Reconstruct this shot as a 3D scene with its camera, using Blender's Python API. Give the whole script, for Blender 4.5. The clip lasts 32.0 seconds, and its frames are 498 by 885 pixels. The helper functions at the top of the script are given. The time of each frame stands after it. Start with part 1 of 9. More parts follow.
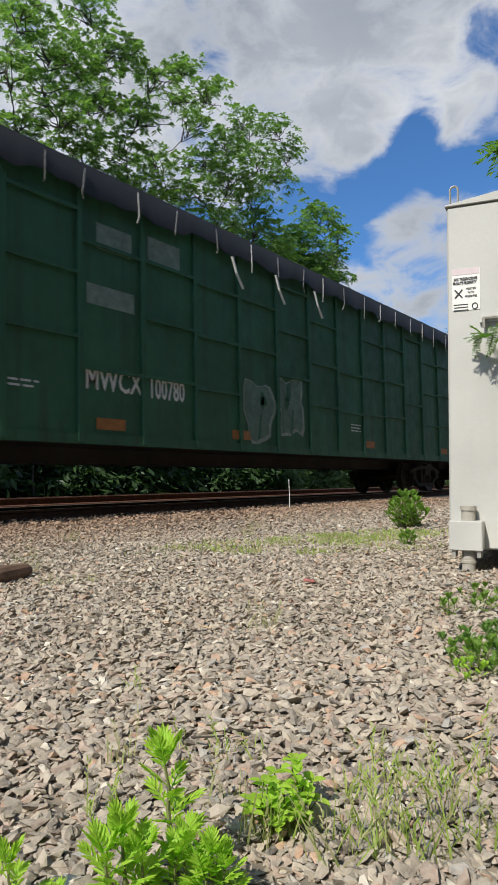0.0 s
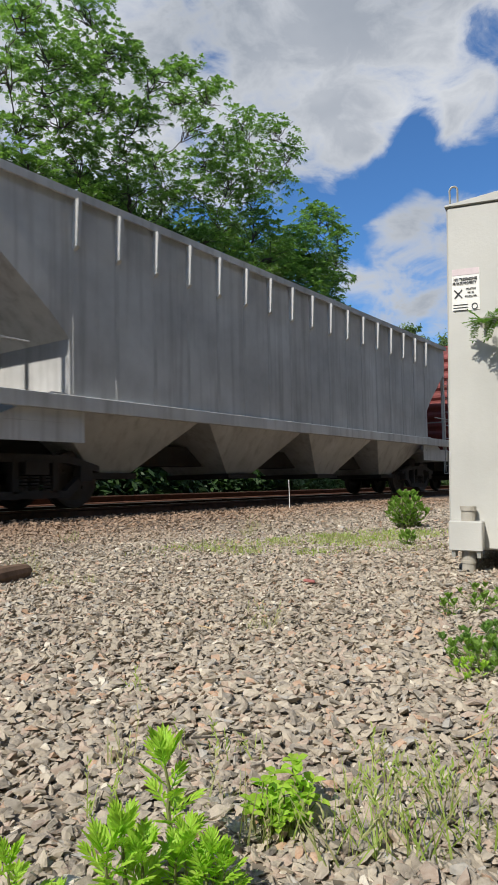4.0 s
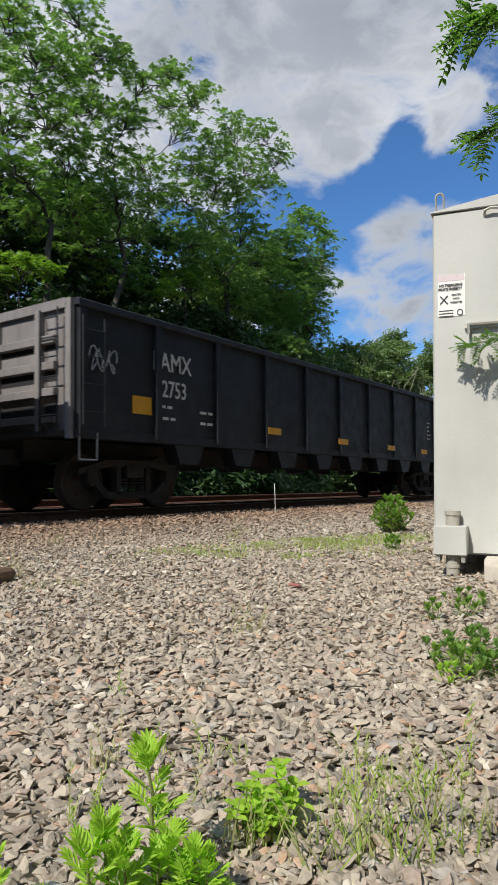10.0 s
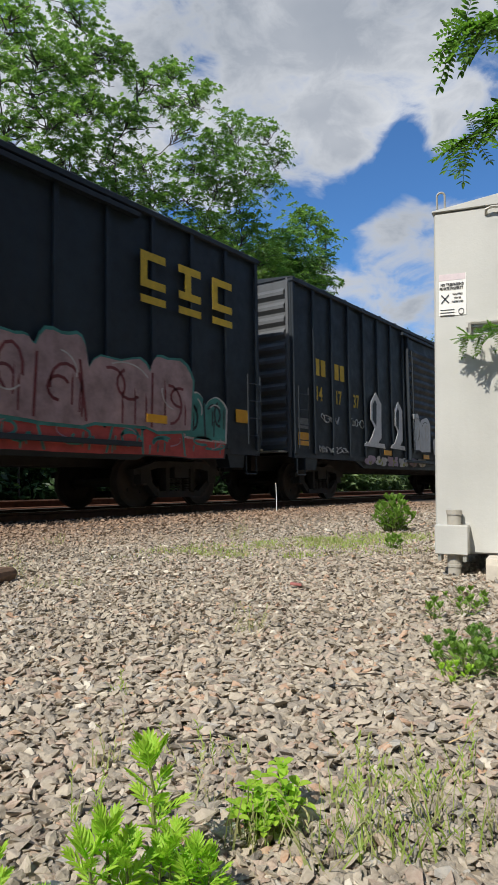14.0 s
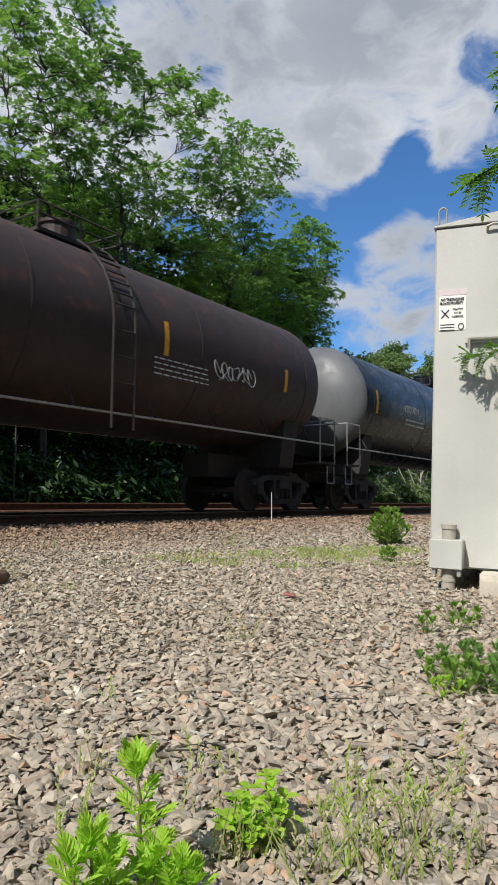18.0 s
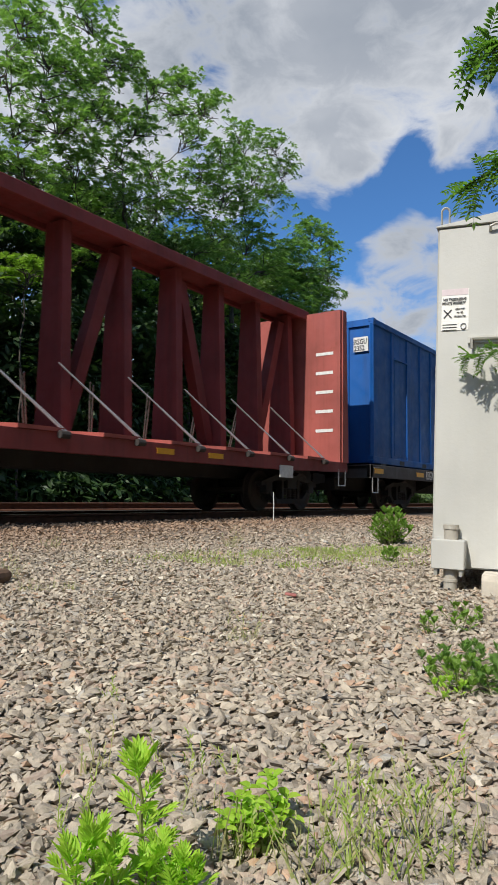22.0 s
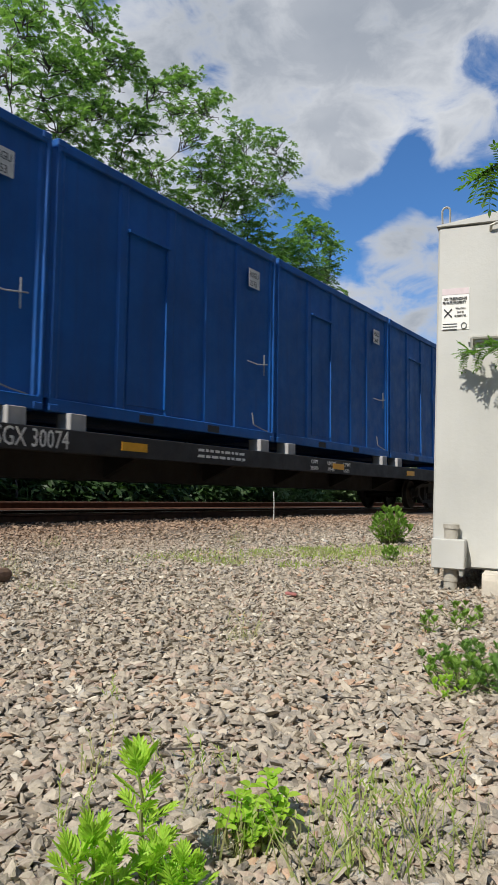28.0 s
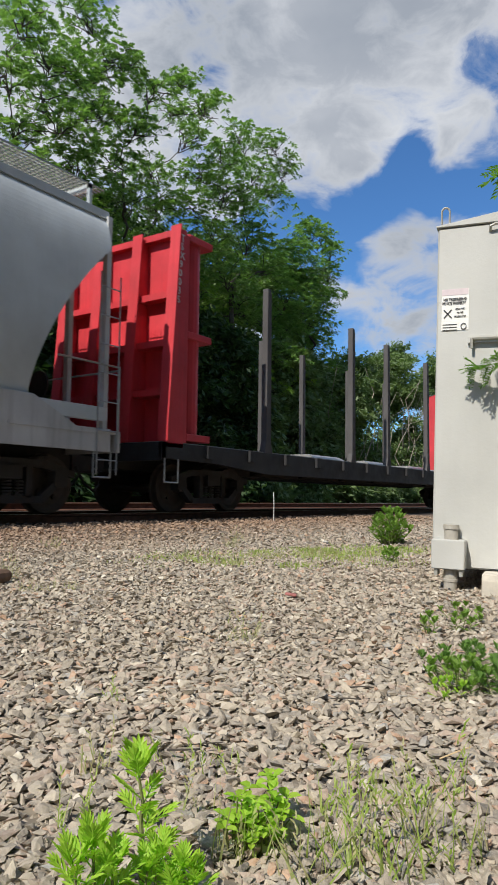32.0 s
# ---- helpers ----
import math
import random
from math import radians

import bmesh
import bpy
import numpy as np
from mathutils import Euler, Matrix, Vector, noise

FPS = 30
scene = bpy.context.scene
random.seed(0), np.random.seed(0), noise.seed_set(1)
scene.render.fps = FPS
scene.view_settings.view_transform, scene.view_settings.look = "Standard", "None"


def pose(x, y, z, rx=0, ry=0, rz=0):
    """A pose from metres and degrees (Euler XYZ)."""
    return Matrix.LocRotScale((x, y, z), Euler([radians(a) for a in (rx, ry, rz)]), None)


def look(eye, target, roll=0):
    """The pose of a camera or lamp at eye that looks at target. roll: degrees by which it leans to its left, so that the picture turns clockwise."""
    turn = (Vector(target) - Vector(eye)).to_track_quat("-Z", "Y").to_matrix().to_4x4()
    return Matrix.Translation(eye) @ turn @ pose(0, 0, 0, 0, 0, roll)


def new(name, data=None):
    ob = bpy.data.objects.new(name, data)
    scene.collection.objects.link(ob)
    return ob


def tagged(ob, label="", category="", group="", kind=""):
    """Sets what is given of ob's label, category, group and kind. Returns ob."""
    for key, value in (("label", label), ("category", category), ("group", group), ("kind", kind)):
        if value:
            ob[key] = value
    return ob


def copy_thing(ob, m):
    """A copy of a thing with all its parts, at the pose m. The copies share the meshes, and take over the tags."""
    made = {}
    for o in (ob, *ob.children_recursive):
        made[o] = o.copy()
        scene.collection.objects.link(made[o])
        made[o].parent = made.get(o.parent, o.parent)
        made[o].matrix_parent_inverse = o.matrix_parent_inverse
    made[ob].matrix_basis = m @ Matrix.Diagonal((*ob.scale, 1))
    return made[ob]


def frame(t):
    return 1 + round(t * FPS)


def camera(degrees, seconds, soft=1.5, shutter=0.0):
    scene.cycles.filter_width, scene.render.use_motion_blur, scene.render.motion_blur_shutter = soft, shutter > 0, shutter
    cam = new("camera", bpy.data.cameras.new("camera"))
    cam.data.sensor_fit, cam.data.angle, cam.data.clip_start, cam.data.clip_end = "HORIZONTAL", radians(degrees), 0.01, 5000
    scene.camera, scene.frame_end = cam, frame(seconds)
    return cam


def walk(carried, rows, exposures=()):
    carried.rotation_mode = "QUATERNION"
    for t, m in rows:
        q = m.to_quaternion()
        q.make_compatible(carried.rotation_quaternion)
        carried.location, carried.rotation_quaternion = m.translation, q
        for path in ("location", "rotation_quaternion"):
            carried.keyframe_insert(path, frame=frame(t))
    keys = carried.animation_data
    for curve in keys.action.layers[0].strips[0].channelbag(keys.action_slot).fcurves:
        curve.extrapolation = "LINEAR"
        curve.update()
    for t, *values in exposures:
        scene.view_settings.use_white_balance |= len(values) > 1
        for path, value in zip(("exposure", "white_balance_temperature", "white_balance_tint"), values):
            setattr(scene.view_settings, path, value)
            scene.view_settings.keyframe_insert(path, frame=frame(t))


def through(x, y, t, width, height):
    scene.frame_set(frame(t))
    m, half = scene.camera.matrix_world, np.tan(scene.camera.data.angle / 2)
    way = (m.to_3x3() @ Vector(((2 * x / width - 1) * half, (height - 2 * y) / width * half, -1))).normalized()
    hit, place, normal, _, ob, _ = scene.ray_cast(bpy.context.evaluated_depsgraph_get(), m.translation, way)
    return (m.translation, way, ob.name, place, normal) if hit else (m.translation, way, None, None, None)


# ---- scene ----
EYE = (0.0, 0.0, 0.62)
RAIL = 0.34          # top of the near rails
TRACK = 9.5          # centre line of the near track
# seconds, heading to the right of the track's normal, tilt up, lean
VIEW = [
    (0, 54.29, 3.62, -1.16), (0.5, 54.29, 3.63, -1.18), (1, 54.29, 3.59, -1.15), (1.5, 54.29, 3.63, -1.18), (2, 54.30, 3.64, -1.19),
    (2.5, 54.30, 3.74, -1.16), (3, 54.31, 3.76, -1.15), (3.5, 54.30, 3.64, -1.21), (5.5, 54.30, 3.70, -1.16), (6, 54.30, 3.70, -1.16),
    (6.5, 54.36, 3.91, -1.20), (7, 54.37, 4.01, -1.19), (7.5, 54.36, 3.92, -1.18), (8, 54.38, 3.80, -1.09), (8.5, 54.57, 3.69, -1.12),
    (9, 54.98, 3.75, -0.94), (9.5, 55.36, 3.90, -0.88), (10, 55.46, 3.93, -0.90), (10.5, 55.49, 4.00, -0.98), (11, 55.50, 3.95, -0.93),
    (11.5, 55.45, 3.94, -0.95), (12, 55.37, 3.89, -0.94), (12.5, 55.33, 3.89, -0.93), (13, 55.31, 3.89, -0.94), (13.5, 55.34, 3.89, -0.98),
    (14, 55.35, 3.89, -0.97), (14.5, 55.35, 3.93, -1.02), (16.5, 55.37, 4.14, -0.34), (17, 55.50, 4.36, 0.11), (17.5, 55.55, 4.55, 0.47),
    (18, 55.60, 4.62, 0.59), (18.5, 55.67, 4.61, 0.66), (19, 55.73, 4.62, 0.68), (19.5, 55.71, 4.60, 0.68), (20, 55.63, 4.60, 0.71),
    (20.5, 55.57, 4.64, 0.67), (21, 55.47, 4.62, 0.67), (21.5, 55.43, 4.61, 0.71), (22, 55.43, 4.60, 0.70), (22.5, 55.43, 4.60, 0.70),
    (23, 55.41, 4.58, 0.71), (23.5, 55.43, 4.56, 0.67), (24, 55.44, 4.54, 0.69), (24.5, 55.44, 4.54, 0.69), (25, 55.43, 4.54, 0.70),
    (25.5, 55.43, 4.53, 0.70), (27.5, 55.43, 4.54, 0.70), (28, 55.41, 4.54, 0.73), (28.5, 55.41, 4.54, 0.73), (29, 55.45, 4.53, 0.69),
    (29.5, 55.42, 4.57, 0.68), (30, 55.41, 4.54, 0.75), (30.5, 55.38, 4.51, 0.69), (31, 55.41, 4.56, 0.71), (31.5, 55.44, 4.58, 0.69),
    (32, 55.42, 4.60, 0.68),
]

def aim(heading, tilt, lean):
    a, b = radians(heading), radians(tilt)
    way = Vector((math.sin(a) * math.cos(b), math.cos(a) * math.cos(b), math.sin(b)))
    return look(EYE, Vector(EYE) + way, lean)


cam = camera(39.45, 32.0, soft=1.35, shutter=0.06)
walk(cam, [(t, aim(h, p, r)) for t, h, p, r in VIEW])
scene.view_settings.exposure = 0.0

# ---- sky and sun ----
SUN_UP, SUN_SIDE = radians(45), radians(-1.2)
TO_SUN = Vector((-math.cos(SUN_UP) * math.cos(SUN_SIDE), math.cos(SUN_UP) * math.sin(SUN_SIDE), math.sin(SUN_UP)))


def node(nt, kind, at=None, **values):
    n = nt.nodes.new(kind)
    for key, value in values.items():
        n.inputs[key.replace("_", " ")].default_value = value
    return n


def ramp(nt, source, stops, mode="LINEAR"):
    n = nt.nodes.new("ShaderNodeValToRGB")
    n.color_ramp.interpolation = mode
    while len(n.color_ramp.elements) < len(stops):
        n.color_ramp.elements.new(0.5)
    for e, (p, c) in zip(n.color_ramp.elements, stops):
        e.position, e.color = p, (c if len(c) == 4 else (*c, 1))
    nt.links.new(source, n.inputs[0])
    return n.outputs[0]


def maths(nt, op, a, b=None, clamp=False):
    n = nt.nodes.new("ShaderNodeMath")
    n.operation, n.use_clamp = op, clamp
    for i, v in enumerate((a, b)):
        if v is None:
            continue
        if isinstance(v, (int, float)):
            n.inputs[i].default_value = v
        else:
            nt.links.new(v, n.inputs[i])
    return n.outputs[0]


def mixed(nt, fac, a, b, mode="MIX"):
    n = nt.nodes.new("ShaderNodeMix")
    n.data_type, n.blend_type = "RGBA", mode
    for i, v in ((0, fac), (6, a), (7, b)):
        if isinstance(v, (int, float)):
            n.inputs[i].default_value = v
        elif isinstance(v, tuple):
            n.inputs[i].default_value = (*v, 1) if len(v) == 3 else v
        else:
            nt.links.new(v, n.inputs[i])
    return n.outputs[2]


def sky():
    w = bpy.data.worlds.new("sky")
    scene.world = w
    w.use_nodes = True
    nt = w.node_tree
    back = nt.nodes["Background"]
    air = nt.nodes.new("ShaderNodeTexSky")
    air.sky_type, air.sun_disc = "NISHITA", False
    air.sun_elevation = SUN_UP
    air.sun_rotation = math.atan2(TO_SUN.x, TO_SUN.y)
    air.air_density, air.dust_density = 1.0, 0.6
    coord = nt.nodes.new("ShaderNodeTexCoord")
    # cloud cover: fractal noise on the dome, thinned round a few directions
    stretch = nt.nodes.new("ShaderNodeMapping")
    stretch.inputs["Scale"].default_value = (1.0, 1.0, 1.7)
    nt.links.new(coord.outputs["Generated"], stretch.inputs[0])
    big = node(nt, "ShaderNodeTexNoise", Scale=3.2, Detail=9.0, Roughness=0.56, Distortion=0.25)
    nt.links.new(stretch.outputs[0], big.inputs["Vector"])
    puff = node(nt, "ShaderNodeTexNoise", Scale=13.0, Detail=8.0, Roughness=0.6, Distortion=0.4)
    nt.links.new(stretch.outputs[0], puff.inputs["Vector"])
    cover = maths(nt, "ADD", maths(nt, "MULTIPLY", big.outputs[0], 0.95), maths(nt, "MULTIPLY", maths(nt, "SUBTRACT", puff.outputs[0], 0.5), 0.80))
    for heading, up, spread, weight in CLEAR:
        a, b = radians(heading), radians(up)
        dot = nt.nodes.new("ShaderNodeVectorMath")
        dot.operation = "DOT_PRODUCT"
        nt.links.new(coord.outputs["Generated"], dot.inputs[0])
        dot.inputs[1].default_value = (math.sin(a) * math.cos(b), math.cos(a) * math.cos(b), math.sin(b))
        rng = nt.nodes.new("ShaderNodeMapRange")
        rng.interpolation_type = "SMOOTHSTEP"
        for key, v in (("From Min", math.cos(radians(spread))), ("From Max", 1.0), ("To Min", 0.0), ("To Max", weight)):
            rng.inputs[key].default_value = v
        nt.links.new(dot.outputs["Value"], rng.inputs["Value"])
        cover = maths(nt, "ADD", cover, rng.outputs[0])
    thick = ramp(nt, cover, [(0.38, (0, 0, 0)), (0.47, (0.22, 0.22, 0.22)), (0.56, (0.68, 0.68, 0.68)), (0.66, (1, 1, 1))])
    body = node(nt, "ShaderNodeTexNoise", Scale=5.0, Detail=6.0, Roughness=0.42)
    nt.links.new(stretch.outputs[0], body.inputs["Vector"])
    shade = ramp(nt, body.outputs[0], [(0.34, (0.30, 0.34, 0.40)), (0.50, (0.50, 0.53, 0.58)), (0.64, (0.80, 0.82, 0.85))])
    deep = ramp(nt, cover, [(0.50, (0.74, 0.77, 0.82)), (0.60, (0.68, 0.71, 0.76)), (0.78, (0.38, 0.42, 0.49))])
    white = mixed(nt, 0.55, shade, deep)
    gain = nt.nodes.new("ShaderNodeVectorMath")
    gain.operation = "MULTIPLY"
    nt.links.new(air.outputs[0], gain.inputs[0])
    gain.inputs[1].default_value = (0.055, 0.096, 0.140)
    nt.links.new(mixed(nt, thick, gain.outputs[0], white), back.inputs[0])
    back.inputs[1].default_value = 1.0
    lamp = bpy.data.lights.new("sun", "SUN")
    lamp.energy, lamp.angle, lamp.color = 4.9, radians(0.53), (1.0, 0.95, 0.87)
    ob = new("sun", lamp)
    ob.matrix_world = look((0, 0, 60), Vector((0, 0, 60)) - TO_SUN)


# heading, height, spread in degrees, weight: clear air below zero, cloud above
CLEAR = [(69.4, 27.4, 2.0, -0.16), (68.6, 25.8, 2.4, -0.20), (67.4, 24.2, 2.8, -0.22), (64.8, 23.0, 3.0, -0.22), (61.0, 22.4, 3.2, -0.22), (57.7, 21.8, 3.4, -0.22), (71.5, 23.6, 2.8, -0.22), (75.2, 23.0, 3.4, -0.22),
         (74.1, 32.4, 1.9, -0.11), (52.2, 32.0, 1.6, -0.10), (63.2, 19.9, 2.2, -0.12), (49.6, 21.2, 2.6, -0.22), (42, 26, 9, 0.14), (58, 36, 18, 0.22), (62, 40, 11, 0.08), (72.0, 29.0, 3.4, 0.12), (63, 27.0, 5.0, 0.13), (66.7, 17, 7, 0.13), (74.5, 18, 5, 0.10), (35, 40, 14, 0.06)]
sky()

# ---- materials ----
MATS = {}


def material(name):
    m = bpy.data.materials.new(name)
    m.use_nodes = True
    nt = m.node_tree
    return m, nt, nt.nodes["Principled BSDF"]


def noise_at(nt, scale, detail=4.0, rough=0.55, stretch=(1, 1, 1), coord="Object"):
    tc = nt.nodes.new("ShaderNodeTexCoord")
    mp = nt.nodes.new("ShaderNodeMapping")
    mp.inputs["Scale"].default_value = stretch
    nt.links.new(tc.outputs[coord], mp.inputs[0])
    n = node(nt, "ShaderNodeTexNoise", Scale=scale, Detail=detail, Roughness=rough)
    nt.links.new(mp.outputs[0], n.inputs["Vector"])
    return n.outputs[0]


def bump(nt, bsdf, height, strength=0.3, distance=0.01):
    b = node(nt, "ShaderNodeBump", Strength=strength, Distance=distance)
    nt.links.new(height, b.inputs["Height"])
    nt.links.new(b.outputs[0], bsdf.inputs["Normal"])


def vary(c, k):
    return tuple(min(1.0, v * k) for v in c)


def paint(name, colour, worn=(0.16, 0.075, 0.04), rust=0.35, rough=0.5, streak=0.5, metal=0.0, fade=1.35):
    """Weathered paint on steel: large fading, vertical streaks, rust in patches."""
    if name in MATS:
        return MATS[name]
    m, nt, bsdf = material(name)
    broad = noise_at(nt, 0.55, 5, 0.6)
    base = mixed(nt, ramp(nt, broad, [(0.3, (0, 0, 0)), (0.7, (1, 1, 1))]), vary(colour, 0.75), vary(colour, fade))
    run = noise_at(nt, 1.0, 6, 0.65, (5.5, 5.5, 0.28))
    dirt = ramp(nt, run, [(0.48, (0, 0, 0)), (0.72, (streak, streak, streak))])
    base = mixed(nt, dirt, base, tuple(0.5 * a + 0.5 * b for a, b in zip(vary(colour, 0.5), vary(worn, 0.7))))
    spot = noise_at(nt, 2.6, 8, 0.68)
    rusty = ramp(nt, spot, [(0.70 - 0.3 * rust, (0, 0, 0)), (0.78 - 0.22 * rust, (1, 1, 1))])
    fine = noise_at(nt, 38, 3, 0.6)
    wornc = mixed(nt, fine, vary(worn, 0.7), vary(worn, 1.4))
    base = mixed(nt, maths(nt, "MULTIPLY", rusty, min(1.0, rust * 1.6)), base, wornc)
    nt.links.new(base, bsdf.inputs["Base Color"])
    bsdf.inputs["Metallic"].default_value = metal
    nt.links.new(ramp(nt, spot, [(0.3, (rough - 0.08,) * 3), (0.7, (min(1, rough + 0.25),) * 3)]), bsdf.inputs["Roughness"])
    bump(nt, bsdf, maths(nt, "ADD", fine, spot), 0.18, 0.006)
    MATS[name] = m
    return m


def plain(name, colour, rough=0.6, spread=0.25, scale=9.0, metal=0.0, relief=0.2):
    if name in MATS:
        return MATS[name]
    m, nt, bsdf = material(name)
    a = noise_at(nt, scale, 6, 0.62)
    nt.links.new(mixed(nt, ramp(nt, a, [(0.3, (0, 0, 0)), (0.7, (1, 1, 1))]), vary(colour, 1 - spread), vary(colour, 1 + spread)), bsdf.inputs["Base Color"])
    bsdf.inputs["Roughness"].default_value, bsdf.inputs["Metallic"].default_value = rough, metal
    bump(nt, bsdf, noise_at(nt, scale * 6, 3), relief, 0.004)
    MATS[name] = m
    return m


def island(nt):
    """A random number for each piece: by island in a joined mesh, by object otherwise."""
    geo, info = nt.nodes.new("ShaderNodeNewGeometry"), nt.nodes.new("ShaderNodeObjectInfo")
    return maths(nt, "FRACT", maths(nt, "ADD", geo.outputs["Random Per Island"], info.outputs["Random"]))


def dark_bed(nt, along):
    """Mask of the near-black bed under the trains, from about y 7.5 to 16.6."""
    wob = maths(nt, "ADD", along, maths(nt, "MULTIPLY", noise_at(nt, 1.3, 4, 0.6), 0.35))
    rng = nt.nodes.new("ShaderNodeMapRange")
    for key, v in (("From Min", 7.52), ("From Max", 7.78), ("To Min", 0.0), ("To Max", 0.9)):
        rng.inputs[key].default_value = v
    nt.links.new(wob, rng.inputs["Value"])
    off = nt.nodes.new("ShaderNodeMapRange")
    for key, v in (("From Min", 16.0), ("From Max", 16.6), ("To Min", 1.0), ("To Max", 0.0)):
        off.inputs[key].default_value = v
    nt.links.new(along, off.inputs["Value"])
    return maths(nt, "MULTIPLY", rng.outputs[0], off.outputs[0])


def stone_material():
    m, nt, bsdf = material("ballast_stone")
    pick = ramp(nt, island(nt), [(0.0, (0.25, 0.21, 0.155)), (0.16, (0.38, 0.32, 0.24)), (0.36, (0.30, 0.255, 0.19)), (0.52, (0.45, 0.385, 0.29)),
                                 (0.66, (0.15, 0.135, 0.11)), (0.78, (0.38, 0.27, 0.20)), (0.90, (0.46, 0.25, 0.14)), (0.93, (0.34, 0.33, 0.30)), (0.97, (0.68, 0.62, 0.50))], "CONSTANT")
    grain = noise_at(nt, 70, 7, 0.7)
    patch = noise_at(nt, 11, 4, 0.6)
    base = mixed(nt, ramp(nt, grain, [(0.3, (0, 0, 0)), (0.7, (0.62, 0.62, 0.62))]), pick, (0.64, 0.55, 0.43))
    base = mixed(nt, ramp(nt, patch, [(0.45, (0, 0, 0)), (0.75, (0.45, 0.45, 0.45))]), base, (0.12, 0.10, 0.085))
    # rust dust near the rails
    tc = nt.nodes.new("ShaderNodeNewGeometry")
    xyz = nt.nodes.new("ShaderNodeSeparateXYZ")
    nt.links.new(tc.outputs["Position"], xyz.inputs[0])
    rng = nt.nodes.new("ShaderNodeMapRange")
    for key, v in (("From Min", 5.2), ("From Max", 7.0), ("To Min", 0.0), ("To Max", 0.72)):
        rng.inputs[key].default_value = v
    nt.links.new(xyz.outputs[1], rng.inputs["Value"])
    base = mixed(nt, rng.outputs[0], base, mixed(nt, grain, (0.19, 0.10, 0.055), (0.40, 0.25, 0.15)))
    base = mixed(nt, dark_bed(nt, xyz.outputs[1]), base, (0.022, 0.016, 0.012))
    nt.links.new(base, bsdf.inputs["Base Color"])
    bsdf.inputs["Roughness"].default_value = 0.88
    bump(nt, bsdf, grain, 0.9, 0.006)
    return m


def leaf_material(name, tones, through=0.45):
    m, nt, bsdf = material(name)
    pick = ramp(nt, island(nt), [(i / len(tones), c) for i, c in enumerate(tones)], "LINEAR")
    broad = noise_at(nt, 0.45, 3)
    base = mixed(nt, ramp(nt, broad, [(0.35, (0, 0, 0)), (0.65, (0.5, 0.5, 0.5))]), pick, tones[-1])
    nt.links.new(base, bsdf.inputs["Base Color"])
    bsdf.inputs["Roughness"].default_value = 0.55
    glow = nt.nodes.new("ShaderNodeBsdfTranslucent")
    tint = mixed(nt, 1.0, base, (1.2, 1.4, 0.65), "MULTIPLY")
    nt.links.new(tint, glow.inputs[0])
    mix = nt.nodes.new("ShaderNodeMixShader")
    mix.inputs[0].default_value = through
    nt.links.new(bsdf.outputs[0], mix.inputs[1])
    nt.links.new(glow.outputs[0], mix.inputs[2])
    nt.links.new(mix.outputs[0], nt.nodes["Material Output"].inputs[0])
    return m


def ground_material():
    m, nt, bsdf = material("gravel_ground")
    tc = nt.nodes.new("ShaderNodeTexCoord")
    cells = node(nt, "ShaderNodeTexVoronoi", Scale=17.0, Randomness=1.0)
    nt.links.new(tc.outputs["Object"], cells.inputs["Vector"])
    sep = nt.nodes.new("ShaderNodeSeparateXYZ")
    nt.links.new(cells.outputs["Color"], sep.inputs[0])
    tone = ramp(nt, sep.outputs[0], [(0.0, (0.14, 0.12, 0.09)), (0.5, (0.25, 0.21, 0.155)), (0.9, (0.33, 0.27, 0.19)), (1.0, (0.46, 0.40, 0.30))])
    broad = noise_at(nt, 0.8, 5)
    tone = mixed(nt, ramp(nt, broad, [(0.4, (0, 0, 0)), (0.7, (0.4, 0.4, 0.4))]), tone, (0.10, 0.085, 0.07))
    xyz = nt.nodes.new("ShaderNodeSeparateXYZ")
    nt.links.new(tc.outputs["Object"], xyz.inputs[0])
    rust = nt.nodes.new("ShaderNodeMapRange")
    for key, v in (("From Min", 5.8), ("From Max", 7.6), ("To Min", 0.0), ("To Max", 0.75)):
        rust.inputs[key].default_value = v
    nt.links.new(xyz.outputs[1], rust.inputs["Value"])
    tone = mixed(nt, rust.outputs[0], tone, (0.12, 0.065, 0.038))
    tone = mixed(nt, dark_bed(nt, xyz.outputs[1]), tone, (0.022, 0.016, 0.012))
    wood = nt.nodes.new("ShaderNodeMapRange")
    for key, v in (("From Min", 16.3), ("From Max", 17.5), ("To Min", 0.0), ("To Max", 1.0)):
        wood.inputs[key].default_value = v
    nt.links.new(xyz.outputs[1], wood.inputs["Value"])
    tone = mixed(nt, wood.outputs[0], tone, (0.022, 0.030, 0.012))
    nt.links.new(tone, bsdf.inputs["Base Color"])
    bsdf.inputs["Roughness"].default_value = 0.93
    bump(nt, bsdf, cells.outputs["Distance"], 0.8, 0.03)
    return m


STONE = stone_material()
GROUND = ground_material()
LEAF = leaf_material("locust_leaf", [(0.075, 0.145, 0.042), (0.125, 0.22, 0.06), (0.18, 0.30, 0.085), (0.25, 0.38, 0.125)], 0.5)
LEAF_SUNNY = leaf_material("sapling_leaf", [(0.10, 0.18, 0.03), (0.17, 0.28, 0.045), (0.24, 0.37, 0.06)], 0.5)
# green darkened to carry the shade inside the wood
LEAF_SHADED = leaf_material("shaded_wood_leaf", [(0.022, 0.05, 0.016), (0.035, 0.075, 0.02), (0.05, 0.10, 0.028)], 0.35)
LEAF_SCRUB = leaf_material("scrub_leaf", [(0.09, 0.14, 0.05), (0.13, 0.19, 0.07), (0.18, 0.25, 0.10)], 0.4)
LEAF_WEED = leaf_material("weed_leaf", [(0.24, 0.42, 0.03), (0.35, 0.55, 0.045), (0.45, 0.64, 0.08)], 0.5)
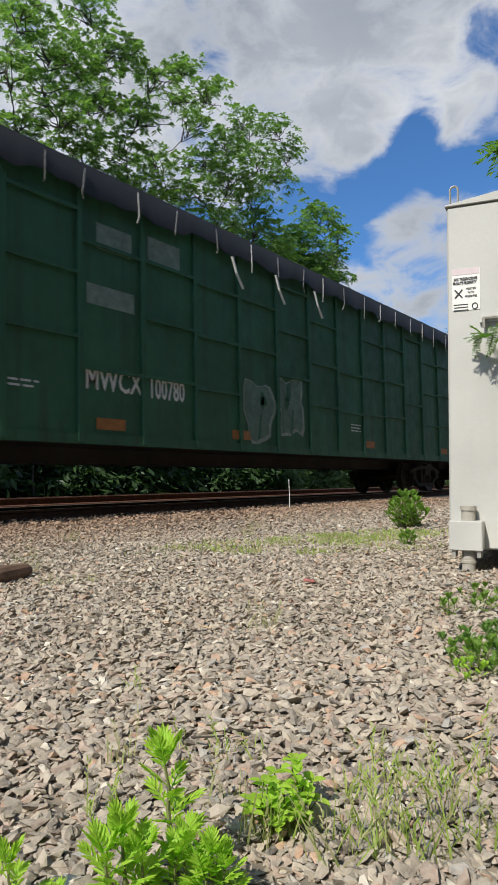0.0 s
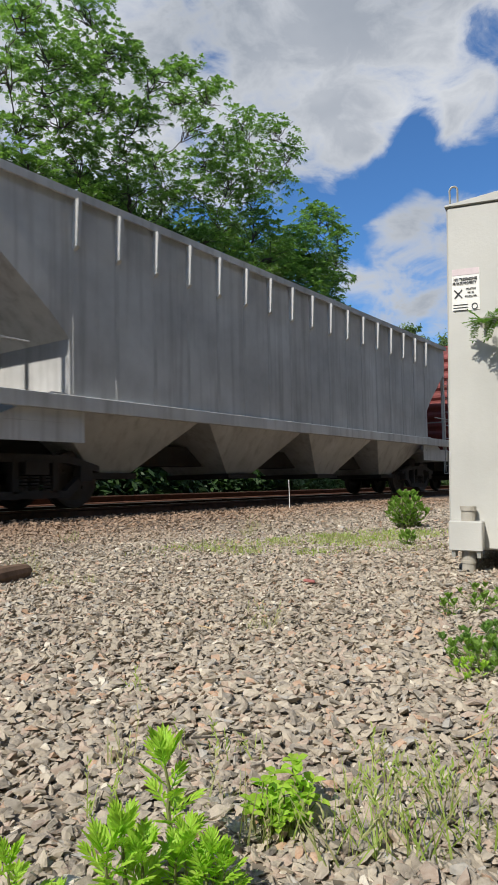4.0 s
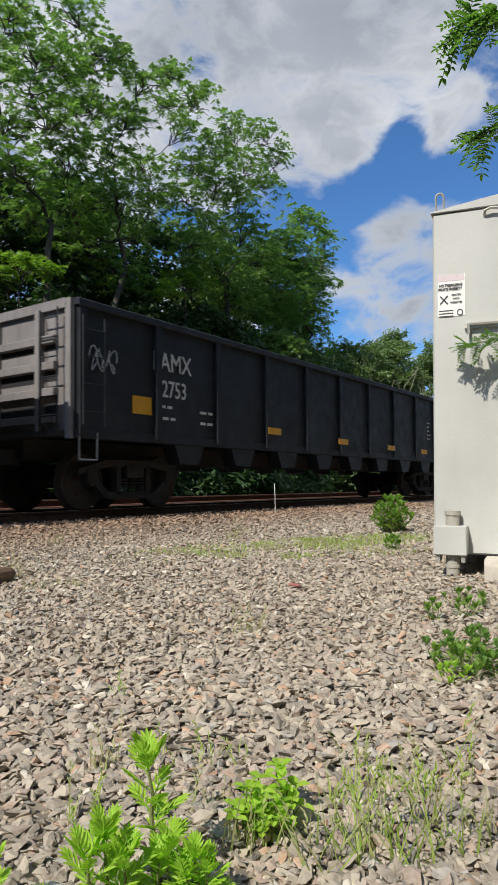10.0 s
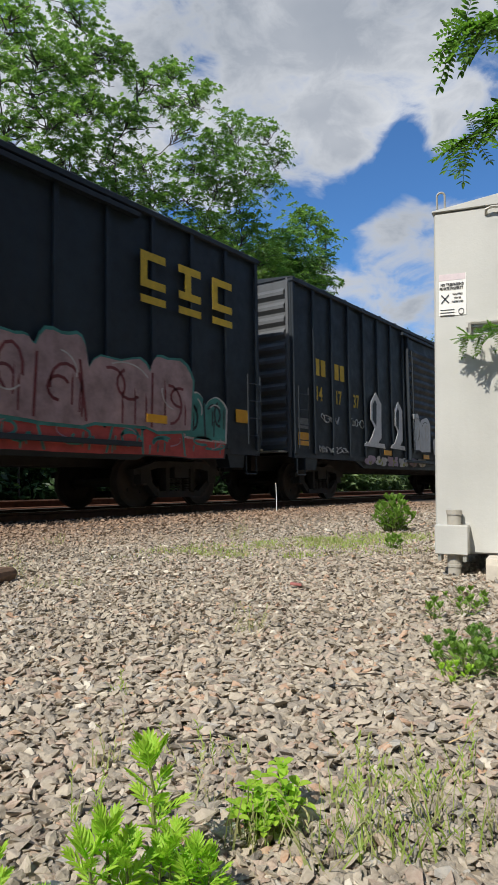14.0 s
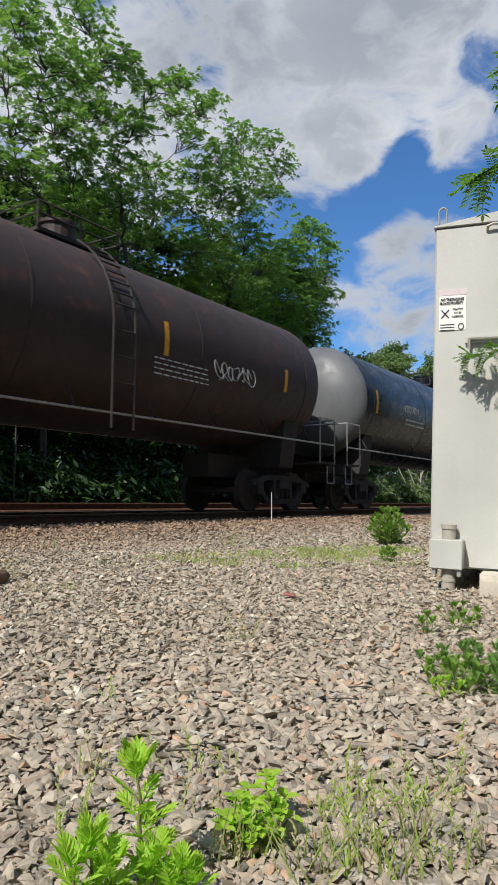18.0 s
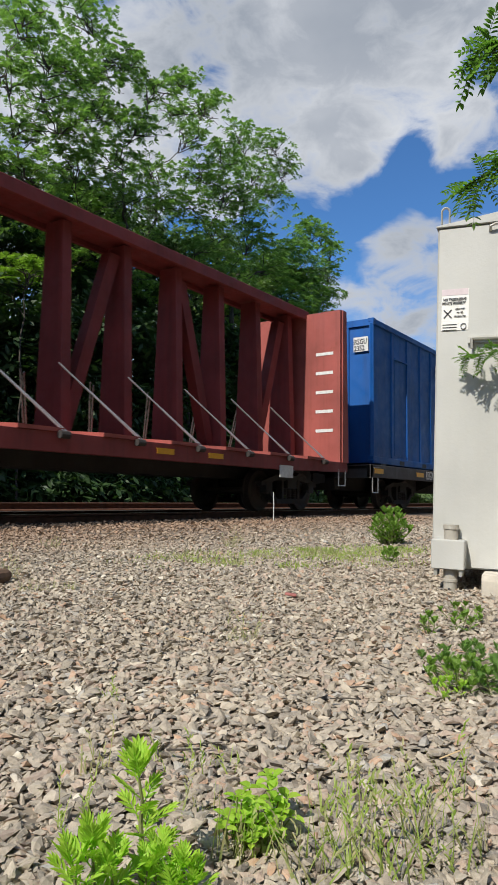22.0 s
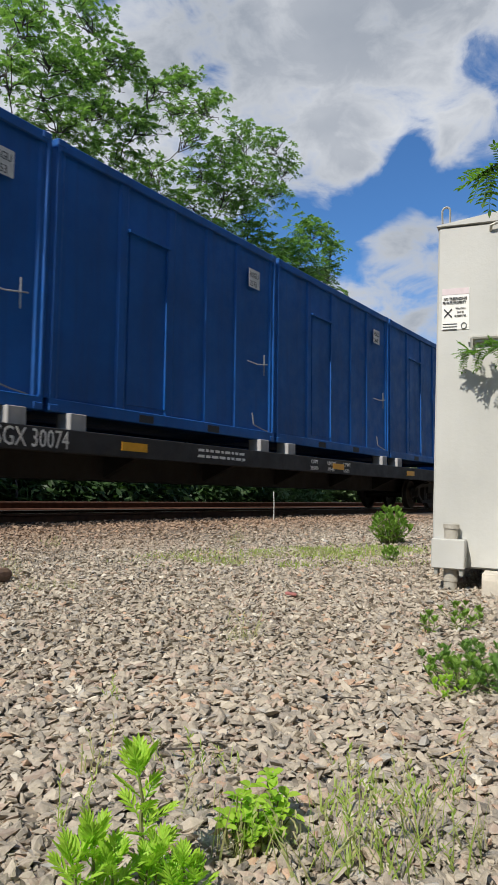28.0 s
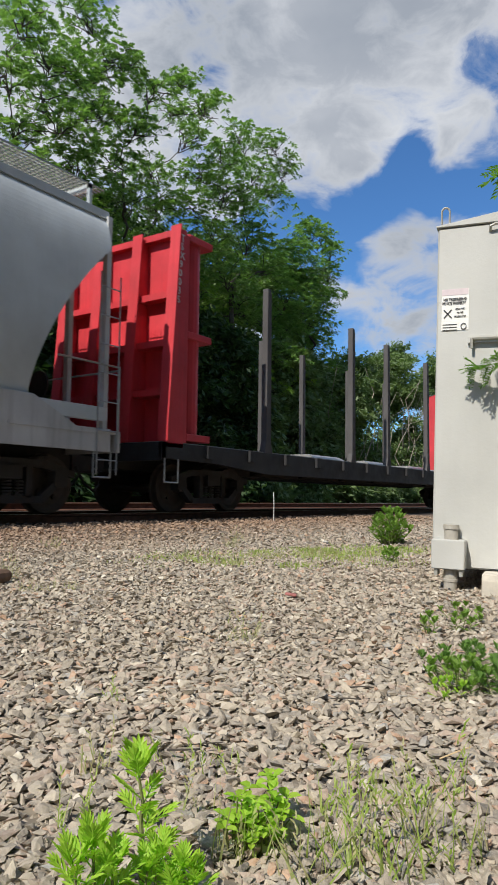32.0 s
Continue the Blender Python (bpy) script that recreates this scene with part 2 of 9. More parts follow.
LEAF_GRASS = leaf_material("grass_blade", [(0.20, 0.28, 0.07), (0.33, 0.37, 0.14), (0.44, 0.40, 0.21)], 0.35)
BARK = plain("bark", (0.075, 0.062, 0.048), 0.9, 0.4, 6, relief=0.6)
STEM = plain("weed_stem", (0.16, 0.17, 0.06), 0.7, 0.3, 30)
CREAM = paint("cream_enamel", (0.55, 0.54, 0.49), rust=0.0, rough=0.38, streak=0.06, fade=1.08)
POST_STEEL = plain("weathered_post_steel", (0.40, 0.37, 0.31), 0.5, 0.12, 10)
GALV = plain("galvanised_steel", (0.46, 0.44, 0.38), 0.45, 0.15, 12, metal=0.55)
RAIL_SIDE = plain("rail_rust", (0.13, 0.055, 0.03), 0.85, 0.35, 8)
RAIL_TOP = plain("rail_polished", (0.55, 0.53, 0.5), 0.28, 0.1, 20, metal=1.0)
TIE = plain("creosoted_tie", (0.055, 0.042, 0.032), 0.9, 0.4, 5, relief=0.5)
IRON = paint("bogie_iron", (0.035, 0.03, 0.027), (0.09, 0.05, 0.03), 0.35, 0.75)
WHEEL = paint("wheel_steel", (0.06, 0.045, 0.036), (0.12, 0.06, 0.035), 0.4, 0.6)
YELLOW = plain("yellow_reflector", (0.72, 0.36, 0.02), 0.45, 0.12, 10)
WHITE = plain("white_stencil", (0.66, 0.66, 0.63), 0.6, 0.14, 14)
DARKMARK = plain("dark_stencil_and_opening_shade", (0.02, 0.02, 0.022), 0.6, 0.2, 14)
GLASSY = plain("chalk_scrawl", (0.55, 0.56, 0.56), 0.7, 0.2, 20)
BRIGHT = plain("worn_bright_steel", (0.36, 0.36, 0.35), 0.4, 0.2, 15, metal=0.5)


def wood_material(name, colour, spread=0.3):
    m, nt, bsdf = material(name)
    grain = noise_at(nt, 3.0, 7, 0.65, (1.0, 1.0, 14.0))
    board = island(nt)
    tone = mixed(nt, ramp(nt, grain, [(0.3, (0, 0, 0)), (0.7, (1, 1, 1))]), vary(colour, 1 - spread), vary(colour, 1 + spread))
    tone = mixed(nt, 0.6, tone, ramp(nt, board, [(0.0, vary(colour, 0.7)), (1.0, vary(colour, 1.3))]))
    nt.links.new(tone, bsdf.inputs["Base Color"])
    bsdf.inputs["Roughness"].default_value = 0.85
    bump(nt, bsdf, grain, 0.35, 0.006)
    return m


GREY_WOOD = wood_material("weathered_boards", (0.215, 0.17, 0.125), 0.5)
DARK_WOOD = wood_material("dark_boards", (0.16, 0.115, 0.095))
PINE = wood_material("pale_lumber", (0.55, 0.40, 0.22))


# ---- mesh helpers ----
class Shape:
    """Collects vertices and faces of one part."""

    def __init__(self):
        self.v, self.f = [], []

    def add(self, verts, faces):
        n = len(self.v)
        self.v += [tuple(p) for p in verts]
        self.f += [tuple(i + n for i in face) for face in faces]
        return self

    def box(self, x0, x1, y0, y1, z0, z1):
        x0, x1, y0, y1, z0, z1 = min(x0, x1), max(x0, x1), min(y0, y1), max(y0, y1), min(z0, z1), max(z0, z1)
        v = [(x, y, z) for x in (x0, x1) for y in (y0, y1) for z in (z0, z1)]
        return self.add(v, [(0, 1, 3, 2), (4, 6, 7, 5), (0, 4, 5, 1), (2, 3, 7, 6), (0, 2, 6, 4), (1, 5, 7, 3)])

    def prism(self, poly, axis, a, b):
        """A polygon carried from a to b along an axis: (x, z) along y, (y, z) along x, (x, y) along z."""
        area = sum(p[0] * q[1] - q[0] * p[1] for p, q in zip(poly, poly[1:] + poly[:1]))
        if (area > 0) == (axis == "y"):
            poly = poly[::-1]
        if b < a:
            a, b = b, a
        put = {"x": lambda p, t: (t, p[0], p[1]), "y": lambda p, t: (p[0], t, p[1]), "z": lambda p, t: (p[0], p[1], t)}[axis]
        n = len(poly)
        v = [put(p, a) for p in poly] + [put(p, b) for p in poly]
        f = [tuple(range(n))[::-1], tuple(range(n, 2 * n))] + [(i, (i + 1) % n, (i + 1) % n + n, i + n) for i in range(n)]
        return self.add(v, f)

    def rod(self, p, q, r, n=6, r2=None):
        p, q = Vector(p), Vector(q)
        d = (q - p).normalized()
        a = d.orthogonal().normalized()
        b = d.cross(a)
        r2 = r if r2 is None else r2
        ring = [(math.cos(2 * math.pi * i / n), math.sin(2 * math.pi * i / n)) for i in range(n)]
        v = [p + (a * c + b * s) * r for c, s in ring] + [q + (a * c + b * s) * r2 for c, s in ring]
        f = [tuple(range(n))[::-1], tuple(range(n, 2 * n))] + [(i, (i + 1) % n, (i + 1) % n + n, i + n) for i in range(n)]
        return self.add(v, f)

    def tube(self, points, radii, n=6):
        """One closed skin along a bent line."""
        pts = [Vector(p) for p in points]
        v, f = [], []
        for i, p in enumerate(pts):
            d = (pts[min(i + 1, len(pts) - 1)] - pts[max(i - 1, 0)]).normalized()
            a = (Vector((1, 0.13, 0)) - d * d.dot(Vector((1, 0.13, 0)))).normalized() if abs(d.x) < 0.9 else (Vector((0, 0.13, 1)) - d * d.dot(Vector((0, 0.13, 1)))).normalized()
            b = d.cross(a)
            v += [p + (a * math.cos(2 * math.pi * k / n) + b * math.sin(2 * math.pi * k / n)) * radii[i] for k in range(n)]
        m = len(pts)
        for i in range(m - 1):
            f += [(i * n + k, i * n + (k + 1) % n, (i + 1) * n + (k + 1) % n, (i + 1) * n + k) for k in range(n)]
        f += [tuple(range(n))[::-1], tuple(range((m - 1) * n, m * n))]
        return self.add(v, f)

    def path(self, points, r, n=5):
        for p, q in zip(points, points[1:]):
            self.rod(p, q, r, n)
        return self

    def lathe(self, profile, axis="y", n=20, at=(0, 0, 0)):
        """(along, radius) rings round an axis."""
        m = len(profile)
        v, f = [], []
        for i in range(n):
            c, s = math.cos(2 * math.pi * i / n), math.sin(2 * math.pi * i / n)
            for t, r in profile:
                p = {"y": (r * c, t, r * s), "x": (t, r * c, r * s), "z": (r * c, r * s, t)}[axis]
                v.append((p[0] + at[0], p[1] + at[1], p[2] + at[2]))
        for i in range(n):
            k = (i + 1) % n
            for j in range(m - 1):
                face = (i * m + j, i * m + j + 1, k * m + j + 1, k * m + j)
                f.append(face if axis == "y" else face[::-1])
        return self.add(v, f)


def mesh_of(name, shape, mat, bevel=0.0, smooth=False):
    me = bpy.data.meshes.new(name)
    me.from_pydata(shape.v, [], shape.f)
    if bevel:
        bm = bmesh.new()
        bm.from_mesh(me)
        bmesh.ops.recalc_face_normals(bm, faces=bm.faces)
        bmesh.ops.bevel(bm, geom=list(bm.edges), offset=bevel, segments=1, affect="EDGES", profile=0.6, clamp_overlap=True)
        bm.to_mesh(me)
        bm.free()
    if smooth:
        me.polygons.foreach_set("use_smooth", [True] * len(me.polygons))
    me.materials.append(mat)
    me.update()
    return me


def part(name, shape, mat, parent, label="", bevel=0.0, smooth=False, at=None):
    """One mesh object under a thing or under a part; shape may be a mesh already."""
    me = shape if isinstance(shape, bpy.types.Mesh) else mesh_of(name, shape, mat, bevel, smooth)
    ob = new(name, me)
    ob.parent = parent
    if at is not None:
        ob.matrix_basis = at if isinstance(at, Matrix) else Matrix.Translation(at)
    return tagged(ob, label) if label else ob


def thing(name, label, category, group="", kind="", at=(0, 0, 0)):
    ob = new(name)
    ob.matrix_basis = at if isinstance(at, Matrix) else Matrix.Translation(at)
    ob.empty_display_size = 0.2
    return tagged(ob, label, category, group, kind)


FONT_MESH = {}


def lettering(parent, words, x, y, z, size, mat, end=False, name="lettering", squeeze=1.0, bold=0.0, centre=False, gap=1.0):
    """Raised letters on a side that faces -y, or with end=True on an end that faces -x."""
    key = (words, round(size, 3), mat.name, round(squeeze, 2), round(bold, 3), centre, gap)
    if key not in FONT_MESH:
        cu = bpy.data.curves.new(name, "FONT")
        cu.body, cu.size, cu.extrude, cu.offset, cu.resolution_u, cu.space_character = words, size, 0.002, bold, 2, gap
        cu.align_x = "CENTER" if centre else "LEFT"
        tmp = bpy.data.objects.new(name, cu)
        me = bpy.data.meshes.new_from_object(tmp)
        me.transform(Matrix.Diagonal((squeeze, 1, 1, 1)))
        me.materials.clear()
        me.materials.append(mat)
        bpy.data.objects.remove(tmp)
        FONT_MESH[key] = me
    return part(name, FONT_MESH[key], mat, parent, at=pose(x, y, z, 90, 0, -90 if end else 0))


# ---- ground ----
def ground_height(y):
    knots = [(-3000, -0.2), (4.4, 0.0), (5.6, 0.03), (6.9, 0.16), (7.5, 0.20), (11.4, 0.20), (12.2, 0.28), (15.8, 0.30), (17.2, 0.05), (27, 0.1), (33, 2.6), (45, 5.0), (80, 5.5), (3000, -0.3)]
    for (a, h), (b, k) in zip(knots, knots[1:]):
        if y <= b:
            return h + (k - h) * (y - a) / (b - a)
    return -0.3


def build_ground():
    ys = [-3000, -300, -40, -8] + [-3 + 0.35 * i for i in range(60)] + [18.5, 20, 22, 24, 27, 30, 33, 39, 45, 80, 300, 3000]
    xs = [-3000, -500, -100, -20] + [-6 + 0.5 * i for i in range(72)] + [36, 60, 120, 500, 3000]
    s = Shape()
    n = len(ys)
    v = [(x, y, ground_height(y) + (0.012 * noise.noise((x * 0.9, y * 0.9, 0)) if abs(x) < 40 and -4 < y < 18 else 0)) for x in xs for y in ys]
    f = [(i * n + j, (i + 1) * n + j, (i + 1) * n + j + 1, i * n + j + 1) for i in range(len(xs) - 1) for j in range(n - 1)]
    s.add(v, f)
    ob = new("ground", mesh_of("ground", s, GROUND, smooth=True))
    return tagged(ob, "grey-brown crushed stone ground rising to the track bed", "ground", kind="structure")


GROUND_OB = build_ground()
rng = np.random.default_rng(7)


def stone_variants(count, seed, corners):
    out = []
    r = random.Random(seed)
    for _ in range(count):
        bm = bmesh.new()
        ax = (r.uniform(1.0, 1.4), r.uniform(0.65, 1.0), r.uniform(0.34, 0.56))
        for _ in range(corners):
            p = Vector((r.gauss(0, 1), r.gauss(0, 1), r.gauss(0, 1))).normalized() * r.uniform(0.8, 1.15)
            bm.verts.new((p.x * ax[0], p.y * ax[1], p.z * ax[2]))
        res = bmesh.ops.convex_hull(bm, input=bm.verts)
        bmesh.ops.delete(bm, geom=[g for g in res["geom_interior"] if isinstance(g, bmesh.types.BMVert)], context="VERTS")
        bmesh.ops.triangulate(bm, faces=bm.faces)
        bm.verts.index_update()
        out.append((np.array([v.co[:] for v in bm.verts]), np.array([[v.index for v in f.verts] for f in bm.faces])))
        bm.free()
    return out


STONES = stone_variants(14, 3, 10)
PEBBLES = stone_variants(12, 4, 7)


def quick_mesh(name, verts, faces, mat):
    """A mesh of equal polygons from arrays."""
    me = bpy.data.meshes.new(name)
    k = faces.shape[1]
    me.vertices.add(len(verts))
    me.vertices.foreach_set("co", verts.astype(np.float32).ravel())
    me.loops.add(faces.size)
    me.loops.foreach_set("vertex_index", faces.astype(np.int32).ravel())
    me.polygons.add(len(faces))
    me.polygons.foreach_set("loop_start", np.arange(0, faces.size, k, dtype=np.int32))
    me.polygons.foreach_set("loop_total", np.full(len(faces), k, dtype=np.int32))
    me.polygons.foreach_set("use_smooth", np.zeros(len(faces), dtype=bool))
    me.materials.append(mat)
    me.update(calc_edges=True)
    me.validate()
    return me


def turned(n, tilt):
    """Random turns: any heading, tilted by up to about tilt."""
    a = rng.uniform(0, 2 * np.pi, n)
    b, c = rng.normal(0, tilt, n), rng.normal(0, tilt, n)
    ca, sa, cb, sb, cc, sc = np.cos(a), np.sin(a), np.cos(b), np.sin(b), np.cos(c), np.sin(c)
    z, o = np.zeros(n), np.ones(n)
    rz = np.stack([np.stack([ca, -sa, z], 1), np.stack([sa, ca, z], 1), np.stack([z, z, o], 1)], 1)
    rx = np.stack([np.stack([o, z, z], 1), np.stack([z, cb, -sb], 1), np.stack([z, sb, cb], 1)], 1)
    ry = np.stack([np.stack([cc, z, sc], 1), np.stack([z, o, z], 1), np.stack([-sc, z, cc], 1)], 1)
    return rz @ rx @ ry


def scatter(near, far, per_m2, size, spread, sink=0.3):
    """Places of stones in the wedge of ground between two distances."""
    a0, a1 = radians(32), radians(79)
    n = int(0.5 * (a1 - a0) * (far ** 2 - near ** 2) * per_m2)
    a = rng.uniform(a0, a1, n)
    d = np.sqrt(rng.uniform(near ** 2, far ** 2, n))
    x, y = d * np.sin(a), d * np.cos(a)
    keep = (y < 8.35) & (y > -0.5)
    x, y = x[keep], y[keep]
    r = np.minimum(size * np.exp(rng.normal(0, spread, len(x))), size * 1.75)
    z = np.array([ground_height(v) for v in y]) + r * rng.uniform(-0.2, 0.85, len(x))
    return x, y, z, r


def build_ballast():
    verts, faces, at = [], [], 0
    for near, far, per, size, spread in ((0.6, 1.7, 6800, 0.0126, 0.32), (1.7, 2.8, 5400, 0.0138, 0.34), (2.8, 5.0, 3400, 0.0158, 0.36), (5.0, 9, 1700, 0.0182, 0.36), (9, 20, 360, 0.027, 0.32)):
        x, y, z, r = scatter(near, far, per, size, spread)
        turn = turned(len(x), 0.36)
        kinds = STONES if far < 2.9 else PEBBLES
        which = rng.integers(0, len(kinds), len(x))
        for k, (sv, sf) in enumerate(kinds):
            pick = np.nonzero(which == k)[0]
            if not len(pick):
                continue
            p = np.einsum("nij,vj->nvi", turn[pick], sv) * r[pick, None, None] + np.stack([x, y, z], 1)[pick, None, :]
            verts.append(p.reshape(-1, 3))
            faces.append((sf[None] + (np.arange(len(pick)) * len(sv))[:, None, None] + at).reshape(-1, 3))
            at += p.shape[0] * p.shape[1]
    me = quick_mesh("ballast", np.concatenate(verts), np.concatenate(faces), STONE)
    ob = new("ballast", me)
    ob.parent = GROUND_OB
    tagged(ob, "loose angular crushed stone, grey to pinkish brown", kind="stuff")
    # the largest stones nearest by, one by one
    r = random.Random(11)
    singles = [mesh_of("stone", Shape().add(sv.tolist(), sf.tolist()), STONE) for sv, sf in STONES]
    for i in range(290):
        a, d = radians(r.uniform(36, 75)), 1.45 + 2.4 * math.sqrt(r.random())
        x, y = d * math.sin(a), d * math.cos(a)
        size = 0.0158 * math.exp(r.gauss(0.0, 0.2))
        m = pose(x, y, ground_height(y) + size * 0.62, r.gauss(0, 18), r.gauss(0, 18), r.uniform(0, 360)) @ Matrix.Diagonal((size, size, size, 1))
        part("stone", singles[i % len(singles)], STONE, GROUND_OB, at=m)


build_ballast()


# ---- tracks ----
def rail_shape(x0, x1):
    prof = [(-0.075, 0), (0.075, 0), (0.07, 0.018), (0.012, 0.04), (0.012, 0.125), (0.034, 0.138), (0.036, 0.165), (0.03, 0.171), (-0.03, 0.171), (-0.036, 0.165), (-0.034, 0.138),
            (-0.012, 0.125), (-0.012, 0.04), (-0.07, 0.018)]
    return Shape().prism(prof, "x", x0, x1)


def build_track(name, label, centre, top, x0, x1, ties):
    track = thing(name, label, "railway track", kind="structure")
    for side in (-0.75, 0.75):
        rail = part("rail", rail_shape(x0, x1), RAIL_SIDE, track, "rusty steel rail with a polished head", at=(0, centre + side, top - 0.174))
        part("rail_head", Shape().box(x0, x1, -0.027, 0.027, 0.171, 0.174), RAIL_TOP, rail)
    tie = mesh_of("tie", Shape().box(-0.115, 0.115, -1.3, 1.3, -0.17, 0.0), TIE, 0.012)
    plate = mesh_of("tie_plate", Shape().box(-0.1, 0.1, -0.18, 0.18, 0, 0.012), RAIL_SIDE)
    r = random.Random(5)
    for i in range(ties):
        t = part("tie", tie, TIE, track, at=pose(-3 + 0.52 * i, centre + r.uniform(-0.04, 0.04), top - 0.182, 0, 0, r.uniform(-1.2, 1.2)))
        if i < 36:
            for side in (-0.75, 0.75):
                part("tie_plate", plate, RAIL_SIDE, t, at=(0, side, 0.0))
    return track


build_track("track_1", "railway track on dark wooden ties in dark ballast", TRACK, RAIL, -60, 900, 110)
build_track("track_2", "second railway track beyond the first with rusty rails", TRACK + 4.2, 0.46, -60, 900, 100)


# ---- signal cabinet ----
def build_cabinet():
    cab = thing("signal_cabinet", "cream enamelled trackside signal cabinet standing on short posts", "cabinet", at=pose(4.80, 1.735, 0.16, 1.6, 0, 11.5))
    w, d, h = 1.9, 1.3, 2.43
    part("body", Shape().box(0, w, -d, 0, 0, h), CREAM, cab, bevel=0.012)
    part("roof", Shape().prism([(0.012, h + 0.004), (0.012, h + 0.016), (-d / 2, h + 0.11), (-d - 0.02, h + 0.016), (-d - 0.02, h + 0.004)], "x", -0.014, w + 0.014), CREAM, cab, "shallow pitched sheet steel roof", bevel=0.003)
    part("lid_latch", Shape().tube([(-0.004, -0.36, h - 0.055), (-0.035, -0.365, h - 0.03), (-0.04, -0.40, h - 0.02), (-0.04, -0.47, h - 0.025), (-0.004, -0.48, h - 0.06)], [0.011] * 5, 6), GALV, cab, "small galvanised latch")
    eye = Shape()
    pts = [(0.05, -0.02, h + 0.05 + 0.0)] + [(0.05 + 0.0, -0.045 + 0.028 * math.cos(a), h + 0.14 + 0.03 * math.sin(a)) for a in [math.pi * k / 8 for k in range(9)]] + [(0.05, -0.073, h + 0.05)]
    eye.tube(pts, [0.008] * len(pts), 6)
    part("lifting_eye", eye, GALV, cab, "galvanised lifting loop")
    part("hasp", Shape().box(-0.03, -0.0, -0.52, -0.22, 1.575, 1.615).rod((-0.045, -0.25, 1.60), (-0.045, -0.50, 1.60), 0.012).rod((-0.045, -0.25, 1.60), (-0.045, -0.25, 1.53), 0.012).rod((-0.045, -0.50, 1.60), (-0.045, -0.50, 1.53), 0.012), GALV, cab, "galvanised door hasp")
    for y in (-0.135, -1.1):
        post = part("post", Shape().lathe([(-0.19, 0.0), (-0.19, 0.045), (-0.09, 0.045), (-0.088, 0.05), (-0.07, 0.05), (-0.068, 0.047), (0.27, 0.047), (0.27, 0.054), (0.30, 0.054), (0.30, 0.0)], "z", 20, (-0.06, y, 0)),
                    POST_STEEL, cab, "round steel support post", smooth=False)
        # dark disc drawn for the shade in the hole
        part("bolt_hole", Shape().lathe([(-0.003, 0.0), (-0.003, 0.008), (0.0, 0.008)], "x", 10, (-0.106, y, -0.135)), DARKMARK, post)
        part("mounting_bracket", Shape().box(-0.15, 0.0, y - 0.1, y + 0.12, 0.0, 0.20), CREAM, cab, "folded steel mounting bracket", bevel=0.006)
        for k in (-0.075, 0.09):
            part("bracket_foot", Shape().box(-0.13, -0.02, y + k - 0.012, y + k + 0.012, -0.045, 0.0), GALV, cab)
    part("footing", Shape().prism([(-0.30, -0.165), (-0.02, -0.165), (-0.04, 0.0), (-0.32, 0.0), (-0.32, -0.04)], "y", -0.62, -0.36), plain("pale_footing", (0.62, 0.56, 0.46), 0.85, 0.2, 8), cab, "pale cast concrete footing")
    # warning sign
    sign = part("warning_sign", Shape().box(-0.004, -0.001, -0.255, -0.035, 1.675, 1.975), plain("sign_white", (0.78, 0.76, 0.70), 0.5, 0.06, 8), cab, "white warning sign with black print", at=Matrix.Translation((0, -0.006, 0)) @ Matrix.Diagonal((1, 0.85, 1, 1)))
    ink = DARKMARK
    part("sign_header", Shape().box(-0.006, -0.0045, -0.25, -0.035, 1.93, 1.975), plain("faded_pink", (0.62, 0.52, 0.52), 0.6, 0.1, 12), sign)
    lettering(sign, "NO TRESPASSING", -0.008, -0.048, 1.890, 0.027, ink, True, squeeze=0.88, bold=0.0006)
    lettering(sign, "PRIVATE PROPERTY", -0.008, -0.040, 1.862, 0.027, ink, True, squeeze=0.80, bold=0.0006)
    for k, words in enumerate(("VIOLATORS", "MAY BE", "PROSECUTED")):
        lettering(sign, words, -0.008, -0.185, 1.822 - 0.027 * k, 0.018, ink, True, squeeze=0.85, centre=True)
    cross = Shape()
    for s in (-1, 1):
        cross.add([(-0.008, -0.085 + s * a, 1.795 + b) for a, b in ((-0.034, -0.026), (-0.028, -0.033), (0.034, 0.026), (0.028, 0.033))], [(0, 1, 2, 3) if s < 0 else (3, 2, 1, 0)])
    part("crossbuck", cross, ink, sign)
    for k in range(3):
        part("print_line", Shape().box(-0.008, -0.006, -0.16, -0.045, 1.715 - 0.02 * k, 1.7195 - 0.02 * k), ink, sign)
    part("seal", Shape().lathe([(-0.008, 0.0175), (-0.008, 0.024)], "x", 20, (0, -0.215, 1.70)), ink, sign)


build_cabinet()


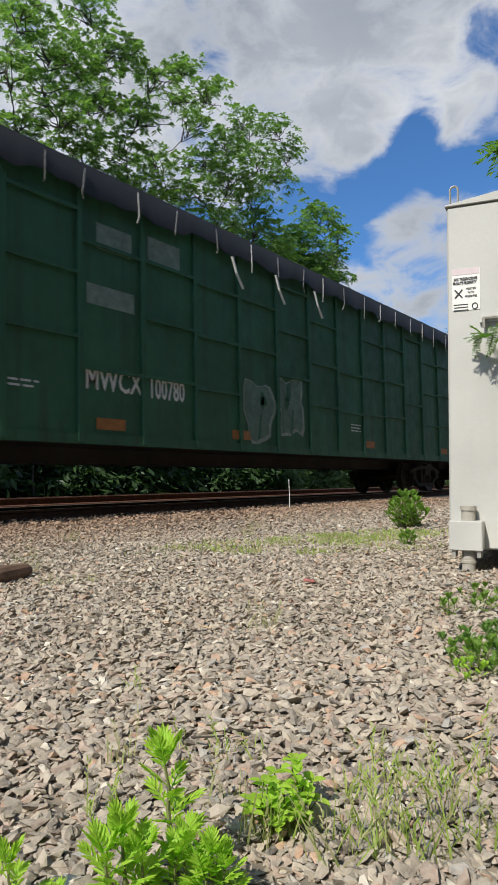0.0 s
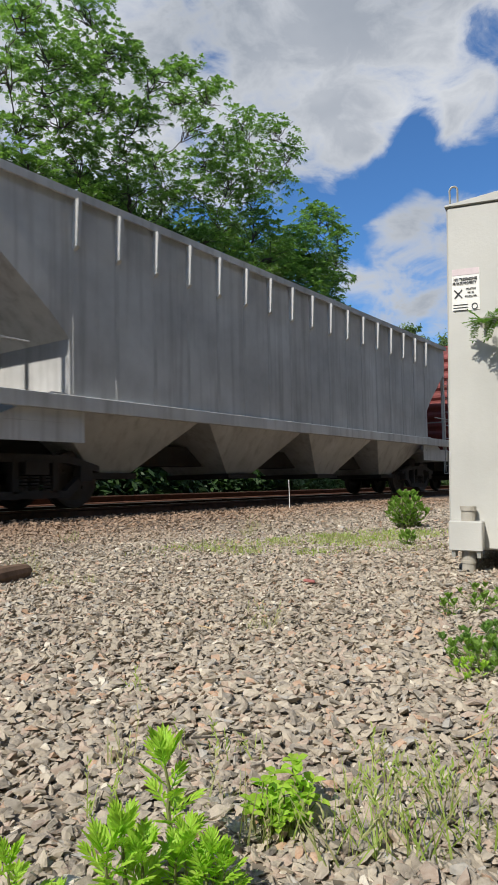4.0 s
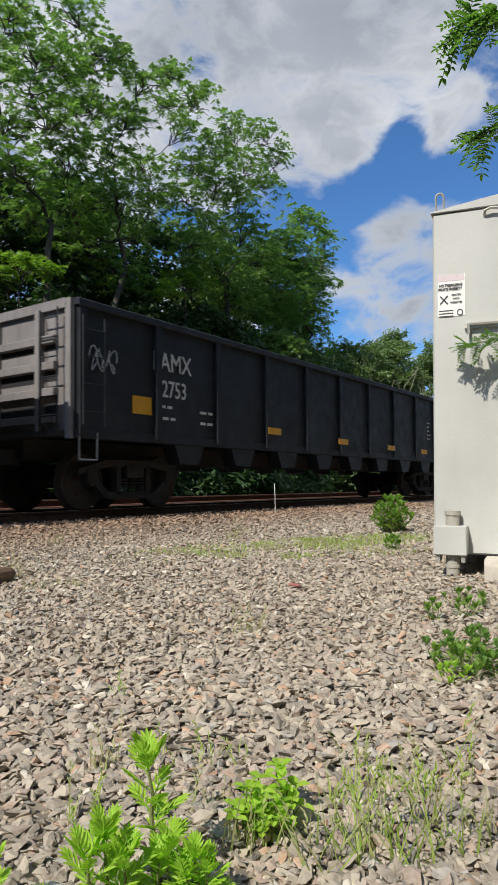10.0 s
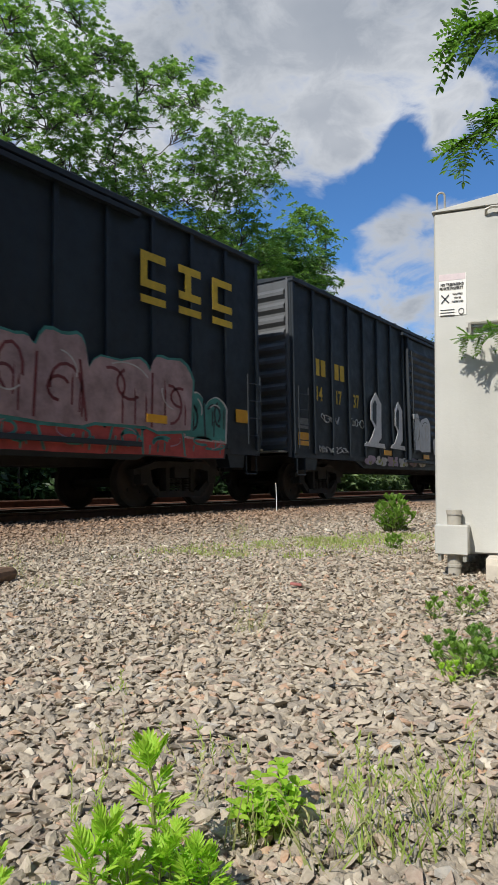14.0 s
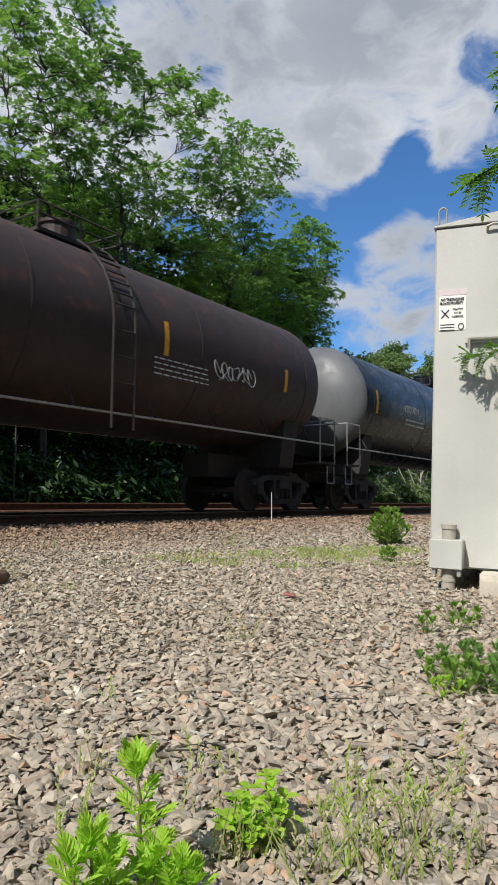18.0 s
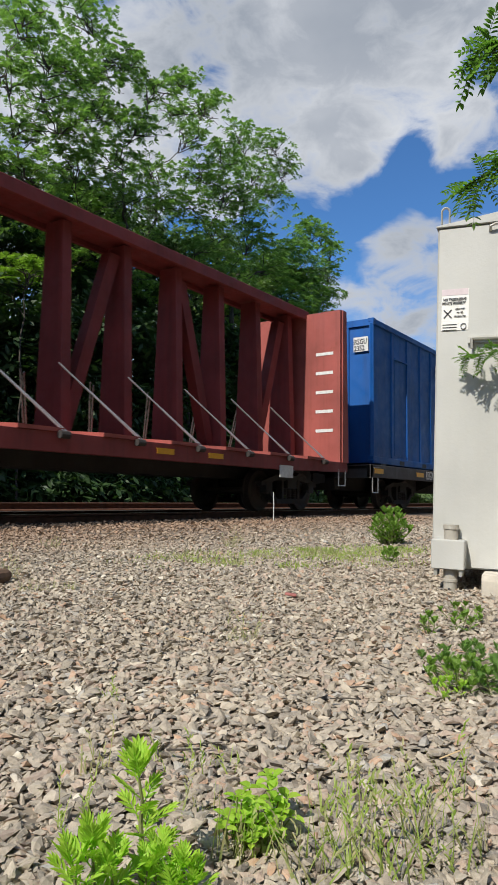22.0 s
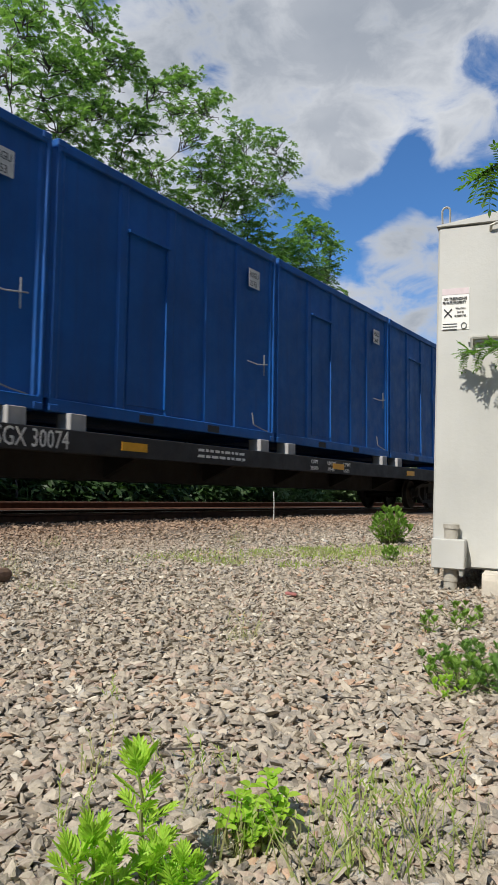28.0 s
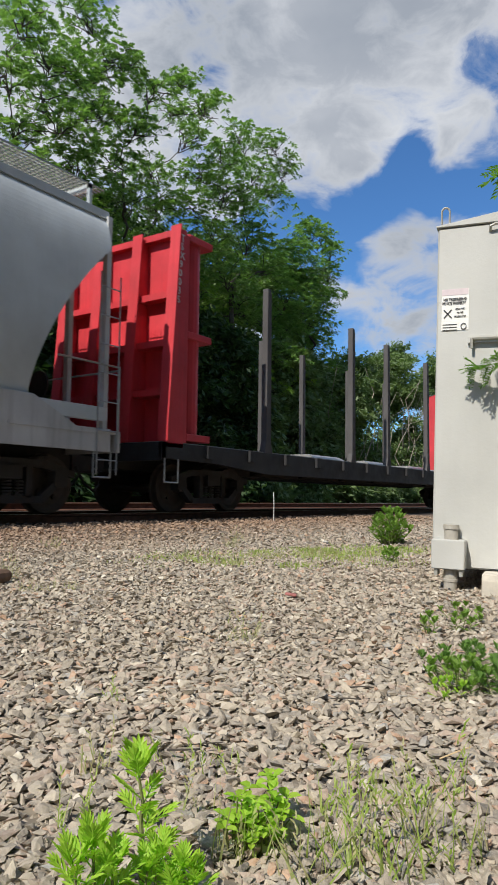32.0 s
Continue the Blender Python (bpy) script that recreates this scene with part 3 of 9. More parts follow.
# ---- plants ----
def leaf_mass(name, mat, lobes, per, size, seed, sprays=0, reach=1.0, flat=0.5):
    """Many small leaves. A lobe is a centre, three radii and a share; it is made of ragged flat sprays of narrow leaves, denser outwards and on top."""
    g = np.random.default_rng(seed)
    out = []
    for (cx, cy, cz, rx, ry, rz, share) in lobes:
        n = int(per * share)
        k = sprays or max(8, n // 70)
        u = g.normal(size=(k, 3))
        u /= np.linalg.norm(u, axis=1)[:, None]
        u[:, 2] = np.where(u[:, 2] < -0.3, -u[:, 2] * 0.8, u[:, 2])
        rad = g.random(k) ** 0.45 * g.uniform(0.65, 1.32, k)
        mid = u * rad[:, None] * np.array([rx, ry, rz]) + np.array([cx, cy, cz])
        mid[:, 2] = np.maximum(mid[:, 2], min(0.4, cz * 0.5))
        wide = (0.28 + 0.34 * g.random(k)) * reach
        tilt = g.normal(0, 0.32, (k, 2))
        w = g.integers(0, k, n)
        a, d = g.uniform(0, 2 * np.pi, n), np.sqrt(g.random(n)) * wide[w]
        dx, dy = d * np.cos(a), d * np.sin(a)
        dz = dx * tilt[w, 0] + dy * tilt[w, 1] + g.normal(0, 0.10 * reach, n) * flat * 2 - 0.5 * d * d / reach
        p = mid[w] + np.stack([dx, dy, dz], 1)
        way = np.stack([np.cos(a), np.sin(a), np.full(n, -0.35)], 1) + g.normal(0, 0.5, (n, 3))
        way /= np.linalg.norm(way, axis=1)[:, None]
        b = np.cross(way, g.normal(0, 0.55, (n, 3)) + np.array([0, 0, 1.0]))
        b /= np.linalg.norm(b, axis=1)[:, None]
        s = size * g.uniform(0.6, 1.3, n)[:, None]
        out.append(np.stack([p - way * s, p + b * s * 0.40, p + way * s, p - b * s * 0.40], 1))
    v = np.concatenate(out)
    f = np.arange(len(v) * 4).reshape(-1, 4)
    return quick_mesh(name, v.reshape(-1, 3), f, mat)


def limb(shape, p, q, r0, r1, r, bends=5, wander=0.06):
    p, q = Vector(p), Vector(q)
    d = (q - p).length
    pts, radii = [p], [r0]
    for i in range(1, bends + 1):
        t = i / bends
        sag = Vector((0, 0, d * 0.10 * math.sin(math.pi * t)))
        pts.append(p.lerp(q, t) + sag + (Vector((r.gauss(0, 1), r.gauss(0, 1), r.gauss(0, 0.6))) * wander * d if i < bends else Vector()))
        radii.append(r0 + (r1 - r0) * t)
    shape.tube(pts, radii, 6)
    return pts[-1]


def feather_mass(name, mat, clumps, seed, dense=34, size=0.30):
    """Foliage of pinnate leaves: twig tips crowd the outside of each clump, and each tip holds a rosette of drooping compound leaves."""
    g = np.random.default_rng(seed)
    out = []
    for cx, cy, cz, rx, ry, rz in clumps:
        k = int(dense * rx * rz) + 12
        u = g.normal(size=(k, 3))
        u /= np.linalg.norm(u, axis=1)[:, None]
        u[:, 2] = np.where(u[:, 2] < -0.55, -u[:, 2], u[:, 2])
        tip = u * (g.random(k) ** 0.4 * g.uniform(0.75, 1.18, k))[:, None] * np.array([rx, ry, rz]) + np.array([cx, cy, cz])
        n = k * 13
        w = np.repeat(np.arange(k), 13)
        a = g.uniform(0, 2 * np.pi, n)
        up = g.normal(0.12, 0.38, n)
        way = np.stack([np.cos(a), np.sin(a), up], 1) + u[w] * 0.45
        way /= np.linalg.norm(way, axis=1)[:, None]
        side = np.cross(way, g.normal(0, 0.4, (n, 3)) + np.array([0, 0, 1.0]))
        side /= np.linalg.norm(side, axis=1)[:, None]
        long = (size * g.uniform(0.65, 1.25, n))[:, None]
        for t, wide in ((0.30, 0.24), (0.52, 0.30), (0.74, 0.27), (0.96, 0.17)):
            p = tip[w] + way * long * t - np.array([0, 0, 0.34]) * long * t * t
            f, c = way * long * 0.115, side * long * wide
            out.append(np.stack([p - f, p + c + f * 0.7, p + f, p - c + f * 0.7], 1))
    v = np.concatenate(out)
    return quick_mesh(name, v.reshape(-1, 3), np.arange(len(v) * 4).reshape(-1, 4), mat)


def tree(name, label, base, clumps, seed, trunk_r, fork, mat=None, size=0.25, dense=42):
    """A trunk, limbs that branch from clump to clump, and feathery foliage. A clump is x, z and its half width and height."""
    r = random.Random(seed)
    bx, by, bz = base
    ob = thing(name, label, "tree", "trees beyond the track", at=base)
    rel = []
    for x, z, a, b in clumps:
        k = r.uniform(0.94, 1.06)      # nearer or farther along the line of sight from the gravel
        rel.append((x * k - bx, by * k - by, 0.62 + (z - 0.62) * k - bz, a * 1.02, min(1.7, 0.5 * (a + b) + 0.35), b * 1.12))
    trunk = Shape()
    limb(trunk, (0, 0, -0.2), fork, trunk_r, trunk_r * 0.66, r, 7, 0.012)
    part("trunk", trunk, BARK, ob)
    nodes = [(Vector(fork), trunk_r * 0.60)]
    for l in sorted(rel, key=lambda k: (Vector(k[:3]) - Vector(fork)).length):
        end = Vector((l[0], l[1], l[2] - l[5] * 0.1))
        start, rad = min(nodes, key=lambda n: (n[0] - end).length + 1.6 * max(0.0, n[0].z - end.z) - 4.0 * n[1])
        s = Shape()
        limb(s, start, end, rad * 0.72, max(0.018, rad * 0.45), r, 6, 0.05)
        nodes.append((end, max(0.03, rad * 0.62)))
        for _ in range(9):
            a = start.lerp(end, r.uniform(0.55, 1.0))
            u = Vector((r.gauss(0, 1), r.gauss(0, 1), r.gauss(0.3, 0.8))).normalized()
            limb(s, a, (l[0] + u.x * l[3] * 0.9, l[1] + u.y * l[4] * 0.9, l[2] + u.z * l[5] * 0.9), 0.024, 0.008, r, 5, 0.07)
        part("limb", s, BARK, ob)
    part("crown", feather_mass("crown", mat or LEAF, rel, seed, dense, size), mat or LEAF, ob, "feathery green foliage with gaps")
    return ob


tree("locust_tree", "tall feathery locust tree with several forked limbs", (16.2, 20.0, 0.0), [
    (14.6, 17.4, 0.9, 1.0), (17.4, 19.2, 1.6, 0.8), (15.9, 16.6, 1.9, 0.9), (18.7, 18.2, 1.4, 0.8), (14.0, 15.2, 0.9, 0.7), (15.4, 15.0, 1.6, 0.6), (17.5, 16.4, 1.8, 0.8), (19.8, 18.4, 0.7, 0.6),
    (14.4, 13.1, 0.9, 0.6), (16.5, 14.2, 1.7, 0.7), (18.5, 15.8, 1.4, 0.7), (14.9, 11.9, 1.3, 0.9)], 21, 0.16, (0.3, 0, 10.5))
tree("locust_tree", "tall open locust tree leaning to one side", (20.2, 21.2, 0.0), [
    (24.6, 20.7, 1.3, 0.7), (26.5, 20.4, 1.5, 0.6), (22.7, 19.4, 1.0, 0.5), (23.8, 18.7, 1.6, 0.5), (21.6, 16.9, 1.5, 0.7), (26.0, 18.7, 1.1, 0.4), (20.3, 15.0, 1.6, 0.8), (18.0, 13.9, 1.5, 0.9),
    (22.6, 15.3, 1.6, 0.6), (21.0, 13.5, 2.0, 0.9), (18.5, 12.0, 2.2, 1.0), (16.3, 11.0, 1.6, 1.0), (23.4, 14.0, 1.3, 0.8), (22.0, 11.7, 1.5, 1.0), (21.3, 9.8, 1.5, 1.1), (19.2, 10.6, 1.9, 1.0)], 22, 0.15, (1.0, 0, 11.5))
tree("locust_tree", "upright locust tree with a ragged crown", (30.0, 22.0, 0.0), [
    (30.5, 21.0, 1.4, 0.8), (34.1, 21.9, 1.7, 0.8), (35.5, 20.9, 0.9, 0.8), (29.2, 19.0, 2.1, 0.7), (31.9, 19.1, 2.2, 0.8), (26.8, 17.1, 1.6, 0.8), (34.2, 18.8, 1.5, 0.7), (29.5, 17.2, 2.5, 0.8), (26.4, 15.4, 1.4, 0.7),
    (31.1, 16.6, 1.9, 0.7), (28.0, 14.6, 2.0, 0.9), (31.7, 15.1, 2.6, 1.1), (26.9, 13.4, 1.2, 0.6), (29.1, 12.6, 2.7, 1.2), (33.5, 13.9, 2.2, 1.4), (26.5, 11.0, 1.5, 0.8), (30.7, 11.0, 3.2, 1.4),
    (33.8, 10.6, 2.2, 1.2), (36.0, 12.8, 1.8, 1.2), (35.2, 8.8, 2.0, 1.1), (28.0, 9.2, 2.0, 0.9), (31.2, 8.2, 2.4, 1.0)], 23, 0.18, (0.2, 0, 12.5))
tree("locust_tree", "broad locust tree at the edge of the wood", (42.0, 24.0, 0.0), [
    (42.4, 19.6, 2.2, 1.0), (45.3, 19.1, 1.1, 0.9), (40.4, 17.2, 2.0, 1.2), (44.8, 17.1, 1.5, 0.9), (40.9, 15.3, 2.4, 1.1), (45.0, 15.8, 1.4, 0.6), (42.1, 13.5, 2.6, 1.6), (42.1, 11.3, 2.6, 1.5), (38.7, 12.0, 2.3, 1.6),
    (44.2, 9.3, 2.2, 1.4), (40.5, 9.2, 2.2, 1.3), (38.2, 9.6, 2.0, 1.2), (43.2, 7.2, 2.2, 1.2), (39.0, 7.0, 2.0, 1.0)],
     24, 0.20, (0.2, 0, 11.0), size=0.32)
tree("young_tree", "slender young tree lit at its top before the dark wood", (14.3, 18.9, 0.0), [(14.3, 8.1, 0.9, 0.4), (13.4, 7.4, 0.8, 0.35), (15.2, 8.1, 0.7, 0.3)], 25, 0.04, (0, 0, 6.5), LEAF_SUNNY, 0.32)
tree("young_tree", "slender young tree lit at its top before the dark wood", (24.8, 20.6, 0.0), [(24.8, 10.5, 1.2, 0.5), (23.6, 9.7, 0.8, 0.4)], 26, 0.08, (0, 0, 8.9), LEAF_SUNNY, 0.32)
tree("young_tree", "leafy young tree at the foot of the wood", (32.0, 21.0, 0.0), [(30.1, 7.3, 1.5, 0.6), (32.0, 6.7, 1.8, 0.7), (35.0, 7.4, 1.6, 0.9)], 27, 0.08, (0, 0, 5.1), LEAF_SUNNY, 0.34, 20)


def woods():
    r = random.Random(31)
    lobes = []
    for i in range(40):
        x = 4 + i * 1.3 + r.uniform(-0.8, 0.8)
        lobes.append((x, r.uniform(20.0, 21.5), r.uniform(0.5, 1.5), 1.6, 0.8, 0.9, 0.7))
        lobes.append((x, r.uniform(22, 24), r.uniform(2.5, 4.5), 1.9, 1.5, 1.7, 0.9))
        top = 15.8 if x < 29 else (12.4 if x < 33.5 else (16.5 if x < 44 else max(3.0, 11.5 - 1.1 * (x - 44))))
        z = 3.0
        while z < top:
            lobes.append((x + r.uniform(-0.7, 0.7), r.uniform(24.5, 28.5), z + r.uniform(-0.8, 0.8), 2.0, 1.7, 1.6, 0.9))
            z += 1.9
    for i in range(22):
        lobes.append((11 + i * 0.75, r.uniform(18.8, 19.8), r.uniform(0.3, 1.0), 1.0, 0.6, 0.7, 0.22))
    for i in range(46):
        x = 5 + i * 0.85
        for z in (1.4, 3.2, 5.0, 6.8, 8.4):
            if z < (8.0 if x < 24 else 9.5 if x < 40 else 6.0):
                lobes.append((x + r.uniform(-0.5, 0.5), r.uniform(19.9, 21.0) + 0.09 * max(0.0, x - 20), z + r.uniform(-0.7, 0.7), 1.2, 0.9, 1.1, 0.55))
    # the shade of the wood is put into the leaf colour here
    ob = new("undergrowth", leaf_mass("undergrowth", LEAF_SHADED, [l for l in lobes if l[0] < 31], 900, 0.20, 32, 18, 1.7))
    tagged(ob, "dense undergrowth and saplings, the wood's shade put into their dark green", "undergrowth", kind="stuff")
    # same lobes from x 31 on, coloured paler for the stronger light there
    ob = new("thicket", leaf_mass("thicket", LEAF_SCRUB, [l for l in lobes if l[0] >= 31], 900, 0.20, 38, 18, 1.7))
    tagged(ob, "thicket at the thin end of the wood, its stronger light put into paler green", "thicket", kind="stuff")
    # the wood goes on along the track, unseen, added to shade the part in view
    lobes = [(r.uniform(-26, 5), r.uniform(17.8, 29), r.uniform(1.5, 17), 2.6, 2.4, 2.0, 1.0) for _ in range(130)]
    ob = new("wood_edge", leaf_mass("wood_edge", LEAF_SHADED, lobes, 420, 0.42, 36, 16, 2.4))
    tagged(ob, "unseen wood along the track, added to shade the wood in view", "wood", kind="stuff")
    lobes = []
    for i in range(26):
        x = 40 + i * 2.1
        lobes.append((x, r.uniform(20, 26), r.uniform(3.0, 6.0), 2.3, 2.0, 2.2, 1.0))
        lobes.append((x, r.uniform(22, 27), 8.0 + 0.12 * (x - 45) + r.uniform(-1.2, 1.2), 2.3, 2.0, 1.9, 1.0))
        lobes.append((x + r.uniform(-1, 1), r.uniform(23, 27), (9.2 + 0.27 * min(x - 45, 17) + r.uniform(-1.3, 0.7)) if x > 45 else 8.5, 2.0, 1.8, 1.6, 0.8))
    ob = new("scrub", leaf_mass("scrub", LEAF_SCRUB, lobes, 2300, 0.19, 33, 22, 1.7))
    tagged(ob, "pale green tangled scrub and vines along the far side", "scrub", kind="stuff")
    s = Shape()
    for i in range(60):
        x = 42 + r.uniform(0, 26)
        top = r.uniform(6, 10.5)
        limb(s, (x, r.uniform(20, 24), 0), (x + r.gauss(0, 1.6), r.uniform(19.5, 23), top), 0.05, 0.015, r, 5, 0.05)
    ob = new("bare_stems", mesh_of("bare_stems", s, plain("pale_bark", (0.36, 0.31, 0.24), 0.85, 0.3, 6)))
    tagged(ob, "thin pale bare stems in the scrub", "stems", kind="stuff")
    # far wood that closes the view
    lobes = [(x, 34 + 3 * math.sin(x), 4 + 2.5 * math.sin(x * 0.37), 5, 3, 5, 1.0) for x in range(-20, 190, 5)]
    ob = new("far_wood", leaf_mass("far_wood", LEAF_SCRUB, lobes, 1300, 0.34, 34, 20, 4.0))
    tagged(ob, "dark wood in the distance", "wood", kind="stuff")
    # unseen wood added behind the camera to shade the sky on that side
    lobes = [(x, -9.5 - 0.28 * z + 1.5 * math.sin(x * 1.3), z + math.sin(x), 3.0, 2.2, 2.6, 1.0) for x in range(-40, 64, 4) for z in (1.5, 5.0, 8.5, 12.0, 15.5, 18.5)]
    ob = new("near_wood", leaf_mass("near_wood", LEAF_SHADED, lobes, 620, 0.50, 35, 20, 3.0))
    tagged(ob, "unseen wood on the near side, added to block sky light", "wood", kind="stuff")


woods()


# ---- weeds and small things on the gravel ----
def leaflet(shape, base, way, up, long, wide):
    """One pointed leaf of six corners, slightly folded."""
    way, up = Vector(way).normalized(), Vector(up).normalized()
    side = way.cross(up).normalized()
    b = Vector(base)
    lift = up * wide * 0.22
    pts = [b, b + way * long * 0.35 + side * wide * 0.5 + lift, b + way * long * 0.72 + side * wide * 0.38 + lift, b + way * long, b + way * long * 0.72 - side * wide * 0.38 + lift, b + way * long * 0.35 - side * wide * 0.5 + lift]
    shape.add(pts, [(0, 1, 2, 3), (0, 3, 4, 5)])


def lobed_leaf(shape, p, out, size):
    """A deeply cut leaf: narrow lobes that point forward along a rib."""
    out = Vector(out).normalized()
    side = out.cross(Vector((0, 0, 1))).normalized()
    up = side.cross(out)
    tip = Vector(p) + out * size
    shape.rod(p, Vector(p).lerp(tip, 0.8), size * 0.018, 4)
    for k, (u, long) in enumerate(((0.22, 0.36), (0.38, 0.46), (0.54, 0.44), (0.68, 0.36))):
        q = Vector(p).lerp(tip, u)
        for sg in (-1, 1):
            leaflet(shape, q, out + side * sg * (0.95 - 0.16 * k), up, size * long, size * 0.115)
    leaflet(shape, Vector(p).lerp(tip, 0.62), out, up, size * 0.46, size * 0.12)


def sprig(ob, foot, top, leaf, nodes, r, mat, first=0.3):
    """A stem with lobed leaves that stand the steeper the higher they sit."""
    foot, top = Vector(foot), Vector(top)
    stem = Shape()
    pts = [foot.lerp(top, k / 6) + Vector((r.gauss(0, 0.02), r.gauss(0, 0.02), 0)) * (top - foot).length * (0 if k in (0, 6) else 1) for k in range(7)]
    thick = leaf * 0.075
    stem.tube(pts, [thick * (1 - 0.11 * k) for k in range(7)], 5)
    part("stem", stem, STEM, ob)
    for i in range(nodes + 5):
        u = min(1.0, first + (1 - first) * (i + 1) / nodes)
        k = min(5, int(u * 6))
        p = pts[k].lerp(pts[k + 1], u * 6 - k)
        a = i * 2.4 + r.uniform(-0.4, 0.4)
        s = Shape()
        lobed_leaf(s, p, (math.cos(a), math.sin(a), 0.25 + 0.9 * u * u + (r.uniform(0.2, 1.4) if i >= nodes else 0)), leaf * (1.08 - 0.35 * u) * r.uniform(0.75, 1.15))
        part("leaf", s, mat, ob)


def mugwort(at, height, seed, lean=(0, 0), stems=1, leaf=0.056, nodes=11):
    r = random.Random(seed)
    ob = thing("weed", "bright green feathery weed growing in the gravel", "weed", "weeds in the gravel", at=at)
    for k in range(stems):
        a, d = 2.4 * k + 0.5, (0.0 if k == 0 else height * 0.24)
        foot = (d * 0.5 * math.cos(a), d * 0.5 * math.sin(a), -0.02)
        sprig(ob, foot, (lean[0] + d * math.cos(a), lean[1] + d * math.sin(a), height * (1.0 if k == 0 else r.uniform(0.7, 0.95))), leaf, nodes, r, LEAF_WEED)
    return ob


def clover(at, spread, height, seed, count=46):
    r = random.Random(seed)
    ob = thing("weed", "low leafy weed with small round leaves", "weed", "weeds in the gravel", at=at)
    stems = Shape()
    for i in range(count):
        a, d = r.uniform(0, 6.28), spread * math.sqrt(r.random())
        z = height * (1 - 0.6 * (d / spread) ** 2) * r.uniform(0.5, 1.1)
        p = Vector((d * math.cos(a), d * math.sin(a), z))
        stems.rod((p.x * 0.4, p.y * 0.4, 0), p, 0.0015, 4)
        s = Shape()
        for k in range(3):
            b = a + k * 2.1 + r.uniform(-0.3, 0.3)
            leaflet(s, p, (math.cos(b), math.sin(b), r.uniform(-0.2, 0.4)), (0, 0, 1), height * r.uniform(0.2, 0.3), height * r.uniform(0.15, 0.22))
        part("leaf", s, LEAF_WEED, ob)
    tagged(part("stem", stems, STEM, ob), kind="stuff")
    return ob


def grass_tuft(at, spread, height, seed, blades=42, dry=0.5, wide=1.0, mat=None):
    r = random.Random(seed)
    ob = thing("grass_tuft", "thin tuft of half-dry grass between the stones", "grass", "grass tufts in the gravel", at=at)
    s = Shape()
    for i in range(blades):
        a, d = r.uniform(0, 6.28), spread * math.sqrt(r.random())
        p = Vector((d * math.cos(a), d * math.sin(a), -0.01))
        h = height * r.uniform(0.4, 1.15)
        lean = Vector((r.gauss(0, 0.28), r.gauss(0, 0.28), 1)).normalized()
        side = Vector((r.gauss(0, 1), r.gauss(0, 1), 0)).normalized() * r.uniform(0.0011, 0.0024) * wide
        prev = [p - side, p + side]
        for k in range(1, 5):
            t = k / 4
            q = p + lean * h * t + Vector((lean.x, lean.y, -0.3)) * h * 0.35 * t * t
            w = side * (1 - t * 0.92)
            here = [q - w, q + w]
            s.add([prev[0], prev[1], here[1], here[0]], [(0, 1, 2, 3)])
            prev = here
        if r.random() < dry * 0.6:
            top = p + lean * h
            for k in range(7):
                leaflet(s, top - lean * 0.008 * k, lean + Vector((r.gauss(0, 0.5), r.gauss(0, 0.5), 0)), (1, 0, 0), 0.016, 0.0045)
    tagged(part("blade", s, mat or LEAF_GRASS, ob), kind="stuff")
    return ob


def bush(at, wide, height, seed, stems, leaf, mat, label="small leafy green bush on the gravel", nodes=9):
    ob = thing("bush", label, "bush", "bushes on the gravel", at=at)
    r = random.Random(seed)
    for i in range(stems):
        a, d = i * 2.4 + r.uniform(-0.4, 0.4), wide * 0.5 * math.sqrt((i + 0.3) / stems)
        h = height * (1.0 - 0.55 * (2 * d / wide) ** 2) * r.uniform(0.8, 1.1)
        sprig(ob, (d * 0.35 * math.cos(a), d * 0.35 * math.sin(a), -0.02), (d * math.cos(a), d * math.sin(a), h), leaf, nodes, r, mat, 0.12)
    return ob


LEAF_TURF = leaf_material("turf_blade", [(0.20, 0.32, 0.04), (0.32, 0.44, 0.08), (0.42, 0.48, 0.15)], 0.45)
LEAF_BUSH = leaf_material("dark_bush_leaf", [(0.07, 0.15, 0.03), (0.11, 0.22, 0.04), (0.16, 0.29, 0.055)], 0.45)
LEAF_WEED2 = leaf_material("bush_leaf", [(0.10, 0.20, 0.025), (0.16, 0.29, 0.04), (0.24, 0.38, 0.06)], 0.5)
mugwort((0.84, 0.765, 0.0), 0.185, 1, (-0.012, 0.006), leaf=0.085, nodes=13)
mugwort((0.735, 0.755, 0.0), 0.115, 2, (-0.01, 0.005), 3, 0.074, 9)
mugwort((0.825, 0.675, 0.0), 0.075, 3, (0.0, 0.0), 3, 0.06, 8)
mugwort((0.80, 0.72, 0.0), 0.085, 8, (0.01, -0.01), 2, 0.06, 8)
mugwort((0.640, 0.885, 0.0), 0.08, 4, (-0.01, 0.01), 1, 0.06, 9)
mugwort((0.655, 0.81, 0.0), 0.04, 5, (0.0, 0.01), 1, 0.05, 6)
clover((1.12, 0.725, 0.0), 0.055, 0.105, 6, 26)
clover((1.06, 0.70, 0.0), 0.045, 0.075, 7, 18)
clover((1.03, 0.735, 0.0), 0.03, 0.10, 17, 12)
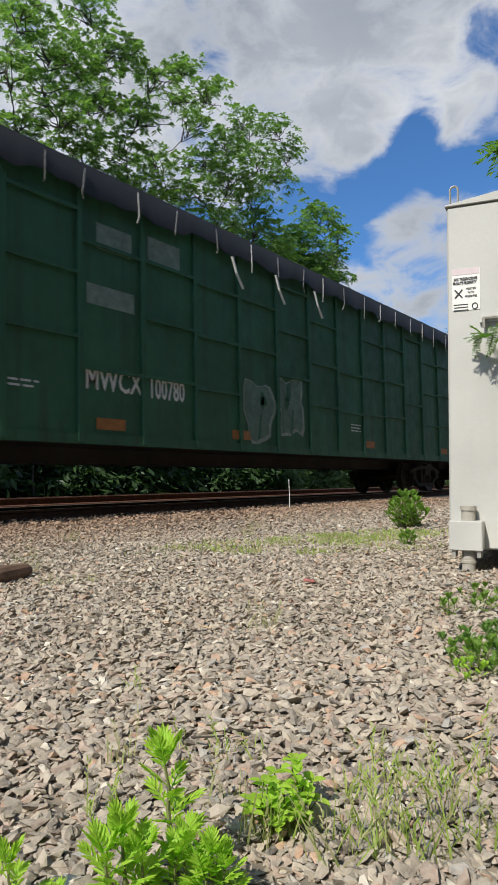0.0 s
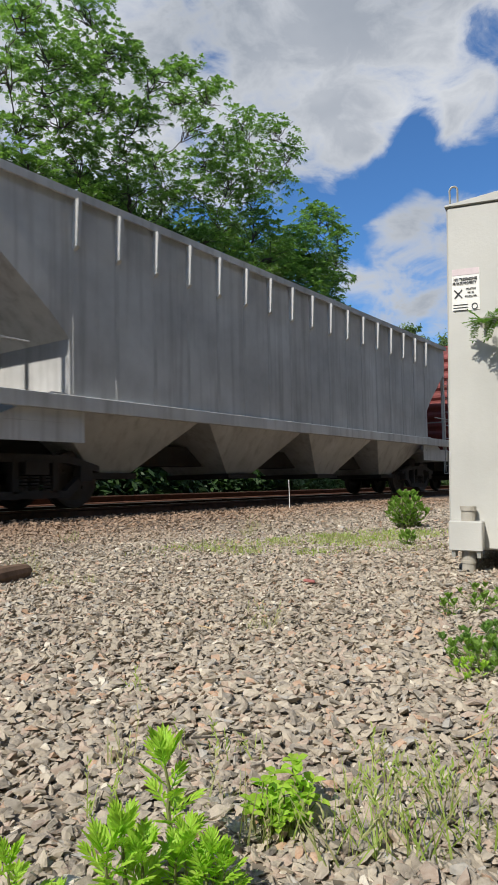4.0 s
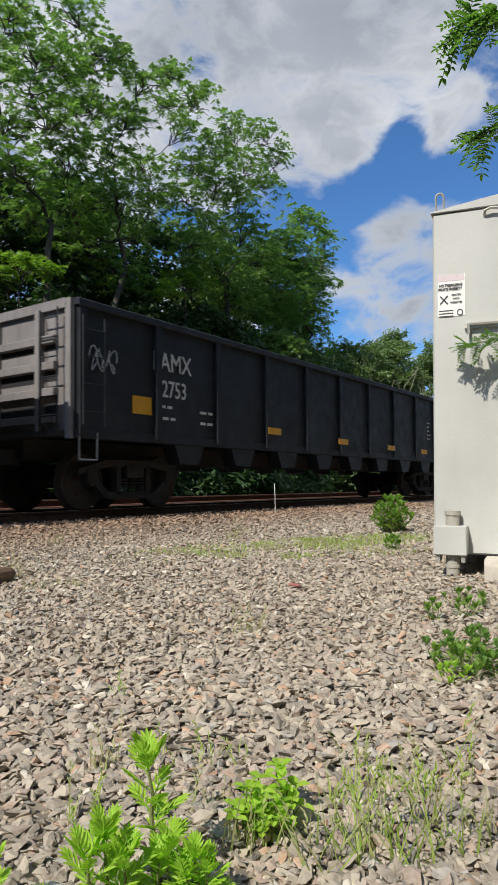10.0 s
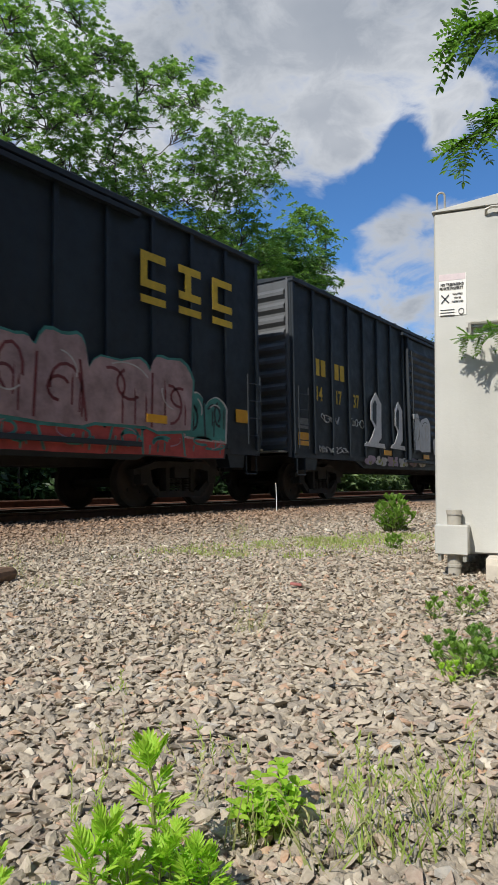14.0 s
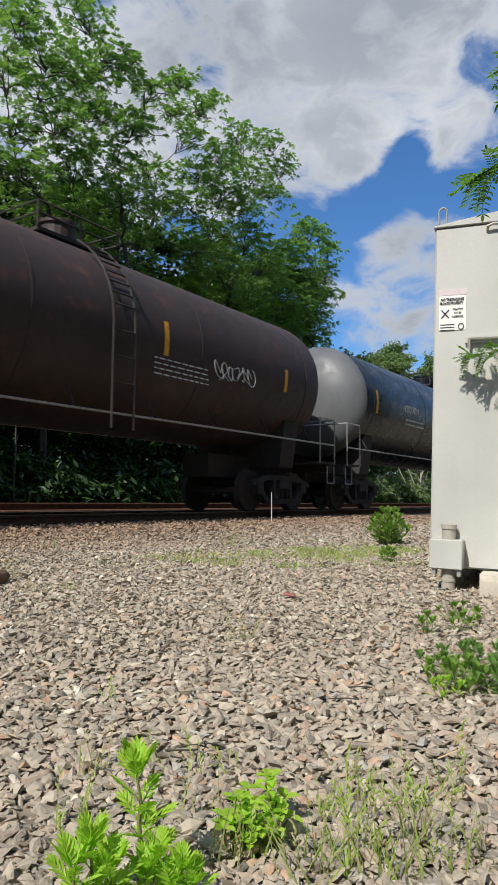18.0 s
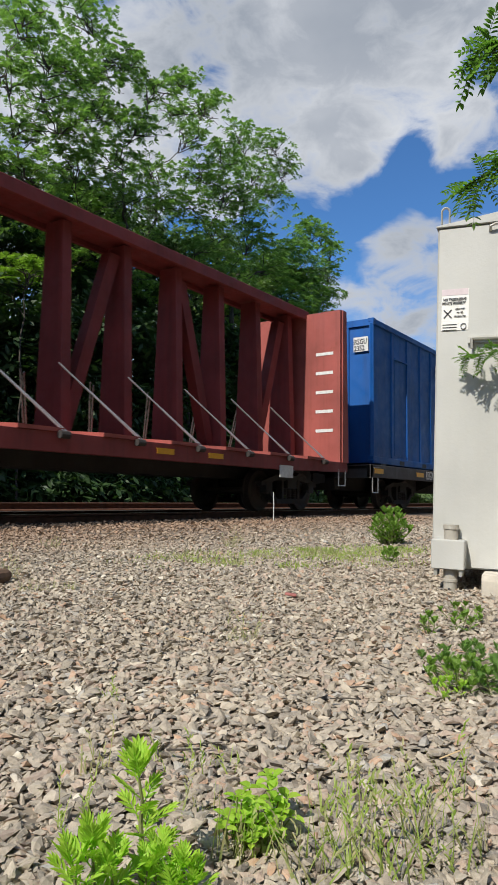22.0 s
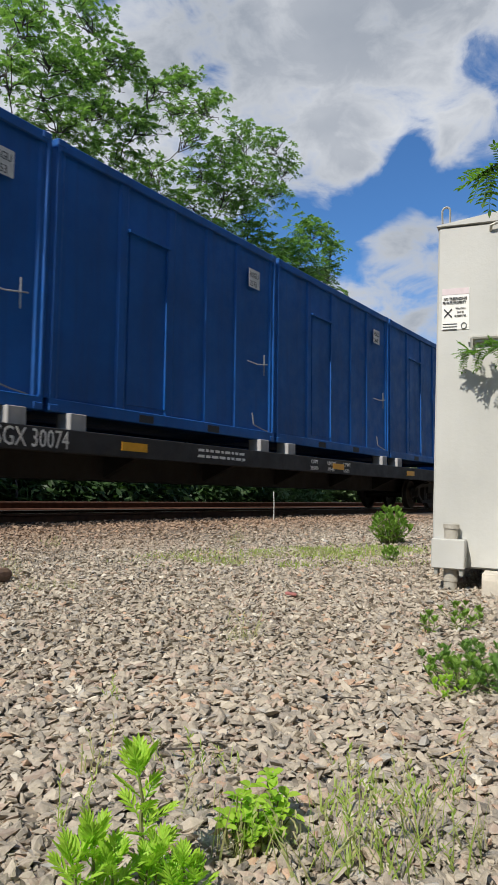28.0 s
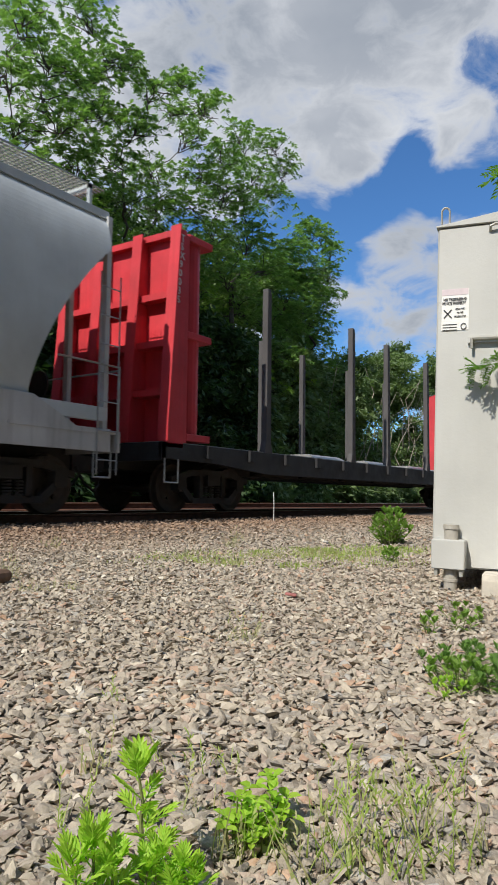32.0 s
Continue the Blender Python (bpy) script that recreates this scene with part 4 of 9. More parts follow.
for i, (x, y, sp, h) in enumerate(((1.00, 0.73, 0.03, 0.13), (1.03, 0.69, 0.03, 0.12), (0.92, 1.02, 0.03, 0.10), (1.13, 1.19, 0.03, 0.10), (1.27, 1.07, 0.05, 0.08), (1.31, 0.96, 0.05, 0.09), (1.10, 0.88, 0.05, 0.09), (1.25, 0.69, 0.03, 0.09),
                                   (1.05, 0.57, 0.045, 0.14), (1.02, 0.59, 0.03, 0.13), (1.08, 0.55, 0.03, 0.12), (1.23, 0.62, 0.03, 0.13), (1.12, 0.52, 0.04, 0.12), (1.13, 0.46, 0.04, 0.15), (1.12, 0.48, 0.04, 0.12), (1.24, 0.49, 0.025, 0.15),
                                   (1.47, 0.49, 0.03, 0.14), (1.32, 0.49, 0.05, 0.11), (1.25, 0.38, 0.03, 0.15), (1.20, 0.40, 0.04, 0.13), (1.53, 1.53, 0.05, 0.07), (1.42, 0.71, 0.03, 0.10), (1.36, 0.56, 0.05, 0.07))):
    grass_tuft((x, y, 0.0), sp * 1.1, h * 1.12, 20 + i, 10, wide=1.35, mat=LEAF_GRASS if i % 3 == 0 else LEAF_TURF)
bush((2.30, 0.755, 0.0), 0.24, 0.10, 41, 14, 0.045, LEAF_WEED2, nodes=6)
bush((2.52, 0.74, 0.0), 0.42, 0.11, 42, 22, 0.048, LEAF_BUSH, nodes=7)
bush((2.19, 0.75, 0.0), 0.16, 0.05, 43, 6, 0.035, LEAF_WEED, "sprawling yellow-green weed on the gravel", 6)
bush((2.36, 0.59, 0.0), 0.32, 0.10, 48, 14, 0.048, LEAF_BUSH, nodes=6)
bush((3.62, 1.14, 0.0), 0.26, 0.08, 44, 8, 0.05, LEAF_WEED2, nodes=5)
bush((3.15, 1.16, 0.0), 0.10, 0.09, 45, 4, 0.05, LEAF_WEED2, nodes=5)
bush((3.30, 1.05, 0.0), 0.12, 0.08, 49, 4, 0.05, LEAF_WEED2, nodes=5)
bush((9.05, 3.86, 0.0), 0.56, 0.46, 46, 24, 0.14, LEAF_WEED2, "bushy green plant on the gravel near the cabinet", 10)
bush((6.55, 2.80, 0.0), 0.18, 0.12, 47, 6, 0.09, LEAF_WEED2, nodes=6)
r_grass = random.Random(9)
for i in range(150):
    u = r_grass.random()
    x = 5.2 + 2.9 * u ** 0.8 + r_grass.gauss(0, 0.3)
    y = 4.15 - 1.05 * u + r_grass.gauss(0, 0.55)
    grass_tuft((x, y, ground_height(y)), 0.20, r_grass.uniform(0.045, 0.10), 100 + i, 46, 0.0, 3.6, LEAF_TURF if i % 3 else LEAF_GRASS)
for i, (x, y, h) in enumerate(((3.2, 4.35, 0.25), (2.95, 3.75, 0.1), (3.1, 3.6, 0.08), (7.6, 5.4, 0.22), (6.9, 5.0, 0.18), (5.0, 6.0, 0.12), (2.5, 1.75, 0.14))):
    grass_tuft((x, y, ground_height(y)), 0.10, h, 200 + i, 46, 0.3)


def small_things():
    log = thing("log", "short rotten log lying on the gravel", "log", at=pose(2.95, 4.18, 0.05, 0, 0, 25))
    s = Shape()
    prof = [(-0.42, 0.0), (-0.42, 0.05), (-0.38, 0.065), (-0.1, 0.07), (0.12, 0.06), (0.22, 0.05), (0.27, 0.03), (0.27, 0.0)]
    s.lathe(prof, "x", 12)
    part("wood", s, plain("rotten_wood", (0.16, 0.095, 0.055), 0.9, 0.4, 9, relief=0.8), log)
    stick = thing("marker_rod", "thin pale marker rod beside the track", "rod", at=(11.39, 7.25, ground_height(7.25)))
    part("rod", Shape().path([(0, 0, -0.05), (0.004, 0, 0.3), (-0.01, 0, 0.56)], 0.008, 6), WHITE, stick)
    r = random.Random(13)
    for i in range(22):
        a, d = radians(r.uniform(40, 74)), r.uniform(1.5, 7.0)
        x, y = d * math.sin(a), d * math.cos(a)
        t = thing("twig", "dry broken twig on the stones", "twig", "dry twigs", at=pose(x, y, ground_height(y) + 0.035, r.gauss(0, 6), r.gauss(0, 6), r.uniform(0, 180)))
        part("wood", Shape().path([(-0.05, 0, 0), (-0.01, 0.006, 0.004), (0.05 * r.uniform(0.3, 1.2), -0.003, 0)], r.uniform(0.0015, 0.003), 5), PINE if i % 3 == 0 else BARK, t)
    chip = thing("plastic_scrap", "faded red scrap lying on the gravel", "scrap", at=pose(3.69, 2.22, 0.035, 8, 5, 30))
    part("scrap", Shape().box(-0.05, 0.05, -0.035, 0.035, -0.004, 0.012), plain("faded_red_scrap", (0.36, 0.13, 0.11), 0.7, 0.2, 20), chip, bevel=0.004)


small_things()


# ---- young locust tree beside the cabinet ----
def frond(shape, base, way, length, r, pairs=8):
    way = Vector(way).normalized()
    side = way.cross(Vector((0, 0, 1))).normalized()
    b, last = Vector(base), Vector(base)
    for k in range(1, pairs + 1):
        t = k / pairs
        p = b + way * length * t + Vector((0, 0, -length * 0.25 * t * t))
        shape.rod(last, p, 0.0013, 4)
        for sg in (-1, 1):
            leaflet(shape, p, side * sg + way * 0.35 + Vector((0, 0, r.uniform(-0.25, 0.15))), Vector((0, 0, 1)) + side * r.gauss(0, 0.3), length * 0.26, length * 0.115)
        last = p
    leaflet(shape, last, way, (0, 0, 1), length * 0.26, length * 0.11)


def spray(parent, name, points, fronds, size, seed):
    """A twig along a few points with pinnate leaves; its space is that of the tree."""
    r = random.Random(seed)
    pts = [Vector(p) for p in points]
    root = pts[0]
    s = Shape()
    for k, (p, q) in enumerate(zip(pts, pts[1:])):
        s.rod(p - root, q - root, 0.007 - 0.0018 * k, 6, 0.0055 - 0.0018 * k)
    twig = part(name, s, BARK, parent, "leafy hanging branch", at=Matrix.Translation(root))
    total = len(pts) - 1
    for i in range(fronds):
        u = 0.12 + 0.88 * (i + r.random()) / fronds * 0.98
        k = min(total - 1, int(u * total))
        p = pts[k].lerp(pts[k + 1], u * total - k) - root
        d = (pts[k + 1] - pts[k]).normalized()
        f = Shape()
        out = d * r.uniform(0.2, 0.9) + Vector((r.gauss(0, 0.6), r.gauss(0, 0.6), r.gauss(-0.1, 0.55)))
        frond(f, p, out, size * r.uniform(0.7, 1.2), r)
        part("leaf", f, LEAF_NEAR, twig)
    return twig


LEAF_NEAR = leaf_material("locust_leaf_near", [(0.07, 0.15, 0.025), (0.11, 0.215, 0.04), (0.15, 0.27, 0.06)], 0.55)
SAPLING = thing("young_locust_tree", "young locust tree with swaying leafy branches beside the cabinet", "tree", at=(3.36, 0.12, 0.0))
sap = Shape()
limb(sap, (0, 0, -0.05), (0.05, 0.05, 3.6), 0.035, 0.012, random.Random(4), 7, 0.01)
part("trunk", sap, BARK, SAPLING)
BRANCH_UP = spray(SAPLING, "branch", [(0.02, 0.03, 2.40), (-0.30, 0.38, 2.62), (-0.43, 0.66, 2.58), (-0.50, 0.88, 2.52)], 74, 0.15, 61)
BRANCH_LOW = spray(SAPLING, "branch", [(0.02, 0.03, 2.0), (-0.16, 0.42, 2.24), (-0.2, 0.66, 2.18), (-0.25, 0.84, 2.08)], 60, 0.14, 62)
BRANCH_CAB = spray(SAPLING, "branch", [(0.0, 0.0, 1.2), (0.7, 0.45, 1.52), (1.24, 0.85, 1.62), (1.33, 1.12, 1.62), (1.34, 1.36, 1.60)], 130, 0.10, 63)


# ---- the train ----
# travel of the train, metres after t seconds
def travel(t):
    u = t / 32.0
    return t * (21.8077 - 0.7279 * u + 1.4775 * u * u - 1.2154 * u ** 3)


TRAIN = []      # (thing, middle along the train)
SPIN = []       # (wheelset, place, middle of its car, half length)


def wheelset_mesh():
    s = Shape()
    for side in (-1, 1):
        prof = [(0.0, 0.0), (0.10, 0.0), (0.10, 0.09), (0.05, 0.13), (0.035, 0.33), (0.055, 0.40), (0.055, 0.452), (-0.06, 0.46), (-0.065, 0.488), (-0.09, 0.488), (-0.09, 0.40), (-0.02, 0.34), (0.0, 0.13), (-0.06, 0.10), (-0.06, 0.0)]
        s.lathe([(side * (0.76 + a), r) for a, r in prof][::side], "y", 22)
        for k in range(4):
            a = k * math.pi / 2
            s.rod((0.22 * math.cos(a), side * 0.80, 0.22 * math.sin(a)), (0.22 * math.cos(a), side * 0.825, 0.22 * math.sin(a)), 0.035, 6)
    s.lathe([(-1.05, 0.0), (-1.05, 0.075), (-0.9, 0.075), (-0.7, 0.085), (0.7, 0.085), (0.9, 0.075), (1.05, 0.075), (1.05, 0.0)], "y", 10)
    return mesh_of("wheelset", s, WHEEL)


def bogie_mesh():
    s = Shape()
    for y in (-1.0, 1.0):
        # top bar, tension bar, columns and journal boxes
        s.prism([(-1.22, 0.56), (-0.60, 0.70), (0.60, 0.70), (1.22, 0.56), (1.22, 0.66), (0.62, 0.82), (-0.62, 0.82), (-1.22, 0.66)], "y", y - 0.07, y + 0.07)
        s.prism([(-0.62, 0.17), (0.62, 0.17), (0.62, 0.28), (-0.62, 0.28)], "y", y - 0.08, y + 0.08)
        for k in (-1, 1):
            s.prism([(k * 0.56, 0.17), (k * 0.66, 0.20), (k * 1.10, 0.60), (k * 0.98, 0.62), (k * 0.56, 0.28)], "y", y - 0.065, y + 0.065)
            s.box(k * 0.30, k * 0.40, y - 0.08, y + 0.08, 0.25, 0.74)
            s.box(k * 0.82, k * 1.06, y - 0.09, y + 0.09, 0.42, 0.66)
    s.box(-0.2, 0.2, -1.12, 1.12, 0.52, 0.72)
    s.box(-0.35, 0.35, -0.35, 0.35, 0.70, 0.86)
    return mesh_of("bogie_frame", s, IRON)


def spring_mesh():
    s = Shape()
    for x in (-0.2, 0.0, 0.2):
        for k in range(5):
            z = 0.28 + 0.048 * k
            s.lathe([(z, 0.05), (z, 0.088), (z + 0.03, 0.088), (z + 0.03, 0.05)], "z", 10, (x, 0, 0))
    return mesh_of("spring", s, IRON)


WHEELSET, BOGIE, SPRING = wheelset_mesh(), bogie_mesh(), spring_mesh()


def coupler_mesh():
    s = Shape().box(-0.55, 0.1, -0.1, 0.1, 0.74, 0.98).box(-0.80, -0.52, -0.16, 0.05, 0.70, 1.0).box(-0.86, -0.74, 0.0, 0.16, 0.70, 1.0)
    s.path([(-0.1, 0.35, 0.8), (-0.35, 0.32, 0.5), (-0.62, 0.25, 0.38), (-0.85, 0.15, 0.5)], 0.025, 6)
    return mesh_of("coupler", s, IRON)


COUPLER = coupler_mesh()


def running_gear(car, length, inset, middle):
    half = length / 2
    for k in (-1, 1):
        c = k * (half - inset)
        part("bogie_frame", BOGIE, IRON, car, at=(c, 0, 0))
        for y in (-1.0, 1.0):
            tagged(part("spring_nest", SPRING, IRON, car, at=(c, y, 0)), kind="stuff")
        for a in (-0.92, 0.92):
            w = part("wheelset", WHEELSET, WHEEL, car, at=(c + a, 0, 0.458))
            SPIN.append((w, (c + a, 0, 0.458), middle, half))
        part("coupler", COUPLER, IRON, car, at=pose(k * half, 0, 0, 0, 0, 0 if k < 0 else 180))


def wagon(name, label, start, end, inset=1.9, category="freight car"):
    middle = (start + end) / 2
    car = thing(name, label, category, "cars of the freight train", at=pose(middle, TRACK, RAIL))
    TRAIN.append((car, middle))
    running_gear(car, end - start, inset, middle)
    return car, (end - start) / 2


def ladder(car, x, y, z0, z1, mat, width=0.42, rungs=None, end=False):
    """Upright ladder on a side, or with end=True on an end wall."""
    s = Shape()
    n = rungs or max(2, int((z1 - z0) / 0.38))
    out = -0.09 if y < 0 else 0.09
    if end:
        for k in (0, 1):
            s.rod((x, y + k * width, z0), (x, y + k * width, z1), 0.014)
        for i in range(n):
            z = z0 + (i + 0.5) * (z1 - z0) / n
            s.rod((x, y, z), (x, y + width, z), 0.011)
    else:
        for k in (0, 1):
            s.rod((x + k * width, y + out, z0), (x + k * width, y + out, z1), 0.014)
        for i in range(n):
            z = z0 + (i + 0.5) * (z1 - z0) / n
            s.path([(x, y + out, z), (x + width, y + out, z)], 0.011)
    return part("ladder", s, mat, car)


def stirrup(car, x, y, z, mat):
    part("step", Shape().path([(x, y, z), (x, y, z - 0.42), (x + 0.36, y, z - 0.42), (x + 0.36, y, z)], 0.016), mat, car)


def reflectors(car, places, y, size=(0.3, 0.1), mat=None):
    me = mesh_of("reflector", Shape().box(-size[0] / 2, size[0] / 2, -0.006, 0, -size[1] / 2, size[1] / 2), mat or YELLOW)
    for x, z in places:
        part("reflector", me, YELLOW, car, at=(x, y, z))


def stencil_lines(car, x, z, y, mat, rows=3, width=0.5, step=0.075, h=0.03, seed=0):
    """Small print too far off to read: short bars."""
    r = random.Random(seed)
    for i in range(rows):
        a = 0.0
        while a < width - 0.08:
            w = min(width - a, r.uniform(0.07, 0.2))
            part("stencil_bar", Shape().box(0, w, -0.003, 0, 0, h), mat, car, at=(x + a, y, z - i * step))
            a += w + 0.05


def blob(cx, cz, rx, rz, r, n=22, square=0.5):
    pts = []
    ph, k = r.uniform(0, 6.28), r.choice((2, 3, 4))
    for i in range(n):
        a = 2 * math.pi * i / n
        c, s = math.cos(a), math.sin(a)
        q = 1 / max(abs(c), abs(s)) ** square
        w = 1 + 0.14 * math.sin(k * a + ph) + 0.07 * math.sin(2 * k * a + 2 * ph)
        pts.append((cx + rx * c * q * w * 0.85, cz + rz * s * q * w * 0.85))
    return pts


def graffiti(car, x0, x1, z0, z1, y, mats, seed, letters=5, outline=None):
    """Sprayed lettering of no readable words: fat overlapping shapes with an outline, holes and a shadow."""
    r = random.Random(seed)
    w = (x1 - x0) / letters
    layers = [Shape(), Shape(), Shape(), Shape()]

    def put(k, pts, deep):
        n = len(pts)
        layers[k].add([(p[0], deep, p[1]) for p in pts], [tuple(range(n))])
    for i in range(letters):
        cx, cz = x0 + (i + 0.5) * w + r.uniform(-0.1, 0.1) * w, (z0 + z1) / 2 + r.uniform(-0.08, 0.08) * (z1 - z0)
        rx, rz = w * r.uniform(0.46, 0.6), (z1 - z0) / 2 * r.uniform(0.8, 1.0)
        big = blob(cx, cz, rx, rz, r)
        put(0, [(cx + (a - cx) * 1.13 + 0.03, cz + (b - cz) * 1.09 - 0.02) for a, b in big], y - 0.002 - 0.0004 * i)
        put(1 + i % 2, big, y - 0.006 - 0.0004 * i)
        for _ in range(r.choice((1, 2, 2))):
            put(3, blob(cx + r.uniform(-0.4, 0.4) * rx, cz + r.uniform(-0.55, 0.5) * rz, rx * r.uniform(0.12, 0.26), rz * r.uniform(0.12, 0.34), r, 12), y - 0.010)
        put(3, [(cx - rx * 0.1, cz - rz * 0.9), (cx + rx * 0.05, cz - rz * 0.9), (cx + rx * 0.2, cz - rz * 0.1), (cx + rx * 0.08, cz - rz * 0.1)], y - 0.0105)
    g = part("graffiti", layers[1], mats[0], car, "sprayed graffiti lettering")
    part("outline", layers[0], outline or DARKMARK, g)
    part("fill", layers[2], mats[1 % len(mats)], g)
    part("detail", layers[3], mats[2 % len(mats)], g)


def piece(car, x0, x1, z0, z1, y, fill, shade, rim, seed, letters=5, accent=None):
    """One sprayed panel with a ragged upper edge, letter-like strokes cut into it and an outline round it."""
    r = random.Random(seed)
    hgt = z1 - z0
    cut = [0.0]
    for _ in range(letters):
        cut.append(cut[-1] + r.uniform(0.65, 1.35))
    cut = [x0 + (x1 - x0) * c / cut[-1] for c in cut]
    upper, lower = [], []
    for a, b in zip(cut, cut[1:]):
        w, peak = b - a, z1 - hgt * r.uniform(0.0, 0.22)
        rise = r.uniform(-0.07, 0.07) * hgt
        upper += [(a + w * u, peak + rise * (2 * u - 1) - hgt * (0.20 * abs(2 * u - 1) ** 5 + 0.03 * math.sin(9 * u + a))) for u in (0.03, 0.10, 0.2, 0.35, 0.5, 0.65, 0.8, 0.9, 0.97)]
        lower += [(a + w * 0.1, z0 + hgt * r.uniform(0.0, 0.06)), (a + w * 0.9, z0 + hgt * r.uniform(0.0, 0.06))]
    poly = lower + upper[::-1]
    cx, cz = (x0 + x1) / 2, (z0 + z1) / 2
    big = [(cx + (a - cx) * (1 + 0.12 / (x1 - x0)), cz + (b - cz) * 1.08) for a, b in poly]

    def sheet(polys, deep):
        s = Shape()
        for pts in polys:
            s.add([(a, deep, b) for a, b in pts], [tuple(range(len(pts)))])
        return s
    g = part("graffiti", sheet([poly], y - 0.008), fill, car, "sprayed graffiti lettering")
    part("outline", sheet([big], y - 0.004), rim, g)
    cuts, lights = [], []

    def bow(c, b, rx, rz, a0, a1, thick, out):
        """A curved stroke, as a chain of short quads."""
        ring = [(a0 + (a1 - a0) * k / 8) for k in range(9)]
        for p, q in zip(ring, ring[1:]):
            out.append([(c + rx * math.cos(p), b + rz * math.sin(p)), (c + rx * math.cos(q), b + rz * math.sin(q)), (c + (rx - thick) * math.cos(q), b + (rz - thick) * math.sin(q)), (c + (rx - thick) * math.cos(p), b + (rz - thick) * math.sin(p))])
    for i, (a, b) in enumerate(zip(cut, cut[1:])):
        w = b - a
        if i:
            k = r.uniform(-0.14, 0.14) * w
            cuts.append([(a - 0.04, z0 + hgt * 0.05), (a + 0.01, z0 + hgt * 0.05), (a + k + 0.04, z1 - hgt * 0.26), (a + k - 0.01, z1 - hgt * 0.26)])
        for _ in range(2):
            t = r.uniform(0, 6.28)
            bow(a + w * r.uniform(0.35, 0.65), z0 + hgt * r.uniform(0.35, 0.55), w * r.uniform(0.18, 0.34), hgt * r.uniform(0.14, 0.28), t, t + r.uniform(2.2, 5.0), 0.05, cuts)
        t = r.uniform(0, 6.28)
        bow(a + w * r.uniform(0.4, 0.6), z0 + hgt * r.uniform(0.45, 0.6), w * r.uniform(0.3, 0.42), hgt * r.uniform(0.2, 0.3), t, t + 1.6, 0.025, lights)
        for _ in range(3):
            c, b0 = a + w * r.uniform(0.1, 0.9), z0 + hgt * r.uniform(0.05, 0.3)
            cuts.append([(c, b0), (c + 0.03, b0), (c + 0.05, b0 + hgt * r.uniform(0.15, 0.45)), (c + 0.01, b0 + hgt * r.uniform(0.15, 0.45))])
    tagged(part("shading", sheet(cuts, y - 0.012), shade, g), kind="stuff")
    tagged(part("highlight", sheet(lights, y - 0.014), accent or PALE_SPRAY, g), kind="stuff")
    return g


def scrawl(car, x, z, w, h, y, mat, seed, strokes=5):
    r = random.Random(seed)
    s = Shape()
    for i in range(strokes):
        pts, a = [], x + i * w / strokes
        f, g, p, q, k0 = r.uniform(0.7, 1.5), r.uniform(0.7, 1.4), r.uniform(0, 6.28), r.uniform(0, 6.28), r.uniform(0.55, 1.0)
        for k in range(21):
            u = k / 20
            pts.append((a + w / strokes * (0.3 + 0.6 * u + 0.75 * k0 * math.sin(6.28 * f * u + p)), y - 0.006, z + h * (0.5 + 0.42 * k0 * math.sin(6.28 * g * u + q) + 0.06 * math.sin(17 * u + p))))
        s.path(pts, 0.009, 4)
    tagged(part("scrawl", s, mat, car), "thin sprayed scrawl", kind="stuff")


def chalk(car, y, x, z, bows):
    """Chalk lines: arcs of (across, up, two radii, from and to in degrees), each gone over twice."""
    s = Shape()
    for a, b, rx, rz, t0, t1 in bows:
        for k in (1.0, 0.93):
            pts = [(x + a + rx * k * math.cos(radians(t0 + (t1 - t0) * i / 16)), y - 0.012, z + b + rz * k * math.sin(radians(t0 + (t1 - t0) * i / 16))) for i in range(17)]
            s.path(pts, 0.011, 4)
    tagged(part("chalk_drawing", s, GLASSY, car), "white chalk line drawing", kind="stuff")


